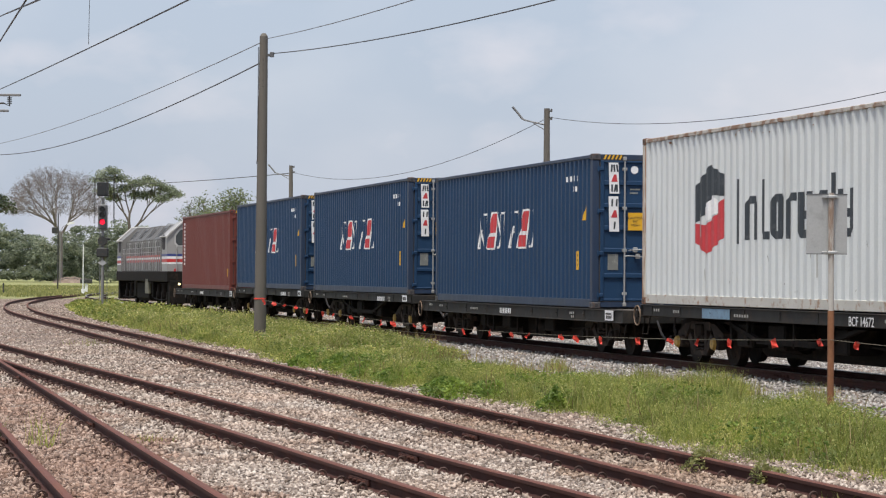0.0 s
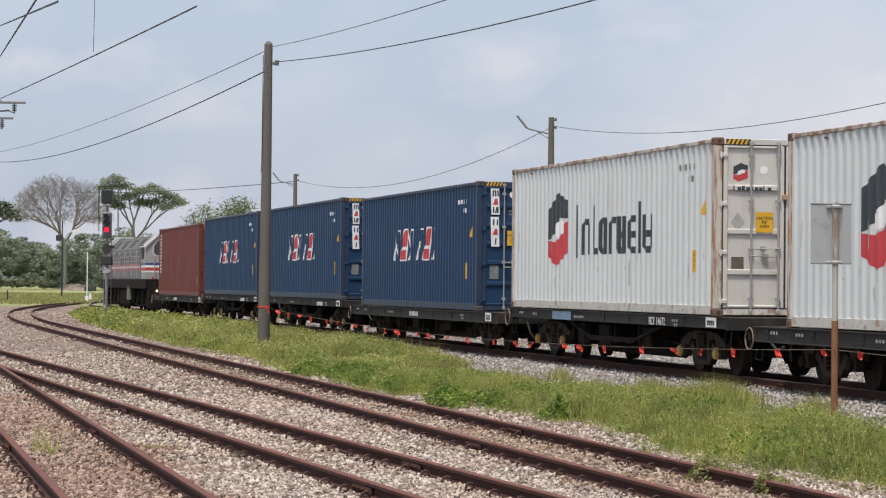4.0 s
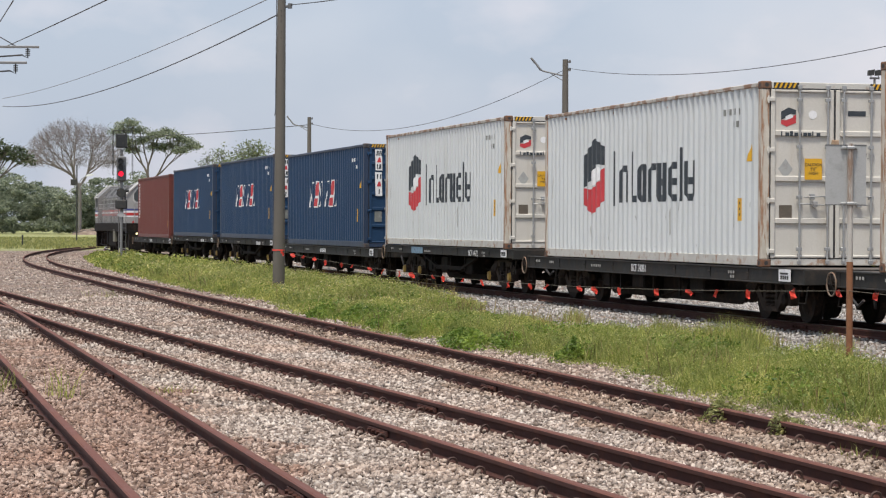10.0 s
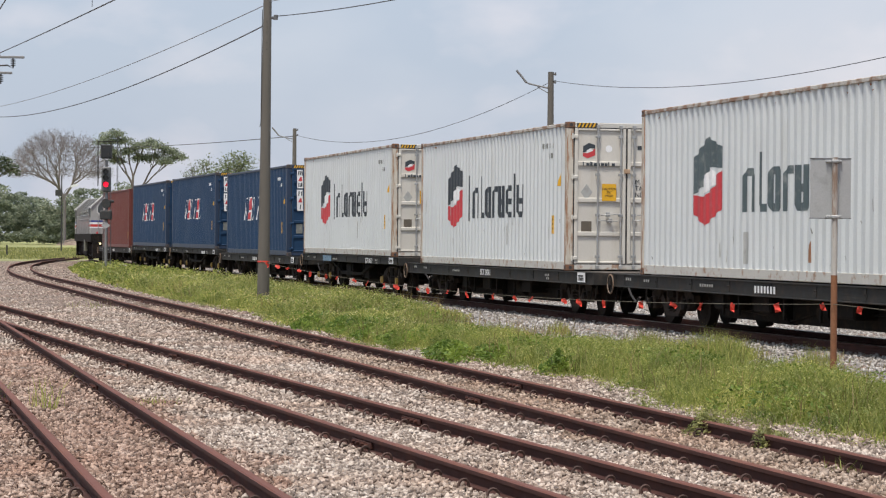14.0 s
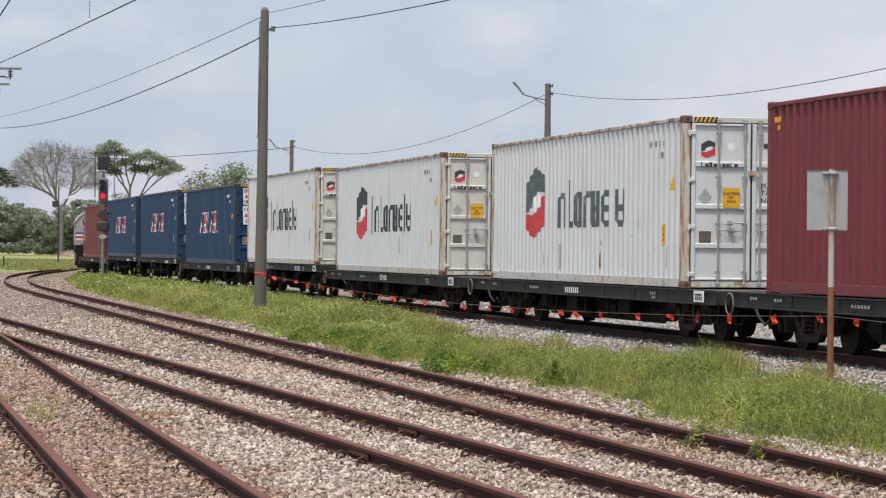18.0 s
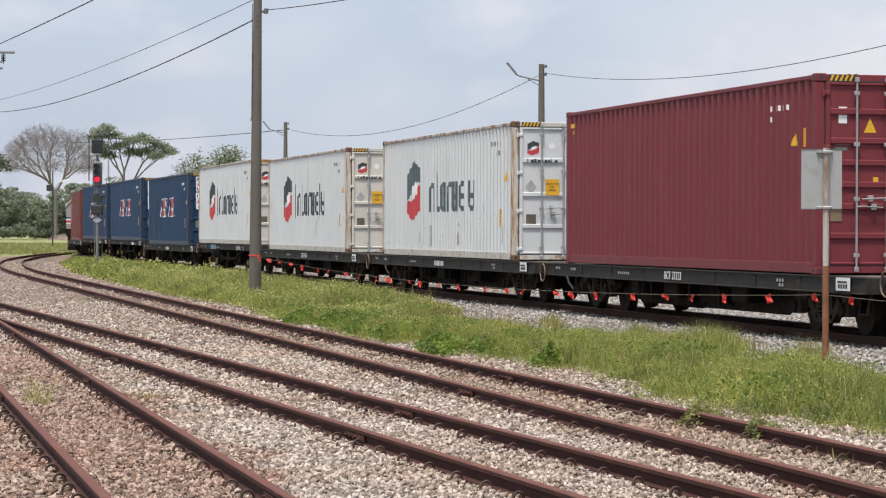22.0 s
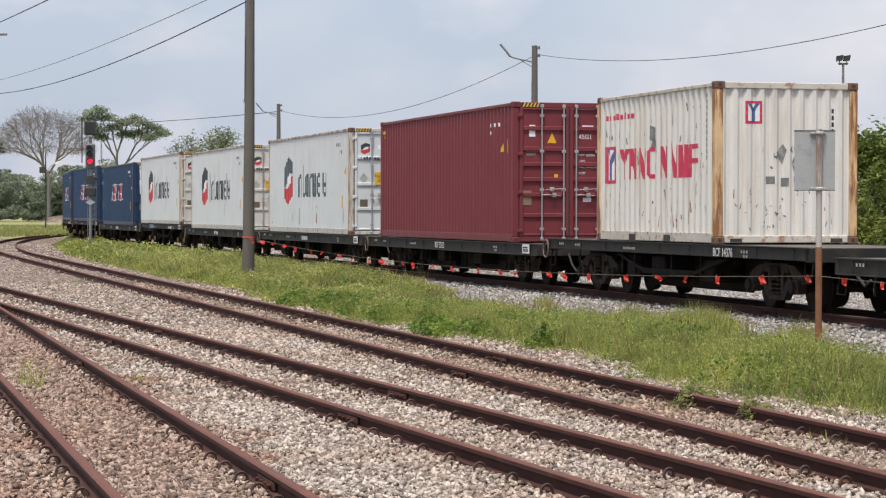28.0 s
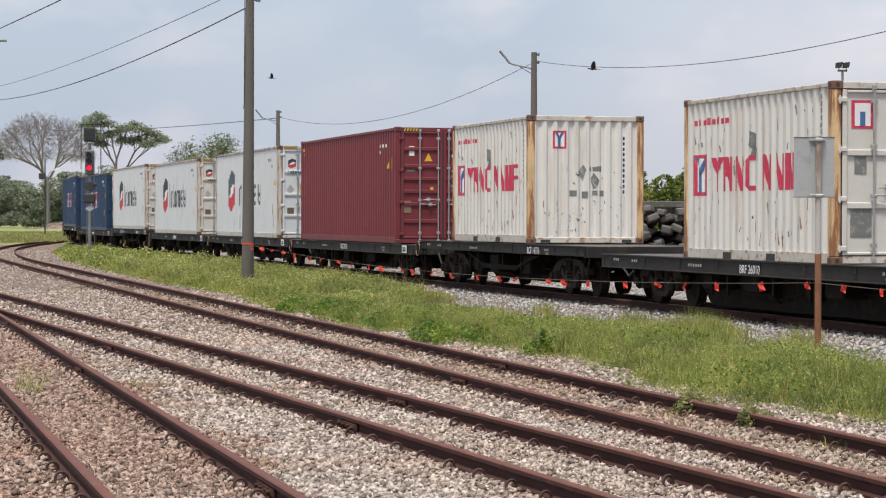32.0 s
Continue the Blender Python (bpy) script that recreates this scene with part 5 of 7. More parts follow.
def maroon_container():
    c, prof, at = red_container("maroon corrugated steel shipping container on a flat wagon", MAROON, MAROON, (0.16, 0.32, 0.44, 0.56, 0.68, 0.84))
    L, H = L40, H40
    a = L - 1.9
    painted_each(prof, [rect(a + 0.12 * i, a + 0.12 * i + 0.05, 2.42, 2.50) for i in (0, 1, 2.6, 3.5, 4.4, 6)] + [rect(a + 0.12 * i, a + 0.12 * i + 0.05, 2.26, 2.34) for i in (0, 1)], at, 0.004, "marking", LOGO_WHITE, c)
    painted_each(prof, [rect(L - 0.58, L - 0.40, 1.85, 2.13)], at, 0.004, "height_sticker", YELLOW, c, "yellow height sticker")
    painted(prof, [[(L - 0.98, 1.88), (L - 0.78, 1.88), (L - 0.86, 2.06)]], at, 0.004).done("hazard_sticker", YELLOW, c, "yellow warning triangle")
    painted_each(prof, [rect(0.25, 0.52, 2.58, 2.66), rect(0.30, 0.50, 2.46, 2.53)], at, 0.004, "height_sticker", YELLOW, c)
    x = -L / 2 + 0.0375
    tri = Shape().add([(x, WIDE / 2 - 0.75, 2.05), (x, WIDE / 2 - 0.95, 2.05), (x, WIDE / 2 - 0.85, 2.26)], [(0, 1, 2)])
    tri.done("hazard_sticker", YELLOW, c, "yellow warning triangle")
    Shape().box(x - 0.002, x + 0.004, WIDE / 2 - 0.36, WIDE / 2 - 0.49, 2.18, 2.42).done("white_sticker", LOGO_WHITE, c)
    Shape().box(x - 0.002, x + 0.004, WIDE / 2 - 0.90, WIDE / 2 - 0.98, 1.32, 1.41).done("yellow_tag", YELLOW, c)
    vent_plate(c, L, 0.32, 0.92, 0.18, 0.30, surface("brass_plate", (0.26, 0.20, 0.13), 0.6, 0.3, amount=0.3, scale=8))
    end_rows(c, L, 0.30, 1.92, 2, 0.26, 0.05, 0.08, DECAL_GREY)
    for one in single_letters(letters("45G1", 0.13, LOGO_WHITE, "size_code")):
        shared("size_code", one, c, on_end(L, -0.041)(1.57, 2.18))
    end_rows(c, L, 1.50, 2.42, 1, 0.24, 0.10, 0.2, LOGO_WHITE)
    end_rows(c, L, 1.86, 2.42, 1, 0.30, 0.10, 0.2, LOGO_WHITE)
    shared("data_text", letters("MAX. GROSS\n\nTARE\n\nMAX. PAYLOAD\n\nCUBE", 0.062, LOGO_WHITE, "data_text", "LEFT"), c, on_end(L, -0.041)(1.42, 1.62))
    end_rows(c, L, 1.87, 1.88, 8, 0.24, 0.028, 0.072, LOGO_WHITE)
    Shape().box(x - 0.002, x + 0.004, WIDE / 2 - 1.52, WIDE / 2 - 1.70, 0.84, 0.93).done("white_sticker", LOGO_WHITE, c)
    return c


def oxide_container():
    c, prof, at = red_container("oxide red corrugated steel shipping container on a flat wagon", BRICK_RED, BRICK_RED, (0.15, 0.28, 0.42, 0.56, 0.70, 0.85))
    L = L40
    painted_each(prof, [rect(0.45, 0.60, 0.95 + 0.145 * i, 1.04 + 0.145 * i) for i in range(12)], at, 0.004, "marking", LOGO_WHITE, c)
    painted_each(prof, [rect(L - 0.55, L - 0.42, 1.05 + 0.12 * i, 1.10 + 0.12 * i) for i in range(9)], at, 0.004, "marking", DECAL_GREY, c)
    painted_each(prof, [rect(L - 0.62, L - 0.42, 0.5, 0.78)], at, 0.004, "height_sticker", YELLOW, c)
    x = -L / 2 + 0.0375
    Shape().cyl((x, WIDE / 2 - 0.62, 2.38), (x + 0.005, WIDE / 2 - 0.62, 2.38), 0.12, n=14).done("round_sticker", LOGO_WHITE, c)
    for z in (0.35, 1.15):
        Shape().box(x - 0.002, x + 0.004, WIDE / 2 - 0.45, WIDE / 2 - 0.68, z, z + 0.08).done("white_sticker", LOGO_WHITE, c)
    vent_plate(c, L, 0.6, 0.82, 0.25, 0.3)
    return c


def cream_container(doors_back, label):
    c = thing("shipping_container", label, "container", "containers on the train")
    L, H = L20, H20
    box_frame(c, L, H, RUSTY_POST, CREAM_RAIL, BROWN_CASTING)
    prof = shell(c, L, H, CREAM_WORN)
    at = near_side(L)
    scuffs(c, prof, L, 0.25, 2.3, 64, 41, DECAL_GREY, 0.024, 0.20)
    scuffs(c, prof, L, 0.25, 2.3, 26, 49, BROWN_CASTING, 0.030, 0.07, "rust_spot")
    scuffs(c, prof, L, 0.22, 0.9, 20, 43, RUST_MARK, 0.022, 0.28, "rust_mark")
    scuffs(c, prof, L, 1.2, 2.44, 24, 47, RUST_MARK, 0.022, 0.14, "rust_mark")
    # fork pockets, not cut open: black blocks stand for the shade inside
    for a in (1.95, 3.75):
        Shape().box(L / 2 - a - 0.17, L / 2 - a + 0.17, WIDE / 2 - 0.06, WIDE / 2 - 0.009, 0.025, 0.13).done("fork_pocket_shade", RUBBER, c, "black block painting the shade in a fork pocket opening")
    painted(prof, [rect(0.42, 1.05, 1.02, 1.68)], at).done("logo_shape", LOGO_PINK, c, "crimson badge")
    painted(prof, [rect(0.56, 0.92, 1.08, 1.62)], at, 0.005).done("logo_shape", LOGO_WHITE, c)
    painted(prof, [rect(0.70, 0.80, 1.08, 1.36), [(0.70, 1.36), (0.80, 1.36), (0.98, 1.64), (0.86, 1.64)], [(0.70, 1.36), (0.80, 1.36), (0.62, 1.64), (0.52, 1.64)]], at, 0.007).done("logo_shape", LOGO_BLUE, c)
    bars, a = [], 1.28
    for i, kind in enumerate(("v", "lrm/", "lr/", "ltb", None, "lr/", "r/", "lr/", "ltm")):
        if kind is None:
            a += 0.18
            continue
        w = 0.16 if kind == "l" else 0.40
        if kind == "v":
            bars += [rect(a + 0.13, a + 0.26, 1.08, 1.34), [(a + 0.13, 1.34), (a + 0.26, 1.34), (a + 0.10, 1.62), (a - 0.03, 1.62)], [(a + 0.13, 1.34), (a + 0.26, 1.34), (a + 0.42, 1.62), (a + 0.29, 1.62)]]
        else:
            bars += arch_bars(a, w, 1.08, 1.62, kind, 0.12)
            if "/" in kind:
                bars.append([(a + 0.05, 1.62), (a + 0.17, 1.62), (a + w - 0.05, 1.08), (a + w - 0.17, 1.08)])
        a += w + 0.075
    for k, one in enumerate(bars):
        painted(prof, [one], at, 0.003 + 0.0007 * (k % 4)).done("logo_mark", LOGO_PINK, c, "crimson stroke of a company mark")
    painted_each(prof, [rect(0.48 + 0.115 * i, 0.48 + 0.115 * i + (0.075, 0.085, 0.06)[i % 3], 2.15, 2.235 + 0.03 * (i % 4 == 1)) for i in range(14)], at, 0.003, "marking", LOGO_PINK, c)
    painted_each(prof, [rect(L - 0.85, L - 0.76, 1.85 + 0.1 * i, 1.91 + 0.1 * i) for i in range(6)], at, 0.003, "marking", LOGO_WHITE, c)
    painted_each(prof, [rect(L - 0.50, L - 0.40, 1.35 + 0.1 * i, 1.42 + 0.1 * i) for i in range(11)], at, 0.003, "marking", DECAL_GREY, c)
    painted_each(prof, [[(2.75, 1.78), (3.05, 1.70), (3.15, 1.92), (2.9, 2.0)], [(2.95, 1.62), (3.15, 1.55), (3.2, 1.72), (3.0, 1.78)]], at, 0.005, "torn_decal", DECAL_GREY, c, "torn grey decal remains")
    if doors_back:
        doors(c, L, H, CREAM_DOOR, (0.30, 0.62), GALVANISED)
        x = -L / 2 + 0.0375
        for k, (y, w) in enumerate(((0.30, 0.34),)):
            Shape().box(x - 0.002, x + 0.003, WIDE / 2 - y, WIDE / 2 - y - w, 1.92, 2.32).done("logo_shape", LOGO_PINK, c, "crimson badge")
            Shape().box(x - 0.004, x + 0.003, WIDE / 2 - y - 0.05, WIDE / 2 - y - w + 0.05, 1.96, 2.28).done("logo_shape", LOGO_WHITE, c)
            Shape().box(x - 0.006, x + 0.003, WIDE / 2 - y - 0.13, WIDE / 2 - y - w + 0.13, 1.96, 2.16).done("logo_shape", LOGO_BLUE, c)
        vent_plate(c, L, 0.45, 0.62, 0.32, 0.44)
        vent_plate(c, L, 0.44, 1.42, 0.18, 0.26)
    else:
        prof_e = wave(0.10, WIDE - 0.10, 0.040, 0.222)
        back = rear_end(L)
        sheet(prof_e, 0.13, H - 0.11, back).done("end_panel", CREAM_WORN, c)
        scuffs(c, prof_e, WIDE, 0.22, 1.5, 26, 61, DECAL_GREY, 0.022, 0.10, "scuff", back)
        scuffs(c, prof_e, WIDE, 0.20, 2.35, 16, 63, BROWN_CASTING, 0.030, 0.06, "rust_spot", back)
        scuffs(c, prof_e, WIDE, 0.20, 0.75, 7, 67, RUST_MARK, 0.022, 0.20, "rust_mark", back)
        painted(prof_e, [rect(0.52, 0.80, 1.92, 2.28)], back).done("logo_shape", LOGO_PINK, c, "crimson badge")
        painted(prof_e, [rect(0.56, 0.76, 1.96, 2.24)], back, 0.005).done("logo_shape", LOGO_WHITE, c)
        painted(prof_e, [rect(0.63, 0.69, 1.96, 2.12), [(0.63, 2.12), (0.69, 2.12), (0.76, 2.24), (0.70, 2.24)], [(0.63, 2.12), (0.69, 2.12), (0.62, 2.24), (0.56, 2.24)]], back, 0.007).done("logo_shape", LOGO_BLUE, c)
        painted_each(prof_e, [[(0.99, 1.40), (1.06, 1.35), (1.08, 1.42)], [(1.05, 1.46), (1.10, 1.36), (1.16, 1.27), (1.22, 1.50), (1.17, 1.60)], [(1.32, 1.32), (1.38, 1.10), (1.44, 1.14)], [(1.33, 1.32), (1.45, 1.15), (1.50, 1.28), (1.39, 1.44)], [(1.28, 1.50), (1.34, 1.46), (1.33, 1.58)], [(1.37, 1.47), (1.55, 1.46), (1.55, 1.58), (1.36, 1.55)]], back, 0.003, "torn_decal", DECAL_GREY, c, "torn grey decal remains")
        painted_each(prof_e, [rect(0.88, 1.02, 0.96, 1.08), rect(1.14, 1.26, 0.92, 1.06), rect(1.36, 1.46, 0.98, 1.08), rect(1.5, 1.6, 0.96, 1.08)], back, 0.003, "torn_decal", DECAL_GREY, c)
        painted(prof_e, [rect(1.99, 2.06, 0.98, 2.26)], back).done("white_strip", LOGO_WHITE, c, "upright white number strip")
        painted_each(prof_e, [rect(2.005, 2.045, 1.02 + 0.108 * i, 1.09 + 0.108 * i) for i in range(11)], back, 0.006, "marking", BLACK_INK, c)
        # rear fork pockets, their inner shade again drawn as black blocks
        for b in (0.36, 2.08):
            Shape().box(-L / 2 + 0.013, -L / 2 + 0.05, WIDE / 2 - b - 0.10, WIDE / 2 - b + 0.10, 0.03, 0.09).done("fork_pocket_shade", RUBBER, c)
    return c


# ---- flat wagons ----
WHEEL_RADIUS = 0.36


def lifted(ob):
    ob.location.z += RAIL_TOP - 0.02
    return ob


def wheelset(parent, x, cap_mat):
    ws = new("wheelset")
    ws.parent = parent
    ws.empty_display_size = 0.1
    ws.matrix_basis = pose(x, 0, RAIL_TOP + WHEEL_RADIUS)
    Shape().cyl((0, -0.92, 0), (0, 0.92, 0), 0.065, n=10).done("axle", WHEEL_STEEL, ws)
    for sy in (-1, 1):
        w = Shape()
        w.cyl((0, sy * 0.47, 0), (0, sy * 0.60, 0), WHEEL_RADIUS, WHEEL_RADIUS - 0.008, 28)
        w.cyl((0, sy * 0.455, 0), (0, sy * 0.475, 0), WHEEL_RADIUS + 0.025, WHEEL_RADIUS + 0.025, 28)
        w.cyl((0, sy * 0.58, 0), (0, sy * 0.635, 0), 0.30, 0.11, 20)
        for k in range(4):
            a = k * math.pi / 2
            w.box(math.cos(a) * 0.2 - 0.03, math.cos(a) * 0.2 + 0.03, sy * 0.60, sy * 0.612, math.sin(a) * 0.2 - 0.03, math.sin(a) * 0.2 + 0.03)
        w.done("wheel", WHEEL_STEEL, ws, "", True)
    return ws


def bogie(parent, x, cap_mat):
    """A cast three-piece bogie: side frames with an arched top, springs, axle boxes, bolster and brake beam."""
    for sy in (-1, 1):
        f = Shape()
        y0, y1 = sy * 0.74, sy * 0.86
        at = lambda a, b, k: (x + a, y0 + (y1 - y0) * k, b)
        f.prism([(-1.08, 0.44), (-0.72, 0.46), (-0.45, 0.72), (-0.72, 0.70), (-1.08, 0.56)], at)
        f.prism([(1.08, 0.44), (0.72, 0.46), (0.45, 0.72), (0.72, 0.70), (1.08, 0.56)], at)
        f.prism([(-0.50, 0.60), (0.50, 0.60), (0.46, 0.74), (-0.46, 0.74)], at)
        f.prism([(-0.62, 0.46), (-0.30, 0.19), (-0.22, 0.27), (-0.50, 0.56)], at)
        f.prism([(0.62, 0.46), (0.30, 0.19), (0.22, 0.27), (0.50, 0.56)], at)
        f.prism([(-0.32, 0.18), (0.32, 0.18), (0.28, 0.26), (-0.28, 0.26)], at)
        f.prism([(-0.30, 0.24), (-0.20, 0.24), (-0.20, 0.62), (-0.30, 0.62)], at)
        f.prism([(0.30, 0.24), (0.20, 0.24), (0.20, 0.62), (0.30, 0.62)], at)
        lifted(f.done("side_frame", BOGIE_FRAME, parent))
        for k in (-0.11, 0.11):
            coil = [(x + k + 0.075 * math.cos(u), sy * 0.80 + 0.075 * math.sin(u), 0.26 + 0.34 * u / 31.4) for u in np.linspace(0, 31.4, 46)]
            s = Shape().tube(coil, 0.020, 5)
            lifted(s.done("spring", SPRING, parent))
        for k in (-0.875, 0.875):
            b = lifted(Shape().box(x + k - 0.13, x + k + 0.13, sy * 0.76, sy * 0.94, 0.29, 0.50, 0.03).done("axle_box", BOGIE_FRAME, parent))
            Shape().cyl((x + k, sy * 0.935, 0.385), (x + k, sy * 0.985, 0.385), 0.105, 0.085, 14).done("axle_cap", cap_mat, b)
    lifted(Shape().box(x - 0.17, x + 0.17, -0.90, 0.90, 0.50, 0.70, 0.02).done("bolster", BOGIE, parent))
    for k in (-0.40, 0.40):
        lifted(Shape().box(x + k - 0.04, x + k + 0.04, -0.62, 0.62, 0.30, 0.40, 0.01).done("brake_beam", BOGIE, parent))
    return [wheelset(parent, x + k, cap_mat) for k in (-0.875, 0.875)]


def flat_wagon(label, length, deck, pivots, cap_mat, heavy, tally=True, low=0.30):
    w = thing("flat_wagon", label, "wagon", "flat wagons of the train")
    hl = length / 2
    side = 0.225 if heavy else 0.20
    for sy in (-1, 1):
        b = Shape()
        if heavy:
            b.box(-hl + 0.02, hl - 0.02, sy * 1.16, sy * 1.19, deck - side, deck - 0.03)
            b.box(-hl + 0.02, hl - 0.02, sy * 1.02, sy * 1.215, deck - 0.03, deck - 0.004, 0.006)
            b.box(-hl + 0.02, hl - 0.02, sy * 1.05, sy * 1.21, deck - side - 0.022, deck - side, 0.006)
        else:
            b.box(-hl + 0.02, hl - 0.02, sy * 1.16, sy * 1.20, deck - side, deck - 0.02, 0.006)
            b.box(-hl + 0.02, hl - 0.02, sy * 1.02, sy * 1.225, deck - 0.022, deck - 0.004, 0.006)
        b.done("solebar", WAGON_GREY, w)
        n = 9
        for i in range(n):
            x = -hl + 0.6 + (length - 1.2) * i / (n - 1)
            rib = Shape().box(x - 0.035, x + 0.035, sy * 1.19, sy * (1.203 if heavy else 1.212), deck - side + 0.03, deck - 0.035, 0.004)
            rib.cyl((x, sy * 1.19, deck - side * 0.5), (x, sy * 1.222, deck - side * 0.5), 0.014, n=6)
            rib.done("side_rib", WAGON_GREY, w)
    for sx in (-1, 1):
        Shape().box(sx * (hl - 0.14), sx * hl, -1.2, 1.2, deck - side - 0.02, deck - 0.008, 0.01).done("headstock", WAGON_GREY, w)
        c = Shape().box(sx * (hl - 0.02), sx * (hl + 0.30), -0.09, 0.09, deck - 0.34, deck - 0.16, 0.02)
        c.box(sx * (hl + 0.26), sx * (hl + 0.44), -0.14, 0.14, deck - 0.38, deck - 0.12, 0.03)
        c.done("coupler", BOGIE, w)
        for sy in (-1, 1):
            Shape().tube([(sx * (hl + 0.01), sy * 0.55, deck - 0.2), (sx * (hl + 0.16), sy * 0.52, deck - 0.42), (sx * (hl + 0.28), sy * 0.46, deck - 0.55), (sx * (hl + 0.40), sy * 0.42, deck - 0.46)], 0.022, 6).done("brake_hose", RUBBER, w, "", True)
            Shape().tube([(sx * (hl - 0.02), sy * 1.12, deck - 0.18), (sx * (hl - 0.02), sy * 1.17, deck - 0.52), (sx * (hl - 0.30), sy * 1.17, deck - 0.52), (sx * (hl - 0.30), sy * 1.12, deck - 0.2)], 0.013, 6).done("step_iron", BOGIE, w)
    k = 8
    for i in range(k):
        x = -hl + 0.14 + (length - 0.28) * i / k
        Shape().box(x + 0.006, x + (length - 0.28) / k - 0.006, -1.018, 1.018, deck - 0.022, deck - 0.010, 0.003).done("deck_plate", WAGON_DECK, w)
    for y in (-0.35, 0.35):
        Shape().box(-hl + 0.14, hl - 0.14, y - 0.05, y + 0.05, deck - 0.40 if not heavy else deck - 0.34, deck - 0.024).done("centre_sill", BOGIE, w)
    for i in range(11):
        x = -hl + 0.9 + (length - 1.8) * i / 10
        Shape().box(x - 0.04, x + 0.04, -1.14, 1.14, deck - 0.2, deck - 0.03).done("cross_bearer", BOGIE, w)
    if not heavy:
        for sy in (-1, 1):
            t = Shape()
            t.prism([(-pivots + 1.6, deck - 0.24), (-pivots + 1.9, deck - 0.24), (-1.0, deck - 0.52), (-1.3, deck - 0.52)], lambda a, b, k: (a, sy * (0.98 + 0.08 * k), b))
            t.prism([(pivots - 1.6, deck - 0.24), (pivots - 1.9, deck - 0.24), (1.0, deck - 0.52), (1.3, deck - 0.52)], lambda a, b, k: (a, sy * (0.98 + 0.08 * k), b))
            t.prism([(-1.3, deck - 0.55), (1.3, deck - 0.55), (1.3, deck - 0.46), (-1.3, deck - 0.46)], lambda a, b, k: (a, sy * (0.98 + 0.08 * k), b))
            t.done("truss", BOGIE, w)
    # deep girders between the bogies
    reach = pivots - (1.15 if heavy else 1.2)
    for y in ((-0.62, 0.58) if heavy else (-0.46, 0.42)):
        Shape().prism([(-reach - 0.1, deck - 0.05), (reach + 0.1, deck - 0.05), (reach, 0.62), (reach - 0.8, low), (-reach + 0.8, low), (-reach, 0.62)], lambda a, b, k: (a, y + 0.04 * k, b)).done("girder", BOGIE, w)
    for x in (-reach * 0.55, reach * 0.2, reach * 0.62):
        Shape().box(x - 0.34, x + 0.34, 0.46, 1.0, 0.46, deck - 0.24, 0.03).done("gear_box", BOGIE, w)
    # brake gear
    Shape().cyl((0.5, 0.55, deck - 0.50), (1.35, 0.55, deck - 0.50), 0.19, n=16).done("air_tank", BOGIE, w, "", True)
    Shape().cyl((-1.2, 0.62, deck - 0.45), (-0.75, 0.62, deck - 0.45), 0.15, n=14).done("brake_cylinder", BOGIE, w, "", True)
    Shape().tube([(-pivots + 1.2, 0.7, 0.55), (-0.7, 0.62, deck - 0.45), (0.4, 0.66, deck - 0.62), (pivots - 1.2, 0.7, 0.55)], 0.02, 6).done("brake_rod", BOGIE, w)
    for x in (-1.6, -0.2, 1.7, 2.4):
        Shape().box(x - 0.03, x + 0.03, 1.02, 1.06, deck - 0.58, deck - 0.2, 0.006).done("hanger", BOGIE, w)
    x = hl + 0.06
    if low > 0.2:
        ring = [(x + 0.17 * math.cos(a), 1.245, deck - 0.20 + 0.17 * math.sin(a)) for a in np.linspace(0, 2 * math.pi, 19)]
        bw = Shape().tube(ring, 0.013, 6).done("brake_wheel", RING_BUFF, w, "", True)
        sp = Shape()
        for i in range(4):
            a = i * math.pi / 4
            sp.tube([(x - 0.17 * math.cos(a), 1.24, deck - 0.20 - 0.17 * math.sin(a)), (x + 0.17 * math.cos(a), 1.24, deck - 0.20 + 0.17 * math.sin(a))], 0.009, 5)
        sp.cyl((x, 1.10, deck - 0.20), (x, 1.25, deck - 0.20), 0.03, n=8)
        sp.box(x - 0.14, x + 0.02, 1.08, 1.13, deck - 0.24, deck - 0.16)
        sp.done("spoke", BOGIE, bw)
    for x0, n, z in ((hl - 0.75, 3, 0.07), (hl - 1.75, 3, 0.08), (hl - 4.6, 6, 0.10), (-hl + (3.2 if heavy else 2.65), 3, 0.08), (-hl + (3.1 if heavy else 2.55), 2, 0.15)):
        for i in range(n):
            Shape().box(x0 - 0.11 * i, x0 - 0.11 * i - 0.06, 1.2145, 1.2185, deck - z - 0.045, deck - z).done("marking", STENCIL, w)
    if tally:
        plate = Shape().box(-hl + 0.98, -hl + 0.50, 1.215, 1.222, deck - side + 0.02, deck - 0.02)
        plate.done("tally_plate", LOGO_WHITE, w, "white tally plate")
        for i in range(4):
            Shape().box(-hl + 0.90 - 0.085 * i, -hl + 0.84 - 0.085 * i, 1.221, 1.225, deck - side + 0.05, deck - side + 0.11).done("marking", BLACK_INK, w)
        Shape().box(-hl + 0.92, -hl + 0.60, 1.221, 1.225, deck - 0.10, deck - 0.07).done("marking", BLACK_INK, w)
    sets = bogie(w, -pivots, cap_mat) + bogie(w, pivots, cap_mat)
    return w


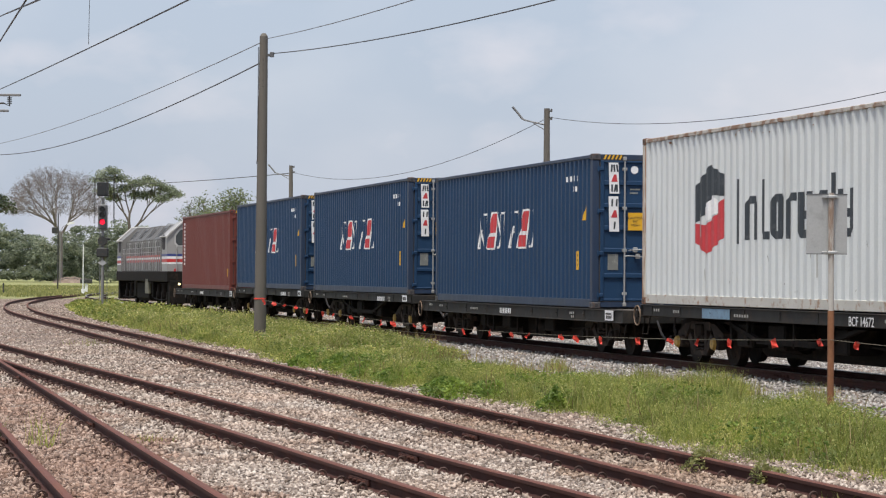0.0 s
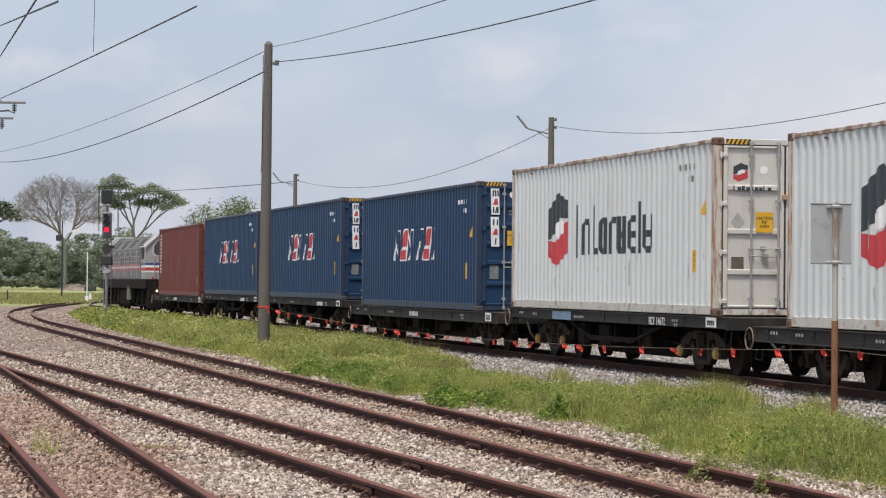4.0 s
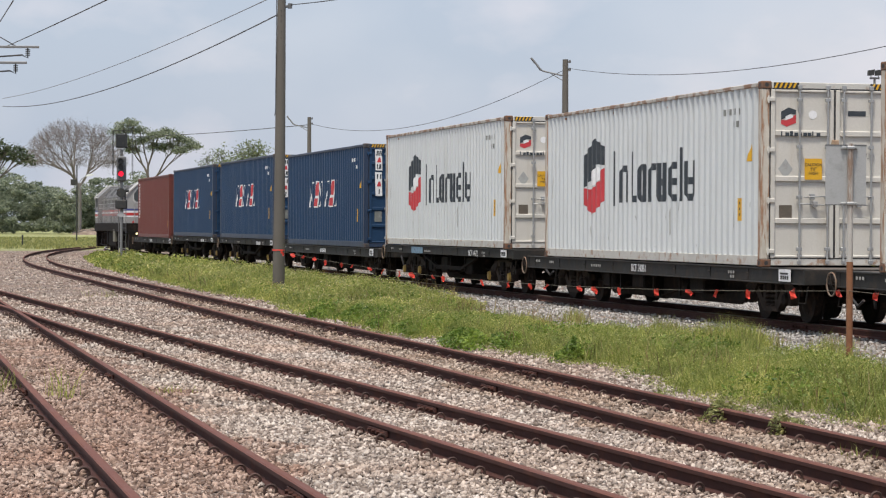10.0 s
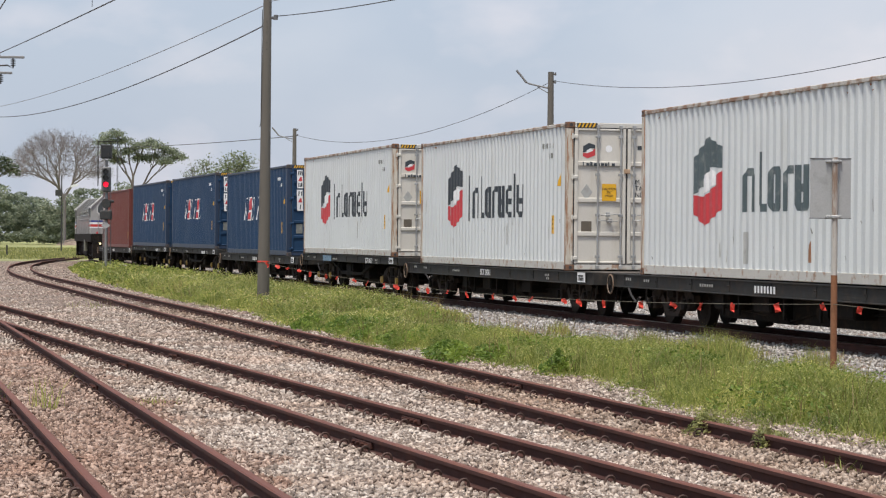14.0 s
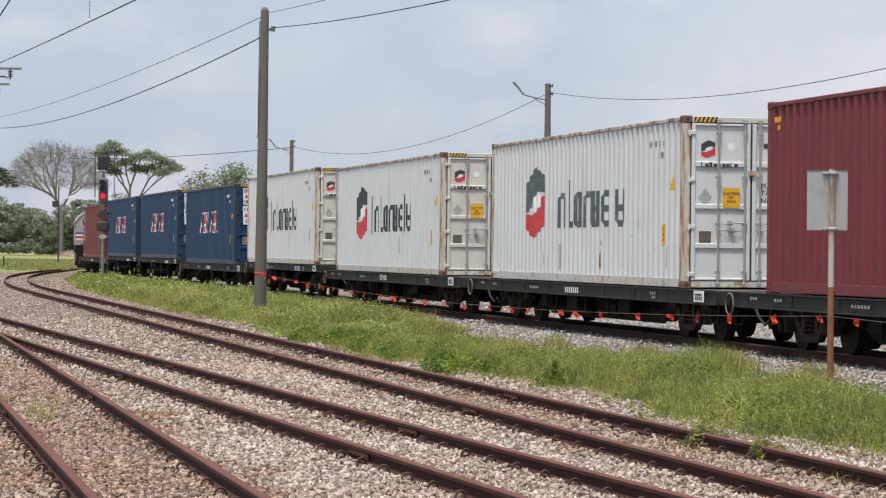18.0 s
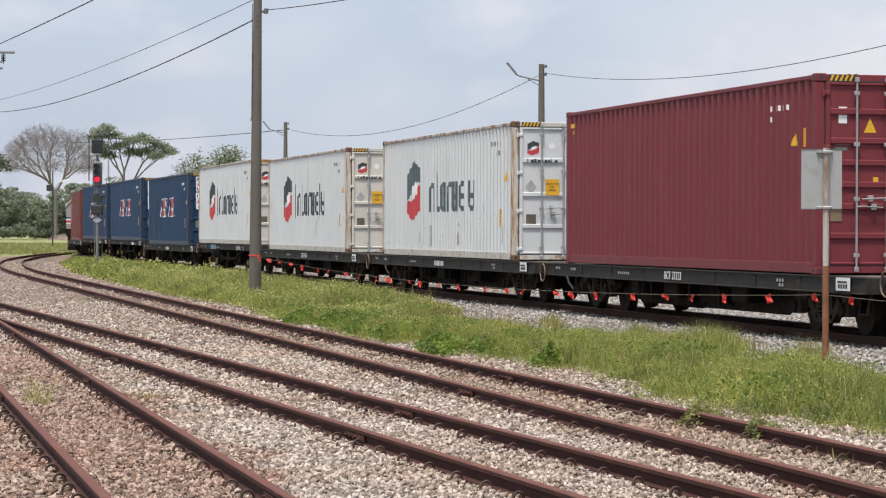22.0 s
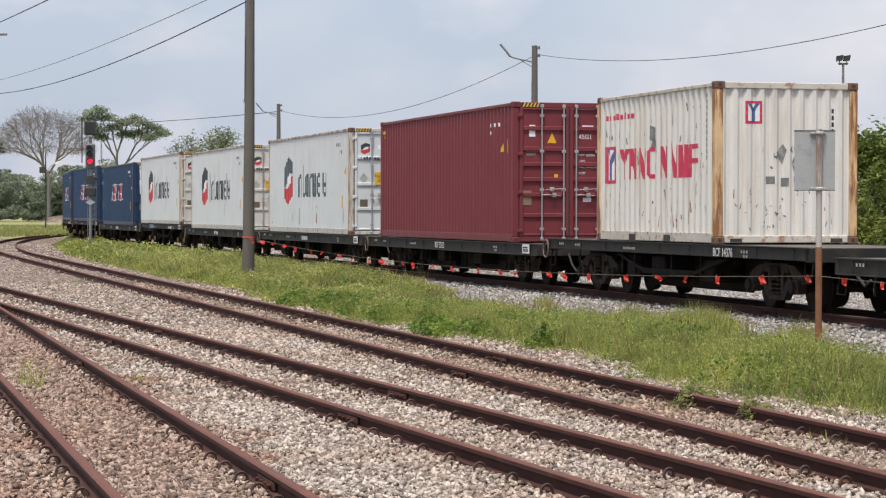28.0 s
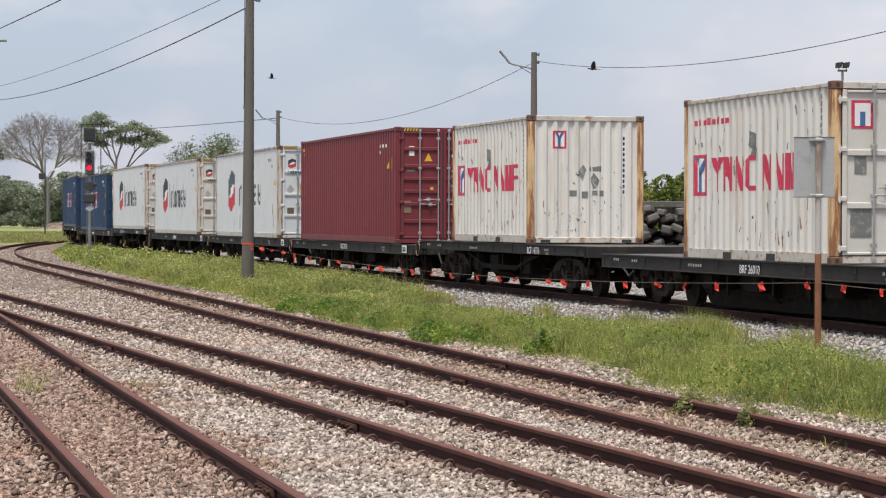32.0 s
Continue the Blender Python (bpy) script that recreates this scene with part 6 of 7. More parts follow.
def number_mark(wagon, text, deck, x, size=0.19):
    """Painted running number on the solebar, or plain bars where it cannot be read."""
    side = Matrix(((-1, 0, 0, 0), (0, 0, 1, 0), (0, 1, 0, 0), (0, 0, 0, 1)))
    if text:
        for one in single_letters(letters(text, size, LOGO_WHITE, "running_number")):
            shared("running_number", one, wagon, Matrix.Translation((x, 1.218, deck - 0.13)) @ side)
    else:
        for i in range(7):
            Shape().box(x + 0.45 - 0.13 * i, x + 0.38 - 0.13 * i, 1.2145, 1.2185, deck - 0.19, deck - 0.08).done("running_number", LOGO_WHITE, wagon)


# ---- locomotive ----
def gable(w, eaves, ridge, top):
    """Cross section of the body: upright sides and a roof that slopes up to a flat ridge."""
    return [(-w, 1.56), (w, 1.56), (w, eaves), (top, ridge), (-top, ridge), (-w, eaves)]


def locomotive():
    lo = thing("locomotive", "grey diesel locomotive with red, white and blue stripes", "locomotive")
    half = 9.5
    Shape().box(-half, half, -1.36, 1.36, 1.10, 1.56, 0.03).done("frame", BOGIE, lo)
    Shape().prism(gable(1.12, 2.98, 3.58, 0.60), lambda a, b, k: (-7.2 + 14.4 * k, a, b)).done("hood", LOCO_GREY, lo)
    for i in range(17):
        x = -6.9 + i * 0.83
        Shape().box(x, x + 0.68, 1.10, 1.135, 1.60, 2.92, 0.01).done("side_door", LOCO_MID if i % 3 else LOCO_WHITE, lo)
        # an upright black strip on each door
        Shape().box(x + 0.12, x + 0.30, 1.13, 1.142, 2.25, 2.85).done("dark_strip", SIGNAL_BLACK, lo)
        Shape().box(x + 0.71, x + 0.80, 1.10, 1.138, 1.60, 2.95).done("door_gap", LOCO_GREY, lo)
    for i in range(8):
        x = -6.6 + i * 1.72
        Shape().prism([(1.13, 3.00), (0.62, 3.61), (0.59, 3.58), (1.10, 2.97)], lambda a, b, k: (x + 0.12 * k, a, b)).done("roof_rib", LOCO_MID, lo)
        if i % 2:
            Shape().prism([(1.03, 3.11), (0.72, 3.48), (0.68, 3.45), (0.99, 3.08)], lambda a, b, k: (x + 0.3 + 0.9 * k, a, b)).done("roof_vent", SIGNAL_BLACK, lo)
    Shape().box(-5.6, -2.2, -0.45, 0.45, 3.56, 3.68, 0.04).done("roof_hatch", LOCO_WHITE, lo)
    Shape().box(-0.2, 3.6, -0.45, 0.45, 3.56, 3.66, 0.04).done("roof_hatch", LOCO_GREY, lo)
    Shape().cyl((-1.0, 0, 3.56), (-1.0, 0, 3.74), 0.22, n=14).done("exhaust", SIGNAL_BLACK, lo)
    body = gable(1.34, 3.04, 3.70, 0.62)
    for sx in (-1, 1):
        x0, x1 = sx * 7.2, sx * 9.3
        # the far cab takes a darker grey, its shade put into the colour
        cab = Shape().prism(body, lambda a, b, k: (x0 + (x1 - x0) * k, a, b)).done("cab", LOCO_WHITE if sx < 0 else LOCO_MID, lo)
        x = sx * 9.335
        for sy in (-1, 1):
            Shape().tube([(x, sy * 1.36, 2.96), (x, sy * 1.36, 3.04), (x, sy * 0.62, 3.72), (x, 0.0, 3.72)], 0.05, 6).done("roof_edge", LOCO_EDGE, cab, "bright white roof edge")
            Shape().tube([(x, sy * 1.36, 3.04), (x0, sy * 1.36, 3.04)], 0.04, 6).done("gutter", LOCO_EDGE, cab)
            pane = [(0.10, 2.66), (0.85, 2.66), (0.97, 2.78), (0.97, 3.06), (0.78, 3.32), (0.10, 3.38)]
            Shape().prism([(p[0] - 0.06 if p[0] < 0.5 else p[0] + 0.06, p[1] + (0.05 if p[1] > 3 else -0.05)) for p in pane], lambda a, b, k: (sx * (9.295 + 0.012 * k), sy * a, b)).done("window_surround", LOCO_EDGE, cab)
            Shape().prism(pane, lambda a, b, k: (sx * (9.30 + 0.018 * k), sy * a, b)).done("windscreen", CAB_GLASS, cab)
            Shape().prism([(7.75, 2.60), (7.9, 2.48), (8.55, 2.48), (8.7, 2.60), (8.7, 3.0), (8.55, 3.12), (7.9, 3.12), (7.75, 3.0)], lambda a, b, k: (sx * a, sy * (1.335 + 0.014 * k), b)).done("side_window", RUBBER, cab, "dark rounded side window")
            Shape().box(sx * 7.25, sx * 7.6, sy * 1.335, sy * 1.352, 1.5, 3.0, 0.02).done("cab_door", LOCO_GREY, cab)
            Shape().tube([(sx * 9.42, sy * 0.95, 1.45), (sx * 9.42, sy * 0.95, 2.6), (sx * 9.33, sy * 0.95, 2.66)], 0.02, 6).done("grab_rail", GALVANISED, cab)
            Shape().cyl((sx * 9.30, sy * 0.98, 1.60), (sx * 9.36, sy * 0.98, 1.60), 0.08, n=12).done("tail_lamp", LOCO_RED, cab)
        for z0, z1, m in ((2.20, 2.30, LOCO_BLUE), (2.09, 2.19, LOGO_WHITE), (1.95, 2.08, LOCO_RED), (1.87, 1.94, LOGO_WHITE)):
            Shape().box(sx * 7.21, sx * 9.306, -1.346, 1.346, z0, z1).done("stripe", m, cab)
        Shape().box(sx * 9.0, sx * 9.56, -1.25, 1.25, 0.20, 1.17, 0.03).done("pilot", BOGIE, lo)
        Shape().box(sx * 9.5, sx * 10.0, -0.12, 0.12, 0.72, 0.96, 0.03).done("coupler", BOGIE, lo)
        for y in (-0.6, 0.6):
            Shape().tube([(sx * 9.56, y, 1.0), (sx * 9.72, y, 0.7), (sx * 9.70, y, 0.45)], 0.03, 6).done("brake_hose", RUBBER, lo)
    for z0, z1, m in ((2.19, 2.28, LOCO_RED), (2.09, 2.18, LOGO_WHITE), (1.97, 2.08, LOCO_RED)):
        Shape().box(-7.18, 7.18, -1.148, 1.148, z0, z1).done("stripe", m, lo)
    Shape().cyl((-9.56, 0.85, 1.02), (-9.60, 0.85, 1.02), 0.055, n=12).done("marker_lamp", WARM_LIGHT, lo, "lit yellow marker lamp")
    for sy in (-1, 1):
        for i in range(22):
            x = -7.0 + i * 14.0 / 21
            Shape().cyl((x, sy * 1.32, 1.5), (x, sy * 1.32, 2.62), 0.017, n=6).done("rail_post", GALVANISED, lo)
        for z in (2.40, 2.62):
            Shape().tube([(-7.1, sy * 1.32, z), (7.1, sy * 1.32, z)], 0.015, 6).done("handrail", GALVANISED, lo)
    Shape().box(-2.3, 2.3, -1.2, 1.2, 0.22, 1.17, 0.14).done("fuel_tank", BOGIE, lo)
    Shape().box(-3.0, -2.0, 1.2, 1.36, 0.55, 1.25, 0.03).done("equipment_box", surface("olive_box", (0.16, 0.16, 0.12), 0.6, amount=0.35, scale=4), lo)
    for x0, x1 in ((-3.6, -3.1), (2.6, 3.5)):
        Shape().box(x0, x1, -1.2, 1.2, 0.40, 1.17, 0.05).done("under_box", BOGIE, lo)
    for x in (-5.9, 5.9):
        for sy in (-1, 1):
            at = lambda a, c, k: (x + a, sy * (0.90 + 0.12 * k), c)
            Shape().prism([(-2.4, 0.52), (2.4, 0.52), (2.4, 0.82), (1.2, 1.05), (-1.2, 1.05), (-2.4, 0.82)], at).done("bogie_frame", BOGIE, lo)
            for k in (-1.75, 0, 1.75):
                Shape().box(x + k - 0.17, x + k + 0.17, sy * 0.92, sy * 1.12, 0.30, 0.66, 0.03).done("axle_box", WHEEL_STEEL, lo)
            for k in (-0.9, 0.9):
                Shape().cyl((x + k, sy * 1.08, 0.45), (x + k, sy * 1.08, 1.0), 0.10, n=10).done("damper", WHEEL_STEEL, lo)
            Shape().tube([(x - 2.3, sy * 1.14, 0.36), (x, sy * 1.14, 0.30), (x + 2.3, sy * 1.14, 0.36)], 0.03, 6).done("sand_pipe", BOGIE, lo)
        for k in (-1.75, 0, 1.75):
            s = Shape()
            for sy in (-1, 1):
                s.cyl((x + k, sy * 0.47, 0.48), (x + k, sy * 0.60, 0.48), 0.48, n=24)
            s.cyl((x + k, -0.6, 0.48), (x + k, 0.6, 0.48), 0.08, n=10)
            s.done("wheel", WHEEL_STEEL, lo)
    return lo


# ---- poles, lamps, signal, sign, flags, cables ----
def utility_pole():
    p = thing("utility_pole", "weathered grey concrete utility pole standing in the verge", "pole", m=pose(-3.94, 58.0, -0.1))
    Shape().cyl((0, 0, -0.1), (0.05, 0, 7.36), 0.150, 0.098, 18).done("shaft", CONCRETE, p, "", True)
    Shape().cyl((0.05, 0, 7.36), (0.05, 0, 7.43), 0.098, 0.05, 18).done("cap", CONCRETE, p, "", True)
    # bolt holes are not drilled: black studs paint the shade in them
    for z in (6.15, 6.3, 6.55, 6.68, 6.8):
        Shape().cyl((0.045, -0.115, z), (0.045, -0.06, z), 0.012, n=8).done("bolt_hole_shade", SIGNAL_BLACK, p)
    ins = Shape().box(0.09, 0.22, -0.04, 0.04, 6.88, 6.94, 0.01)
    for k in range(3):
        ins.cyl((0.23 + 0.02 * k, 0, 6.86), (0.24 + 0.02 * k, 0, 6.98), 0.04 - 0.006 * k, n=10)
    ins.done("insulator", SIGNAL_GREY, p)
    Shape().tube([(-0.07, -0.03, 7.1), (-0.078, -0.05, 5.6), (-0.085, -0.05, 4.4), (-0.11, -0.04, 4.3)], 0.010, 5).done("earth_wire", CABLE, p)
    return p


def lamp_pole(x, y, h, arm, seed):
    p = thing("street_lamp", "concrete lamp pole with a bent arm and slim lamp", "street lamp", "lamp poles behind the line", pose(x, y, -0.15))
    Shape().cyl((0, 0, 0), (0, 0, h), 0.19, 0.125, 14).done("shaft", CONCRETE, p, "", True)
    a = Shape().tube([(-0.08, 0, h - 0.72), (-0.55, 0, h - 0.62), (-0.98, 0, h - 0.52), (-1.12, 0, h - 0.44)], 0.035, 8)
    a.tube([(-0.08, 0, h - 0.95), (-0.6, 0, h - 0.66)], 0.02, 6)
    a.done("arm", GREY_STEEL, p)
    Shape().tube([(-1.08, 0, h - 0.48), (-1.28, 0, h - 0.22), (-1.52, 0, h + 0.06)], 0.05, 8).done("lamp_head", GREY_STEEL, p, "slim upturned lamp head")
    for z in (h - 0.1, h - 0.45):
        b = Shape().box(0.06, 0.2, -0.03, 0.03, z - 0.05, z + 0.03, 0.01)
        b.cyl((0.2, 0, z - 0.06), (0.2, 0, z + 0.08), 0.04, n=8)
        b.done("insulator", SIGNAL_GREY, p)


def flood_mast():
    p = thing("floodlight_mast", "slim grey mast with two floodlights", "floodlight", m=pose(17.75, 100, -0.15))
    Shape().cyl((0, 0, 0), (0, 0, 7.9), 0.085, 0.05, 12).done("shaft", GREY_STEEL, p, "", True)
    Shape().box(-0.2, 0.2, -0.04, 0.04, 7.86, 7.94, 0.01).done("cross_arm", GREY_STEEL, p)
    for sx in (-1, 1):
        Shape().prism([(-0.13, 8.0), (0.10, 8.03), (0.14, 8.26), (-0.12, 8.22)], lambda a, b, k: (sx * 0.15 + a, -0.16 + 0.3 * k, b)).done("floodlight", SIGNAL_BLACK, p, "black floodlight head")
        Shape().cyl((sx * 0.15, 0, 7.9), (sx * 0.15, 0, 8.06), 0.02, n=6).done("bracket", GREY_STEEL, p)


def railway_signal():
    p = thing("railway_signal", "colour light signal showing red, on a grey post", "signal", m=pose(-13.95, 105.0, -0.17))
    Shape().cyl((0, 0, 0), (0, 0, 5.0), 0.068, n=14).done("post", GREY_STEEL, p, "", True)
    Shape().box(-0.2, 0.2, -0.2, 0.2, 0, 0.14, 0.02).done("base", CONCRETE, p)
    d = Shape().box(-0.24, 0.24, -0.20, 0.10, 5.06, 5.66, 0.02).done("indicator_box", SIGNAL_BLACK, p)
    Shape().box(-0.19, 0.19, -0.215, -0.19, 5.10, 5.62, 0.01).done("screen", LENS_DARK, d)
    h = Shape()
    h.box(-0.20, 0.20, -0.16, 0.08, 3.62, 4.70, 0.05)
    h = h.done("signal_head", SIGNAL_GREY, p)
    for k, z in enumerate((4.48, 4.22, 3.94)):
        hood = Shape()
        ring = [(0.135 * math.cos(a), 0.135 * math.sin(a)) for a in np.linspace(-0.35, math.pi + 0.35, 13)]
        for (a, b), (c, e) in zip(ring, ring[1:]):
            hood.add([(a, -0.16, z + b), (c, -0.16, z + e), (c, -0.36, z + e + 0.005), (a, -0.36, z + b + 0.005)], [(0, 1, 2, 3)])
        hood.done("hood", SIGNAL_BLACK, h)
        Shape().cyl((0, -0.155, z), (0, -0.175, z), 0.112, n=18).done("lens", RED_LIGHT if k == 2 else LENS_DARK, h, "lit red lens" if k == 2 else "")
    r = Shape().cyl((0, -0.16, 3.12), (0, 0.06, 3.12), 0.20, n=18).done("shunt_signal", SIGNAL_BLACK, p, "", True)
    Shape().cyl((0.17, -0.1, 3.22), (0.33, -0.06, 3.20), 0.06, n=10).done("side_lamp", SIGNAL_BLACK, r)
    Shape().box(-0.25, 0.25, -0.18, 0.10, 2.42, 2.82, 0.04).done("route_box", SIGNAL_BLACK, p)
    Shape().prism([(-0.20, 2.17), (0, 2.04), (0.20, 2.17), (0, 2.32)], lambda a, b, k: (a, -0.09 + 0.02 * k, b)).done("diamond_plate", PLATE_GREY, p, "pale grey diamond plate")
    cage = Shape()
    for x in (-0.42, 0.42):
        cage.tube([(x, 0.25, 3.9), (x, 0.25, 5.82)], 0.012, 6)
        cage.tube([(x, 0.55, 3.9), (x, 0.55, 5.82)], 0.012, 6)
        for z in (3.9, 4.6, 5.3, 5.82):
            cage.tube([(x, 0.25, z), (x, 0.55, z)], 0.014, 5)
    cage.tube([(-0.42, 0.25, 5.82), (0.42, 0.25, 5.82)], 0.018, 6)
    cage.done("guard_cage", SIGNAL_BLACK, p)
    lad = Shape()
    for x in (-0.16, 0.16):
        lad.tube([(x, 0.30, 0.1), (x, 0.24, 4.6)], 0.016, 6)
    for i in range(14):
        lad.tube([(-0.16, 0.30, 0.4 + 0.3 * i), (0.16, 0.30, 0.4 + 0.3 * i)], 0.01, 5)
    lad.done("ladder", GREY_STEEL, p)
    coil = thing("cable_coil", "small pale cable coil lying in the grass", "cable coil", m=pose(-13.05, 104.0, -0.02, 24, 8, 0))
    Shape().tube([((0.20 + 0.012 * a) * math.cos(a), (0.16 + 0.01 * a) * math.sin(a), 0.012 * a + 0.04 * math.sin(2.3 * a)) for a in np.linspace(0, 18.8, 60)], 0.035, 6).done("loop", PLATE_GREY, coil)
    stand = thing("lineside_box", "dark low box on a short white post", "lineside box", m=pose(-27.9, 200, -0.17))
    Shape().cyl((0, 0, 0), (0, 0, 0.85), 0.13, n=10).done("post", LOGO_WHITE, stand, "white painted post")
    Shape().box(-0.48, 0.48, -0.22, 0.22, 0.85, 1.22, 0.04).done("box", SIGNAL_BLACK, stand)


def sign_board():
    p = thing("sign_post", "grey back of a sign plate on a half-rusted post", "sign", m=pose(4.78, 28.5, -0.12))
    Shape().cyl((0, 0, 0), (0, 0, 1.30), 0.039, n=14).done("lower_post", RUST_POST, p, "orange rusted lower post", True)
    Shape().cyl((0, 0, 1.30), (0, 0, 2.69), 0.036, n=14).done("upper_post", WORN_POST, p, "worn whitish upper post with brown stains", True)
    Shape().box(-0.285, 0.195, 0.045, 0.050, 1.97, 2.675, 0.002).done("plate", PLATE_GREY, p, "plain grey metal plate back")
    for z0, z1 in ((2.668, 2.680), (1.965, 1.975)):
        Shape().box(-0.288, 0.198, 0.040, 0.056, z0, z1).done("rim", SIGNAL_GREY, p)
    for z in (2.64, 1.985):
        c = Shape().box(-0.105, 0.085, 0.020, 0.046, z - 0.016, z + 0.016, 0.005)
        c.box(-0.05, 0.05, -0.050, 0.020, z - 0.02, z + 0.02, 0.01)
        for x in (-0.09, 0.07):
            c.cyl((x, 0.024, z), (x, -0.002, z), 0.012, n=6)
        c.done("clamp", GALVANISED, p)


def sag_line(a, b, sag, n=18):
    a, b = Vector(a), Vector(b)
    return [a.lerp(b, i / n) - Vector((0, 0, sag * 4 * (i / n) * (1 - i / n))) for i in range(n + 1)]


def flag_line():
    """A cord with orange-red flags from the pole past the sign post."""
    spots = [(-3.98, 57.85, 0.98), (4.77, 28.45, 0.84), (8.2, 18.5, 0.75)]
    line = thing("flag_line", "thin cord with small orange-red flags strung along the verge", "flag line")
    rng = random.Random(5)
    for a, b, sag in ((spots[0], spots[1], 0.27), (spots[1], spots[2], 0.05)):
        Shape().tube(sag_line(a, b, sag, 22), 0.0042, 5).done("cord", CORD, line)
        d = (Vector(b) - Vector(a)).length
        n = int(d / 1.12)
        for i in range(n):
            t = (i + 0.5 + rng.uniform(-0.25, 0.25)) / n
            p = Vector(a).lerp(Vector(b), t) - Vector((0, 0, sag * 4 * t * (1 - t)))
            w, h, k = rng.uniform(0.03, 0.085), rng.uniform(0.06, 0.11), rng.uniform(-0.04, 0.04)
            f = Shape()
            f.add([(-w / 2, 0, 0.01), (w / 2, 0, 0.01), (w / 2 + k, 0.02, -h * 0.55), (w / 3 + k, -0.015, -h), (-w / 2 + k * 1.4, 0.02, -h * 0.9), (-w / 2 - 0.01, -0.012, -h * 0.4)],
                  [(0, 1, 2, 5), (5, 2, 3, 4)])
            me = f.mesh("flag", ORANGE_FLAG)
            ob = shared("flag", me, line, Matrix.Translation(p) @ pose(0, 0, 0, rng.uniform(-25, 25), rng.uniform(-35, 35), rng.uniform(-40, 40)))
            m_ = ob.modifiers.new("thickness", "SOLIDIFY")
            m_.thickness = 0.002
    wrap = Shape().cyl((-3.94, 58.0, 0.965), (-3.94, 58.0, 1.0), 0.150, n=16)
    wrap.done("wrapped_cord", ORANGE_FLAG, line)


def cable(name, a, b, sag, r, material, label):
    tagged(Shape().tube(sag_line(a, b, sag, 26), r, 5).done(name, material), label, "cable", "overhead cables")


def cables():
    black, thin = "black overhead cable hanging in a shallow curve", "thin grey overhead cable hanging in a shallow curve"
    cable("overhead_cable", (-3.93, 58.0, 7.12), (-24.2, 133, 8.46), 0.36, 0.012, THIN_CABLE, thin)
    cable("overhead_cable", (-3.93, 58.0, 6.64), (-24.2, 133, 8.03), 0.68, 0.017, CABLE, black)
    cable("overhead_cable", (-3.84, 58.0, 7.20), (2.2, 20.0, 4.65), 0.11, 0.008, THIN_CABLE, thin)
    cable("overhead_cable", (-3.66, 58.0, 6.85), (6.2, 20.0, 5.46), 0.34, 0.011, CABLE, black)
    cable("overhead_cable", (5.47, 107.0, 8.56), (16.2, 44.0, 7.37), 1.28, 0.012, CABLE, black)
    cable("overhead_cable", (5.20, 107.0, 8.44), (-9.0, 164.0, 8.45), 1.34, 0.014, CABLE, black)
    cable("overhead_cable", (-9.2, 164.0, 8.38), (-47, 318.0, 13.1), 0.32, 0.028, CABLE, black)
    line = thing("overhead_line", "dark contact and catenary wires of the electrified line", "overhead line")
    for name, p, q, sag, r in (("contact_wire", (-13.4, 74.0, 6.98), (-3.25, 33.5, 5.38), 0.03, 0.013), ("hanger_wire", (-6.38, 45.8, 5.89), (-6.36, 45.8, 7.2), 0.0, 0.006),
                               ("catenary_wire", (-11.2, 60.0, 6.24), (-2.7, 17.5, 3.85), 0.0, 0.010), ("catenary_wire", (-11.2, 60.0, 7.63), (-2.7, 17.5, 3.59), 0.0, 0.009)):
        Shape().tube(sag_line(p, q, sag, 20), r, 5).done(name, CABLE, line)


def mast_brackets():
    """Ends of the brackets of an electrification mast that stands outside the view."""
    m = thing("catenary_mast", "steel electrification mast with two insulated brackets", "mast", m=pose(-13.2, 60.0, -0.17))
    Shape().box(-0.12, 0.12, -0.12, 0.12, 0, 8.4, 0.01).done("mast", GREY_STEEL, m)
    for z, reach in ((6.13, 3.18), (5.74, 2.88)):
        Shape().box(0.1, reach, -0.03, 0.03, z - 0.03, z + 0.03, 0.01).done("bracket", GREY_STEEL, m)
        ins = Shape()
        for k in range(4):
            ins.cyl((reach - 0.28, 0, z - 0.06 - 0.045 * k), (reach - 0.28, 0, z - 0.08 - 0.045 * k), 0.06, n=10)
        ins.tube([(reach - 0.28, 0, z), (reach - 0.28, 0, z - 0.27), (reach - 0.42, 0, z - 0.20), (reach - 1.2, 0, z - 0.26)], 0.02, 6)
        ins.done("insulator", SIGNAL_BLACK, m)
    Shape().tube([(2.6, 0, 6.15), (1.9, 0, 6.55), (0.1, 0, 7.4)], 0.014, 6).done("stay", CABLE, m)
    # a second, further mast tip
    f = thing("catenary_mast", "steel electrification mast far along the line", "mast", m=pose(-44.5, 205.0, -0.17))
    Shape().box(-0.14, 0.14, -0.14, 0.14, 0, 8.8, 0.01).done("mast", GREY_STEEL, f)
    Shape().tube([(0.1, 0, 7.6), (3.2, 0, 7.65), (6.3, 0, 8.1)], 0.05, 6).done("bracket", GREY_STEEL, f)


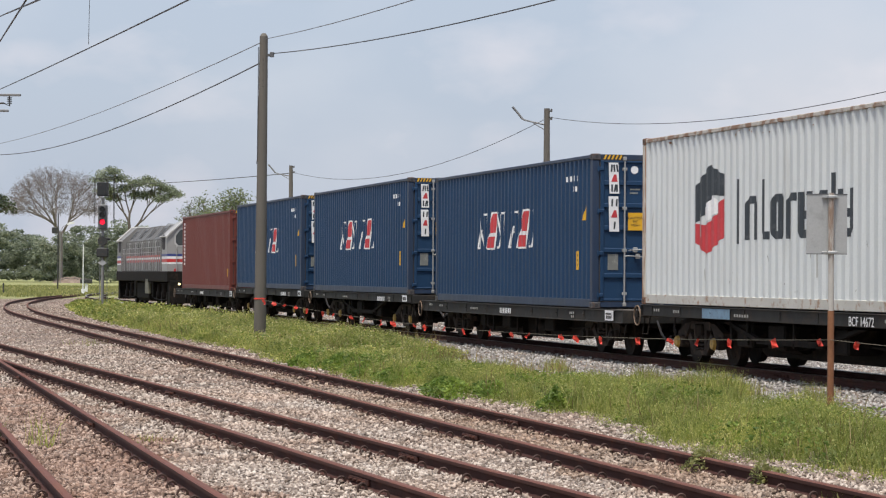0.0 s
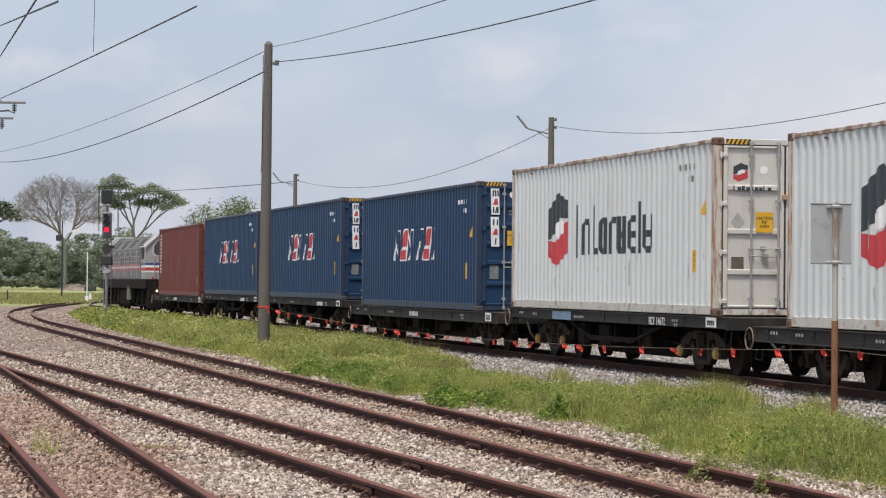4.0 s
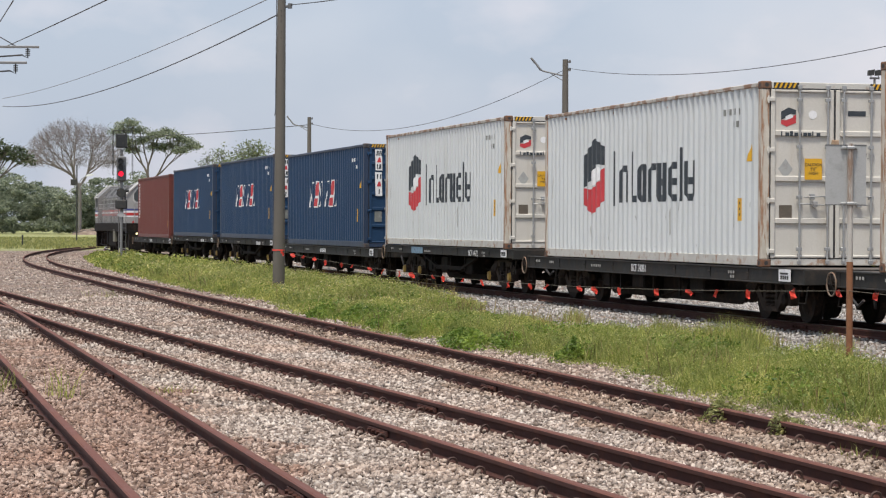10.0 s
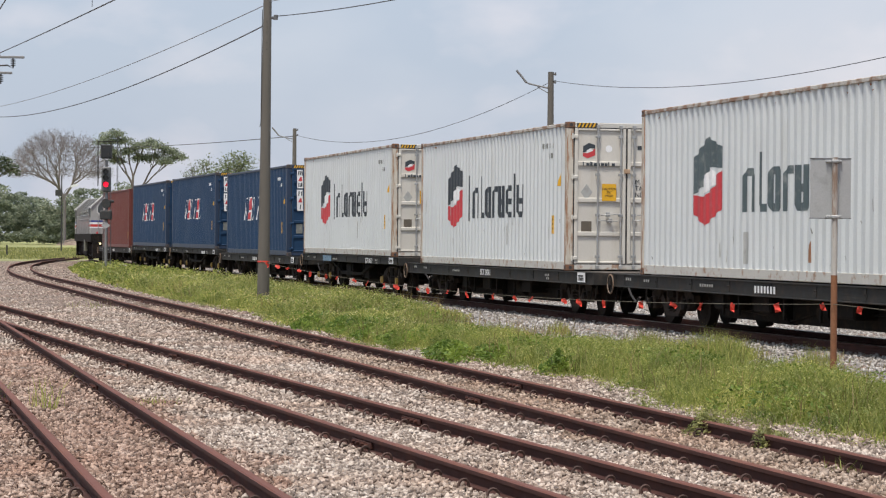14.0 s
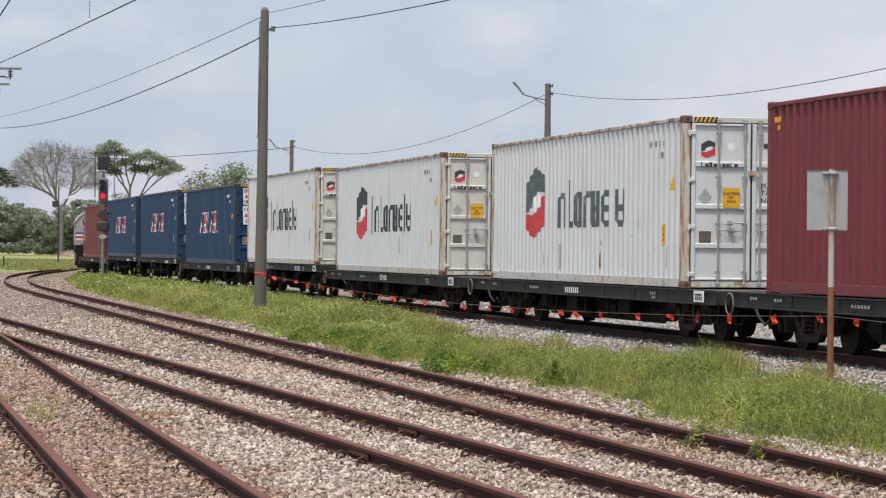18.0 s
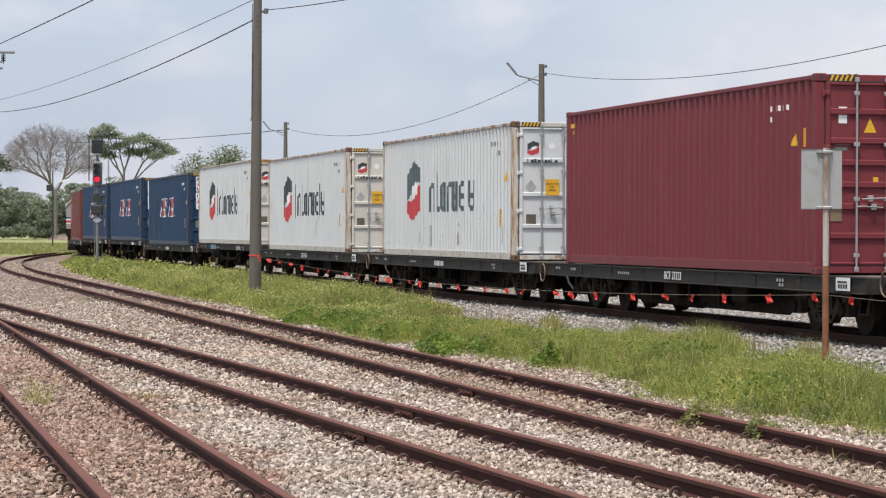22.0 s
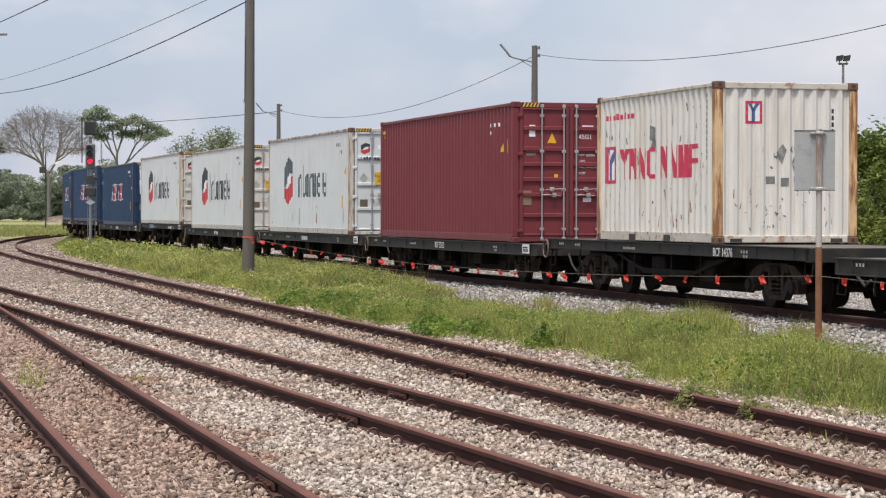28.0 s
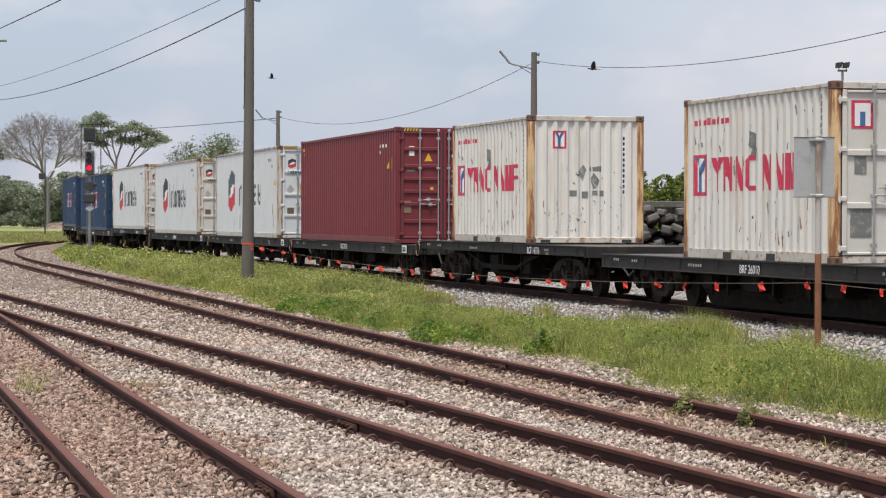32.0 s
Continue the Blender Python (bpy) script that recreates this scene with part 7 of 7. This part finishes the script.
def far_posts():
    p = thing("lineside_post", "dark slim post with a small box in the far grass", "post", m=pose(-36.3, 240, -0.17))
    Shape().cyl((0, 0, 0), (0, 0, 7.6), 0.075, 0.06, 10).done("shaft", SIGNAL_BLACK, p)
    Shape().box(-0.6, 0.05, -0.2, 0.2, 5.6, 6.2, 0.03).done("box", SIGNAL_BLACK, p)
    s = thing("stake", "dark short stake in the far grass", "stake", m=pose(-31.6, 182, -0.17))
    Shape().cyl((0, 0, 0), (0, 0, 0.95), 0.06, n=8).done("rod", SIGNAL_BLACK, s)
    wpost = thing("marker_post", "white painted marker post beyond the bend", "post", m=pose(-26.2, 186, -0.17))
    Shape().cyl((0, 0, 0), (0, 0, 3.9), 0.04, n=10).done("post", LOGO_WHITE, wpost)
    Shape().box(-0.12, 0.12, -0.12, 0.12, 0, 0.5, 0.02).done("base", LOGO_WHITE, wpost)
    lamp = thing("street_lamp", "distant street lamp with a pale head on a curved arm", "street lamp", m=pose(-58.6, 390, -0.17))
    Shape().tube([(0, 0, 0), (0, 0, 8.4), (0.4, 0, 9.1), (1.2, 0, 9.5)], 0.05, 8).done("pole", GREY_STEEL, lamp)
    Shape().prism([(1.05, 9.38), (2.2, 9.66), (2.3, 9.86), (1.7, 9.92), (1.05, 9.64)], lambda a, b, k: (a, -0.2 + 0.4 * k, b)).done("lamp_head", LOGO_WHITE, lamp)


# ---- trees ----
def limb(s, ends, p, d, length, r, depth, rng, flat, n, fork):
    q = p + d * length
    mid = p.lerp(q, 0.5) + Vector((rng.uniform(-1, 1), rng.uniform(-1, 1), rng.uniform(-0.6, 0.6))) * length * 0.08
    s.cyl(p, mid, r, r * 0.86, n, False)
    s.cyl(mid, q, r * 0.86, r * 0.72, n, False)
    if depth == 0:
        ends.append(q)
        return
    kids = 3 if rng.random() < 0.5 else 2
    turn = rng.uniform(0, 6.283)
    for k in range(kids):
        a = turn + 6.283 * k / kids + rng.uniform(-0.5, 0.5)
        side = Vector((math.cos(a), math.sin(a), rng.uniform(-0.2, 0.25)))
        nd = (d + side * rng.uniform(0.6, 1.25) * fork).normalized()
        nd.z = nd.z * (1 - flat) + rng.uniform(0.05, 0.40) * flat
        limb(s, ends, q, nd.normalized(), length * rng.uniform(0.68, 0.90), r * 0.68, depth - 1, rng, flat, max(3, n - 1), fork)


def tree(x, y, h, trunk_h, radius, trunk_r, depth, flat, seed, bark, leaves, label, mains=5, rise=0.9, fork=0.55, per_end=0, cluster=1.0, leaf=0.35, thin=0.4, wide=(0.45, 1.45), stout=0.5, low=0.0, lean=(0, 0)):
    """A trunk, limbs grown by forking and fitted to the crown's height and width, and leaves round the twigs' ends."""
    rng = random.Random(seed)
    t = thing("tree", label, "tree", m=pose(x, y, -0.2))
    s, ends = Shape(), []
    s.cyl((0, 0, 0), (0, 0, trunk_h * 0.08), trunk_r * 1.6, trunk_r * 1.05, 10, False)
    s.cyl((0, 0, trunk_h * 0.08), (0, 0, trunk_h), trunk_r * 1.05, trunk_r * 0.75, 10, False)
    for k in range(mains):
        a = k * 6.283 / mains + rng.uniform(-0.4, 0.4)
        out = wide[0] + (wide[1] - wide[0]) * ((k * 0.618) % 1.0)
        d = Vector((math.cos(a) * out, math.sin(a) * out, rise)).normalized()
        limb(s, ends, Vector((0, 0, trunk_h * rng.uniform(0.86, 1.0))), d, 3.0 * rng.uniform(0.8, 1.1), trunk_r * stout, depth, rng, flat, 6, fork)
    kz = (h - trunk_h) / (max(e.z for e in ends) - trunk_h)
    kr = radius / sorted(math.hypot(e.x, e.y) for e in ends)[int(len(ends) * 0.96)]
    place = lambda p: (p[0] * kr, p[1] * kr, p[2] if p[2] <= trunk_h else trunk_h + (p[2] - trunk_h) * kz) if p[2] > trunk_h * 0.8 else tuple(p)
    s.v = [place(p) for p in s.v]
    s.done("trunk", bark, t)
    if per_end:
        g = np.random.default_rng(seed)
        c = np.repeat(np.array([place(e) for e in ends if e.z * kz > 0 and (place(e)[2] - trunk_h) > low * (h - trunk_h)]), per_end, 0)
        c = c + g.normal(0, 1, c.shape) * (cluster, cluster, cluster * thin)
        ob = leaf_cloud("crown", c, leaf * g.uniform(0.6, 1.4, len(c)), leaves, g, 0.7)
        ob.parent = t
    return t


def dome(g, n, centre, radii, hollow, low=-0.12):
    """Twig ends spread through the upper half of a rounded crown, mostly near its outside."""
    d = g.normal(size=(n, 3))
    d /= np.linalg.norm(d, axis=1, keepdims=True)
    d[:, 2] = np.abs(d[:, 2]) * (1 - low) + low
    lump = 1 + 0.05 * np.sin(d[:, 0] * 7) * np.sin(d[:, 2] * 5 + 1)
    return d * ((hollow + (1 - hollow) * g.uniform(0, 1, n) ** 0.6) * lump)[:, None] * radii + centre


def pad(g, n, p):
    """Twig ends in one flat, slightly domed layer of a crown."""
    x, y, z, r = p
    a, k = g.uniform(0, 6.283, n), np.sqrt(g.uniform(0, 1, n))
    return np.stack([x + r * k * np.cos(a), y + r * k * np.sin(a), z + 0.7 - 0.7 * k ** 2 + g.uniform(-0.2, 0.2, n)], -1)


def dome_tree(x, y, trunk_h, trunk_r, twig, ends, seed, bark, leaves, label, per_end=0, cluster=0.5, leaf=0.3, thin=0.5, twigs=0, first=0.05, thick=0.46):
    """A trunk whose limbs fork again and again towards the given twig ends."""
    g = np.random.default_rng(seed)
    t = thing("tree", label, "tree", m=pose(x, y, -0.2))
    s = Shape()
    s.cyl((0, 0, 0), (0, 0, 0.8), trunk_r * 1.5, trunk_r * 1.1, 10, False)
    s.cyl((0, 0, 0.8), (0, 0, trunk_h), trunk_r * 1.1, trunk_r, 10, False)
    jobs = [(np.array([0, 0, trunk_h - 0.05]), ends, trunk_r)]
    while jobs:
        p, part_ends, r0 = jobs.pop()
        n = len(part_ends)
        r = min(r0, twig * n ** thick)
        if n == 1:
            q = part_ends[0]
        else:
            q = p + (part_ends.mean(0) - p) * (first if n > len(ends) / 7 else 0.34 if n > 12 else 0.48) + g.normal(0, 0.05, 3)
        mid = (p + q) / 2 + g.normal(0, 0.035, 3) * np.linalg.norm(q - p)
        k = 7 if r > 0.1 else 4 if r > 0.04 else 3
        s.cyl(p, mid, min(r0, r * 1.12), r, k, False)
        s.cyl(mid, q, r, r * 0.92, k, False)
        if n == 1:
            for _ in range(twigs):
                s.cyl(q, q + (q - p) * 0.15 + g.normal(0, 0.30, 3), twig * 0.8, twig * 0.5, 3, False)
            continue
        c = part_ends - part_ends.mean(0)
        axis = np.linalg.svd(c, full_matrices=False)[2][0]
        order = np.argsort(c @ axis)
        cut_at = int(n * g.uniform(0.35, 0.65)) if n > 3 else n // 2
        for half in (order[:max(1, cut_at)], order[max(1, cut_at):]):
            jobs.append((q, part_ends[half], r))
    s.done("trunk", bark, t)
    if per_end:
        c = np.repeat(ends, per_end, 0)
        c = c + g.normal(0, 1, c.shape) * (cluster, cluster, cluster * thin)
        ob = leaf_cloud("crown", c, leaf * g.uniform(0.6, 1.4, len(c)), leaves, g, 0.7)
        ob.parent = t
    return t


def make_trees():
    g = np.random.default_rng(3)
    dome_tree(-60.0, 400, 7.2, 0.27, 0.0135, dome(g, 3600, (-1.1, 0, 10.9), (8.9, 8.0, 8.3), 0.62, 0.06), 31, HAZED_BARK, None, "large leafless tree with a wide fan of bare branches", twigs=3, first=0.10, thick=0.40)
    pads = [(-4.2, 0.5, 16.2, 1.5), (-3.0, -0.8, 17.2, 1.6), (-1.6, 0.4, 16.2, 1.4), (-3.6, -1.0, 14.6, 1.3), (-0.6, 1.0, 14.6, 1.3), (1.2, -0.6, 15.4, 1.5), (2.6, 0.5, 15.9, 1.6),
            (4.2, -0.6, 15.3, 1.5), (5.6, 0.6, 14.6, 1.5), (7.2, -0.5, 13.8, 1.3), (3.2, 1.2, 13.8, 1.3), (5.2, -1.2, 13.0, 1.1), (1.0, 0.8, 13.6, 1.1), (-2.6, 1.2, 13.2, 1.0)]
    dome_tree(-46.4, 380, 5.6, 0.26, 0.020, np.concatenate([pad(g, 24, p) for p in pads]), 32, BARK, LEAVES_HAZED, "spreading rain tree with flat layers of dark green leaves, paled with painted haze", per_end=28, cluster=0.46, leaf=0.27, thin=0.5, first=0.24)
    dome_tree(-35.9, 372, 7.0, 0.20, 0.022, dome(g, 70, (0, 0, 9.6), (2.4, 2.0, 3.4), 0.4), 33, BARK, LEAVES_HAZED, "thin half-bare tree beside the rain tree", per_end=5, cluster=0.35, leaf=0.28, thin=0.6, twigs=2)
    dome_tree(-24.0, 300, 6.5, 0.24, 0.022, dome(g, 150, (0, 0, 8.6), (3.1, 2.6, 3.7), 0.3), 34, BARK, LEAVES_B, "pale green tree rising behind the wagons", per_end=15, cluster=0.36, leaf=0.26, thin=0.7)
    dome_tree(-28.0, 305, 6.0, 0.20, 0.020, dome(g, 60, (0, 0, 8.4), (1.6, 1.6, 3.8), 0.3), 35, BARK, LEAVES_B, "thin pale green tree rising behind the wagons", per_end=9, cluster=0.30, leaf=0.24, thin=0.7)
    pads = [(-3.0, 0, 8.2, 1.4), (-1.2, 0.6, 8.5, 1.3), (0.6, -0.4, 8.3, 1.2), (2.0, 0.3, 7.7, 1.1), (1.2, 0.8, 7.2, 1.0), (-1.0, -0.7, 7.4, 1.2), (3.0, 0.0, 7.0, 0.8)]
    dome_tree(-38.6, 205, 4.6, 0.30, 0.024, np.concatenate([pad(g, 20, p) for p in pads]), 36, BARK, LEAVES_NEAR, "dark spreading tree at the field's near edge", per_end=14, cluster=0.28, leaf=0.24, thin=0.4)
    tree(18.9, 140, 6.0, 1.6, 2.9, 0.25, 4, 0.05, 23, BARK, LEAVES_NEAR, "round dark green tree beyond the hedge", 7, 1.0, 0.6, 44, 0.42, 0.22, 0.8, (0.3, 1.3))
    tree(15.9, 84, 4.7, 1.6, 1.5, 0.12, 4, 0.05, 29, BARK, LEAVES_BUSH, "feathery green young tree above the hedge", 5, 1.3, 0.6, 26, 0.28, 0.14, 0.8)
    # far woods behind the field
    rng = np.random.default_rng(44)
    spots, sizes = [], []
    for k in range(120):
        x = -98 + 98 * (k % 60 + rng.uniform(0, 1)) / 60
        y = rng.uniform(412, 428) if k < 60 else rng.uniform(436, 450)
        h = np.interp(x, (-98, -77, -71, -68, -64.5, -62.5, -60, -53, -45, 0), (11.5, 11.2, 10.4, 8.0, 7.0, 7.8, 10.6, 10.6, 9.6, 8.6)) * rng.uniform(0.82, 1.0) * (1.0 if k < 60 else 0.86)
        for j in range(16):
            # crowns of many boughs, round at the top and full down to the ground
            n = 110
            up = (j + rng.uniform(0, 1)) / 16
            wide = 3.4 * math.sqrt(max(0.05, 1 - up ** 3))
            a, r = rng.uniform(0, 6.283), rng.uniform(0.7, 1.5)
            d = rng.normal(size=(n, 3))
            d /= np.linalg.norm(d, axis=1, keepdims=True)
            c = d * rng.uniform(0.5, 1.0, (n, 1)) * (r * 1.3, r, r * 0.55) + (x + wide * math.cos(a), y + wide * math.sin(a), 0.4 + (h - 0.6) * up)
            c[:, 2] = np.abs(c[:, 2]) + 0.05
            spots.append(c)
            sizes.append(rng.uniform(0.22, 0.55, n))
    ob = leaf_cloud("far_woods", np.concatenate(spots), np.concatenate(sizes), LEAVES_FAR_HAZED, rng, 0.8)
    tagged(ob, "dark green woods along the far edge of the field, paled with painted haze", "woods", kind="stuff")
    for x, y, rx, h, s in ((9.4, 82, 2.2, 3.2, 51), (11.6, 84, 2.4, 3.4, 52), (13.8, 80, 2.4, 3.1, 53), (16.0, 82, 2.4, 3.4, 54), (18.4, 84, 3.0, 3.9, 55), (6.6, 88, 1.8, 3.4, 56), (7.6, 86, 1.5, 3.9, 58), (8.5, 81, 1.3, 3.1, 59), (21.5, 86, 3.0, 4.2, 57)):
        shrub("bush", x, y, -0.2, rx, 1.8, h * 1.06, 10500, 0.115, LEAVES_BUSH, s, "dense green hedge bush behind the stacked sleepers")


def sleeper_stack():
    stack = thing("sleeper_stack", "untidy stack of old grey railway sleepers beyond the train", "stack", m=pose(6.5, 75, -0.17))
    sizes = [Shape().box(-w, w, -1.0, 1.0, 0, h, 0.03).mesh("sleeper", OLD_SLEEPER) for w, h in ((0.15, 0.22), (0.12, 0.18), (0.18, 0.20))]
    lying = Shape().box(-1.15, 1.15, -0.14, 0.14, 0, 0.2, 0.025).mesh("sleeper", OLD_SLEEPER)
    rng = random.Random(3)
    for row in range(10):
        n = 17 - row // 3 + rng.randint(-1, 1)
        for i in range(n):
            shared("sleeper", rng.choice(sizes), stack, pose(0.1 + i * 0.37 + rng.uniform(-0.12, 0.12) + 0.05 * row, rng.uniform(-0.6, 0.35), 0.205 * row + rng.uniform(-0.03, 0.05), rng.uniform(-7, 7), rng.uniform(-24, 24), rng.uniform(-28, 28)))
    for x, z, deg in ((1.6, 2.12, 2), (3.9, 2.12, -4), (5.0, 2.30, 3), (0.7, 1.9, 8)):
        shared("sleeper", lying, stack, pose(x, -0.4, z, 0, 0, deg))


def earth_heap():
    """A low heap of brown soil and cuttings at the bare tree's foot."""
    rng = random.Random(9)
    heap = thing("earth_heap", "low brown heap of soil and cut branches under the bare tree", "heap", m=pose(-58.0, 398, -0.2))
    s, n, m = Shape(), 16, 6
    ring = lambda k, i: (3.4 * (1 - k / m) ** 0.8 * math.cos(i * 6.283 / n) * rng.uniform(0.85, 1.15), 1.6 * (1 - k / m) * math.sin(i * 6.283 / n), 1.15 * (k / m) ** 0.7 * rng.uniform(0.85, 1.1))
    rows = [[ring(k, i) for i in range(n)] for k in range(m)]
    for k in range(m - 1):
        for i in range(n):
            j = (i + 1) % n
            s.add([rows[k][i], rows[k][j], rows[k + 1][j], rows[k + 1][i]], [(0, 1, 2, 3)])
    s.add(rows[-1], [tuple(range(n))])
    s.done("soil", surface("heap_soil", (0.22, 0.165, 0.13), 0.95, dirt=(0.36, 0.30, 0.25), amount=0.6, scale=2.0, bump=0.5), heap)
    for _ in range(16):
        x, a = rng.uniform(-2.8, 2.8), rng.uniform(-1.2, 1.2)
        z = 0.5 * (1 - abs(x) / 3.4) + 0.3
        Shape().cyl((x, -0.7, z), (x + 1.1 * math.cos(a), -0.8, z + 0.45 * abs(math.sin(a))), 0.06, 0.03, 5).done("branch", HAZED_BARK, heap)


earth_heap()


# ---- birds ----
def bird(label):
    b = thing("bird", label, "bird", "birds")
    body = Shape().cyl((-0.110, 0, 0), (0.055, 0, 0.006), 0.014, 0.033, 10)
    body.cyl((0.055, 0, 0.006), (0.121, 0, 0.017), 0.033, 0.017, 10)
    body.done("body", BIRD_BLACK, b)
    Shape().cyl((0.110, 0, 0.017), (0.160, 0, 0.022), 0.021, 0.017, 8).cyl((0.160, 0, 0.022), (0.193, 0, 0.019), 0.008, 0.002, 6).done("head", BIRD_BLACK, b)
    Shape().prism([(-0.105, -0.011), (-0.105, 0.011), (-0.209, 0.039), (-0.209, -0.039)], lambda p, q, k: (p, q, -0.006 + 0.007 * k)).done("tail", BIRD_BLACK, b)
    for sy in (-1, 1):
        w = new("wing")
        w.parent = b
        w.empty_display_size = 0.05
        w.matrix_basis = pose(0.011, sy * 0.025, 0.011)
        Shape().prism([(0.055, 0.000), (0.066, 0.132), (0.011, 0.275), (-0.044, 0.253), (-0.066, 0.110), (-0.061, 0.000)], lambda p, q, k: (p, sy * q, -0.003 + 0.007 * k)).done("feathers", BIRD_BLACK, w)
    return b


# ---- the train ----
DECK_LONG, DECK_SHORT = 0.965, 1.085
Car = namedtuple("Car", "wagon cargo centre pivots deck shift")


def make_train():
    long_ = flat_wagon("long dark grey flat wagon with a deep solebar", 15.3, DECK_LONG, 5.4, BOGIE, True)
    short = flat_wagon("short black flat wagon with truss rods and yellow axle caps", 12.9, DECK_SHORT, 4.35, AXLE_YELLOW, False)
    deep = flat_wagon("long black flat wagon with deep girders under a worn deck", 15.3, DECK_LONG, 5.4, BOGIE, True, True, 0.17)
    plain = flat_wagon("short black flat wagon with truss rods and grimy axle caps", 12.9, DECK_SHORT, 4.35, WHEEL_STEEL, False, False)
    white = white_container("white corrugated shipping container with rust-streaked edges")
    navy = navy_container("navy blue corrugated shipping container with a white name board")
    cars = [
        Car(long_, oxide_container(), 85.5, 5.4, DECK_LONG, -0.5),
        Car(short, navy, 71.1, 4.35, DECK_SHORT, 0.1),
        Car(copy_thing(short, pose(0, 0, 0)), copy_thing(navy, pose(0, 0, 0)), 57.0, 4.35, DECK_SHORT, 0.0),
        Car(copy_thing(long_, pose(0, 0, 0)), copy_thing(navy, pose(0, 0, 0)), 41.8, 5.4, DECK_LONG, 0.2),
        Car(copy_thing(short, pose(0, 0, 0)), white, 26.7, 4.35, DECK_SHORT, 0.25),
        Car(copy_thing(long_, pose(0, 0, 0)), copy_thing(white, pose(0, 0, 0)), 11.5, 5.4, DECK_LONG, 0.17),
        Car(copy_thing(long_, pose(0, 0, 0)), white_container("white shipping container with faded marks and rust streaks", 1.0), -5.0, 5.4, DECK_LONG, 0.0),
        Car(copy_thing(long_, pose(0, 0, 0)), maroon_container(), -21.1, 5.4, DECK_LONG, 0.15),
        Car(plain, cream_container(False, "short cream container with rusted posts, blank end outward"), -36.0, 4.35, DECK_SHORT, 0.33),
        Car(deep, cream_container(True, "short cream container with worn doors and crimson marks"), -51.0, 5.4, DECK_LONG - 0.02, 0.25),
    ]
    Shape().box(3.3, 2.05, 1.2145, 1.2175, DECK_SHORT - 0.19, DECK_SHORT - 0.03).done("paint_patch", FADED_BLUE, cars[4].wagon, "faded light blue paint patch")
    for car, text in zip(cars, ("", "", "", "", "BCF 14672", "BCF 24061", "", "BCF 23323", "BCF 14376", "BRF 26010")):
        number_mark(car.wagon, text, car.deck, (0.35 if text.startswith("BRF") else 0.15) if car.pivots > 5 else -3.02)
    return cars, locomotive()


utility_pole()
lamp_pole(5.35, 107, 9.1, 1.5, 1)
lamp_pole(-9.1, 164, 9.05, 1.5, 2)
flood_mast()
railway_signal()
sign_board()
flag_line()
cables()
mast_brackets()
far_posts()
make_trees()
sleeper_stack()
CARS, LOCO = make_train()
BIRDS = [bird("black bird with raised wings flying over the train") for _ in range(2)]
make_verge()


def field_grass():
    rng = np.random.default_rng(77)
    n = 16000
    y = np.sqrt(rng.uniform(168 ** 2, 300 ** 2, n))
    x = -y * rng.uniform(0.118, 0.205, n)
    keep = np.abs(y - 254) > 6
    x, y = x[keep], y[keep]
    blades("field_grass", x, y, rng.uniform(0.08, 0.30, len(x)), rng.uniform(0.03, 0.07, len(x)), 0.6, FIELD_GRASS, rng, "rough yellow-green grass of the far field")


field_grass()
make_weeds()
make_ballast()
make_tracks()


# ---- what moves ----
def run(t):
    """How far the train has gone along its line at t seconds."""
    return -20.2396 + t * (2.14251 + t * (0.0132378 + t * (-1.48988e-4 + t * 7.4056e-7)))


def car_pose(s, pivots, z, shift=0.0):
    a, b = line_point(s + pivots), line_point(s - pivots)
    w = (a - b).normalized()
    mid = (a + b) / 2 + w * shift
    return pose(mid.x, mid.y, z, 0, 0, math.degrees(math.atan2(w.y, w.x)))


def motions():
    seconds = [0.8 * i for i in range(41)]
    for car in CARS:
        walk(car.wagon, [(t, car_pose(run(t) + car.centre, car.pivots, 0.0)) for t in seconds])
        walk(car.cargo, [(t, car_pose(run(t) + car.centre, car.pivots, car.deck, car.shift)) for t in seconds])
        for ws in [c for c in car.wagon.children if c.name.startswith("wheelset")]:
            at = ws.matrix_basis.translation.copy()
            walk(ws, [(0.2 * i, pose(at.x, at.y, at.z, 0, math.degrees(run(0.2 * i) / WHEEL_RADIUS) % 360)) for i in range(161)])
    walk(LOCO, [(t, car_pose(run(t) + 104.2, 5.6, RAIL_TOP - 0.005)) for t in seconds])
    # two birds that rest on the ground beyond the train, and fly up and across in the last seconds
    flights = (((0, (-4.2, 113, -0.1)), (28.6, (-4.3, 113, -0.1)), (29.6, (-5.2, 112, 4.4)), (30.3, (-5.85, 110, 7.1)), (31.0, (-5.26, 110, 7.95)), (31.4, (-5.28, 110, 7.8)), (31.8, (-5.82, 110, 7.92)), (32.0, (-6.38, 110, 7.95))),
               ((0, (31.0, 74, -0.1)), (29.4, (30.5, 74, -0.1)), (30.6, (15.2, 72, 4.2)), (31.4, (8.80, 70, 5.32)), (31.8, (6.51, 70, 5.70)), (32.0, (5.22, 70, 5.92))))
    for b, path in zip(BIRDS, flights):
        rows = []
        for (t, p), (u, q) in zip(path, path[1:] + path[-2:-1]):
            w = Vector(q) - Vector(p) if u > t else Vector(p) - Vector(q)
            rows.append((t, pose(*p, 0, 0, math.degrees(math.atan2(w.y, w.x)))))
        walk(b, rows)
        for k, w in enumerate([c for c in b.children if c.name.startswith("wing")]):
            sign = 1 if w.matrix_basis.translation.y > 0 else -1
            at = w.matrix_basis.translation.copy()
            walk(w, [(0, pose(at.x, at.y, at.z)), (28.5, pose(at.x, at.y, at.z))] + [(28.6 + 0.2 * i, pose(at.x, at.y, at.z, sign * (16 - 34 * math.cos(i * math.pi)), 0, 0)) for i in range(18)])


motions()
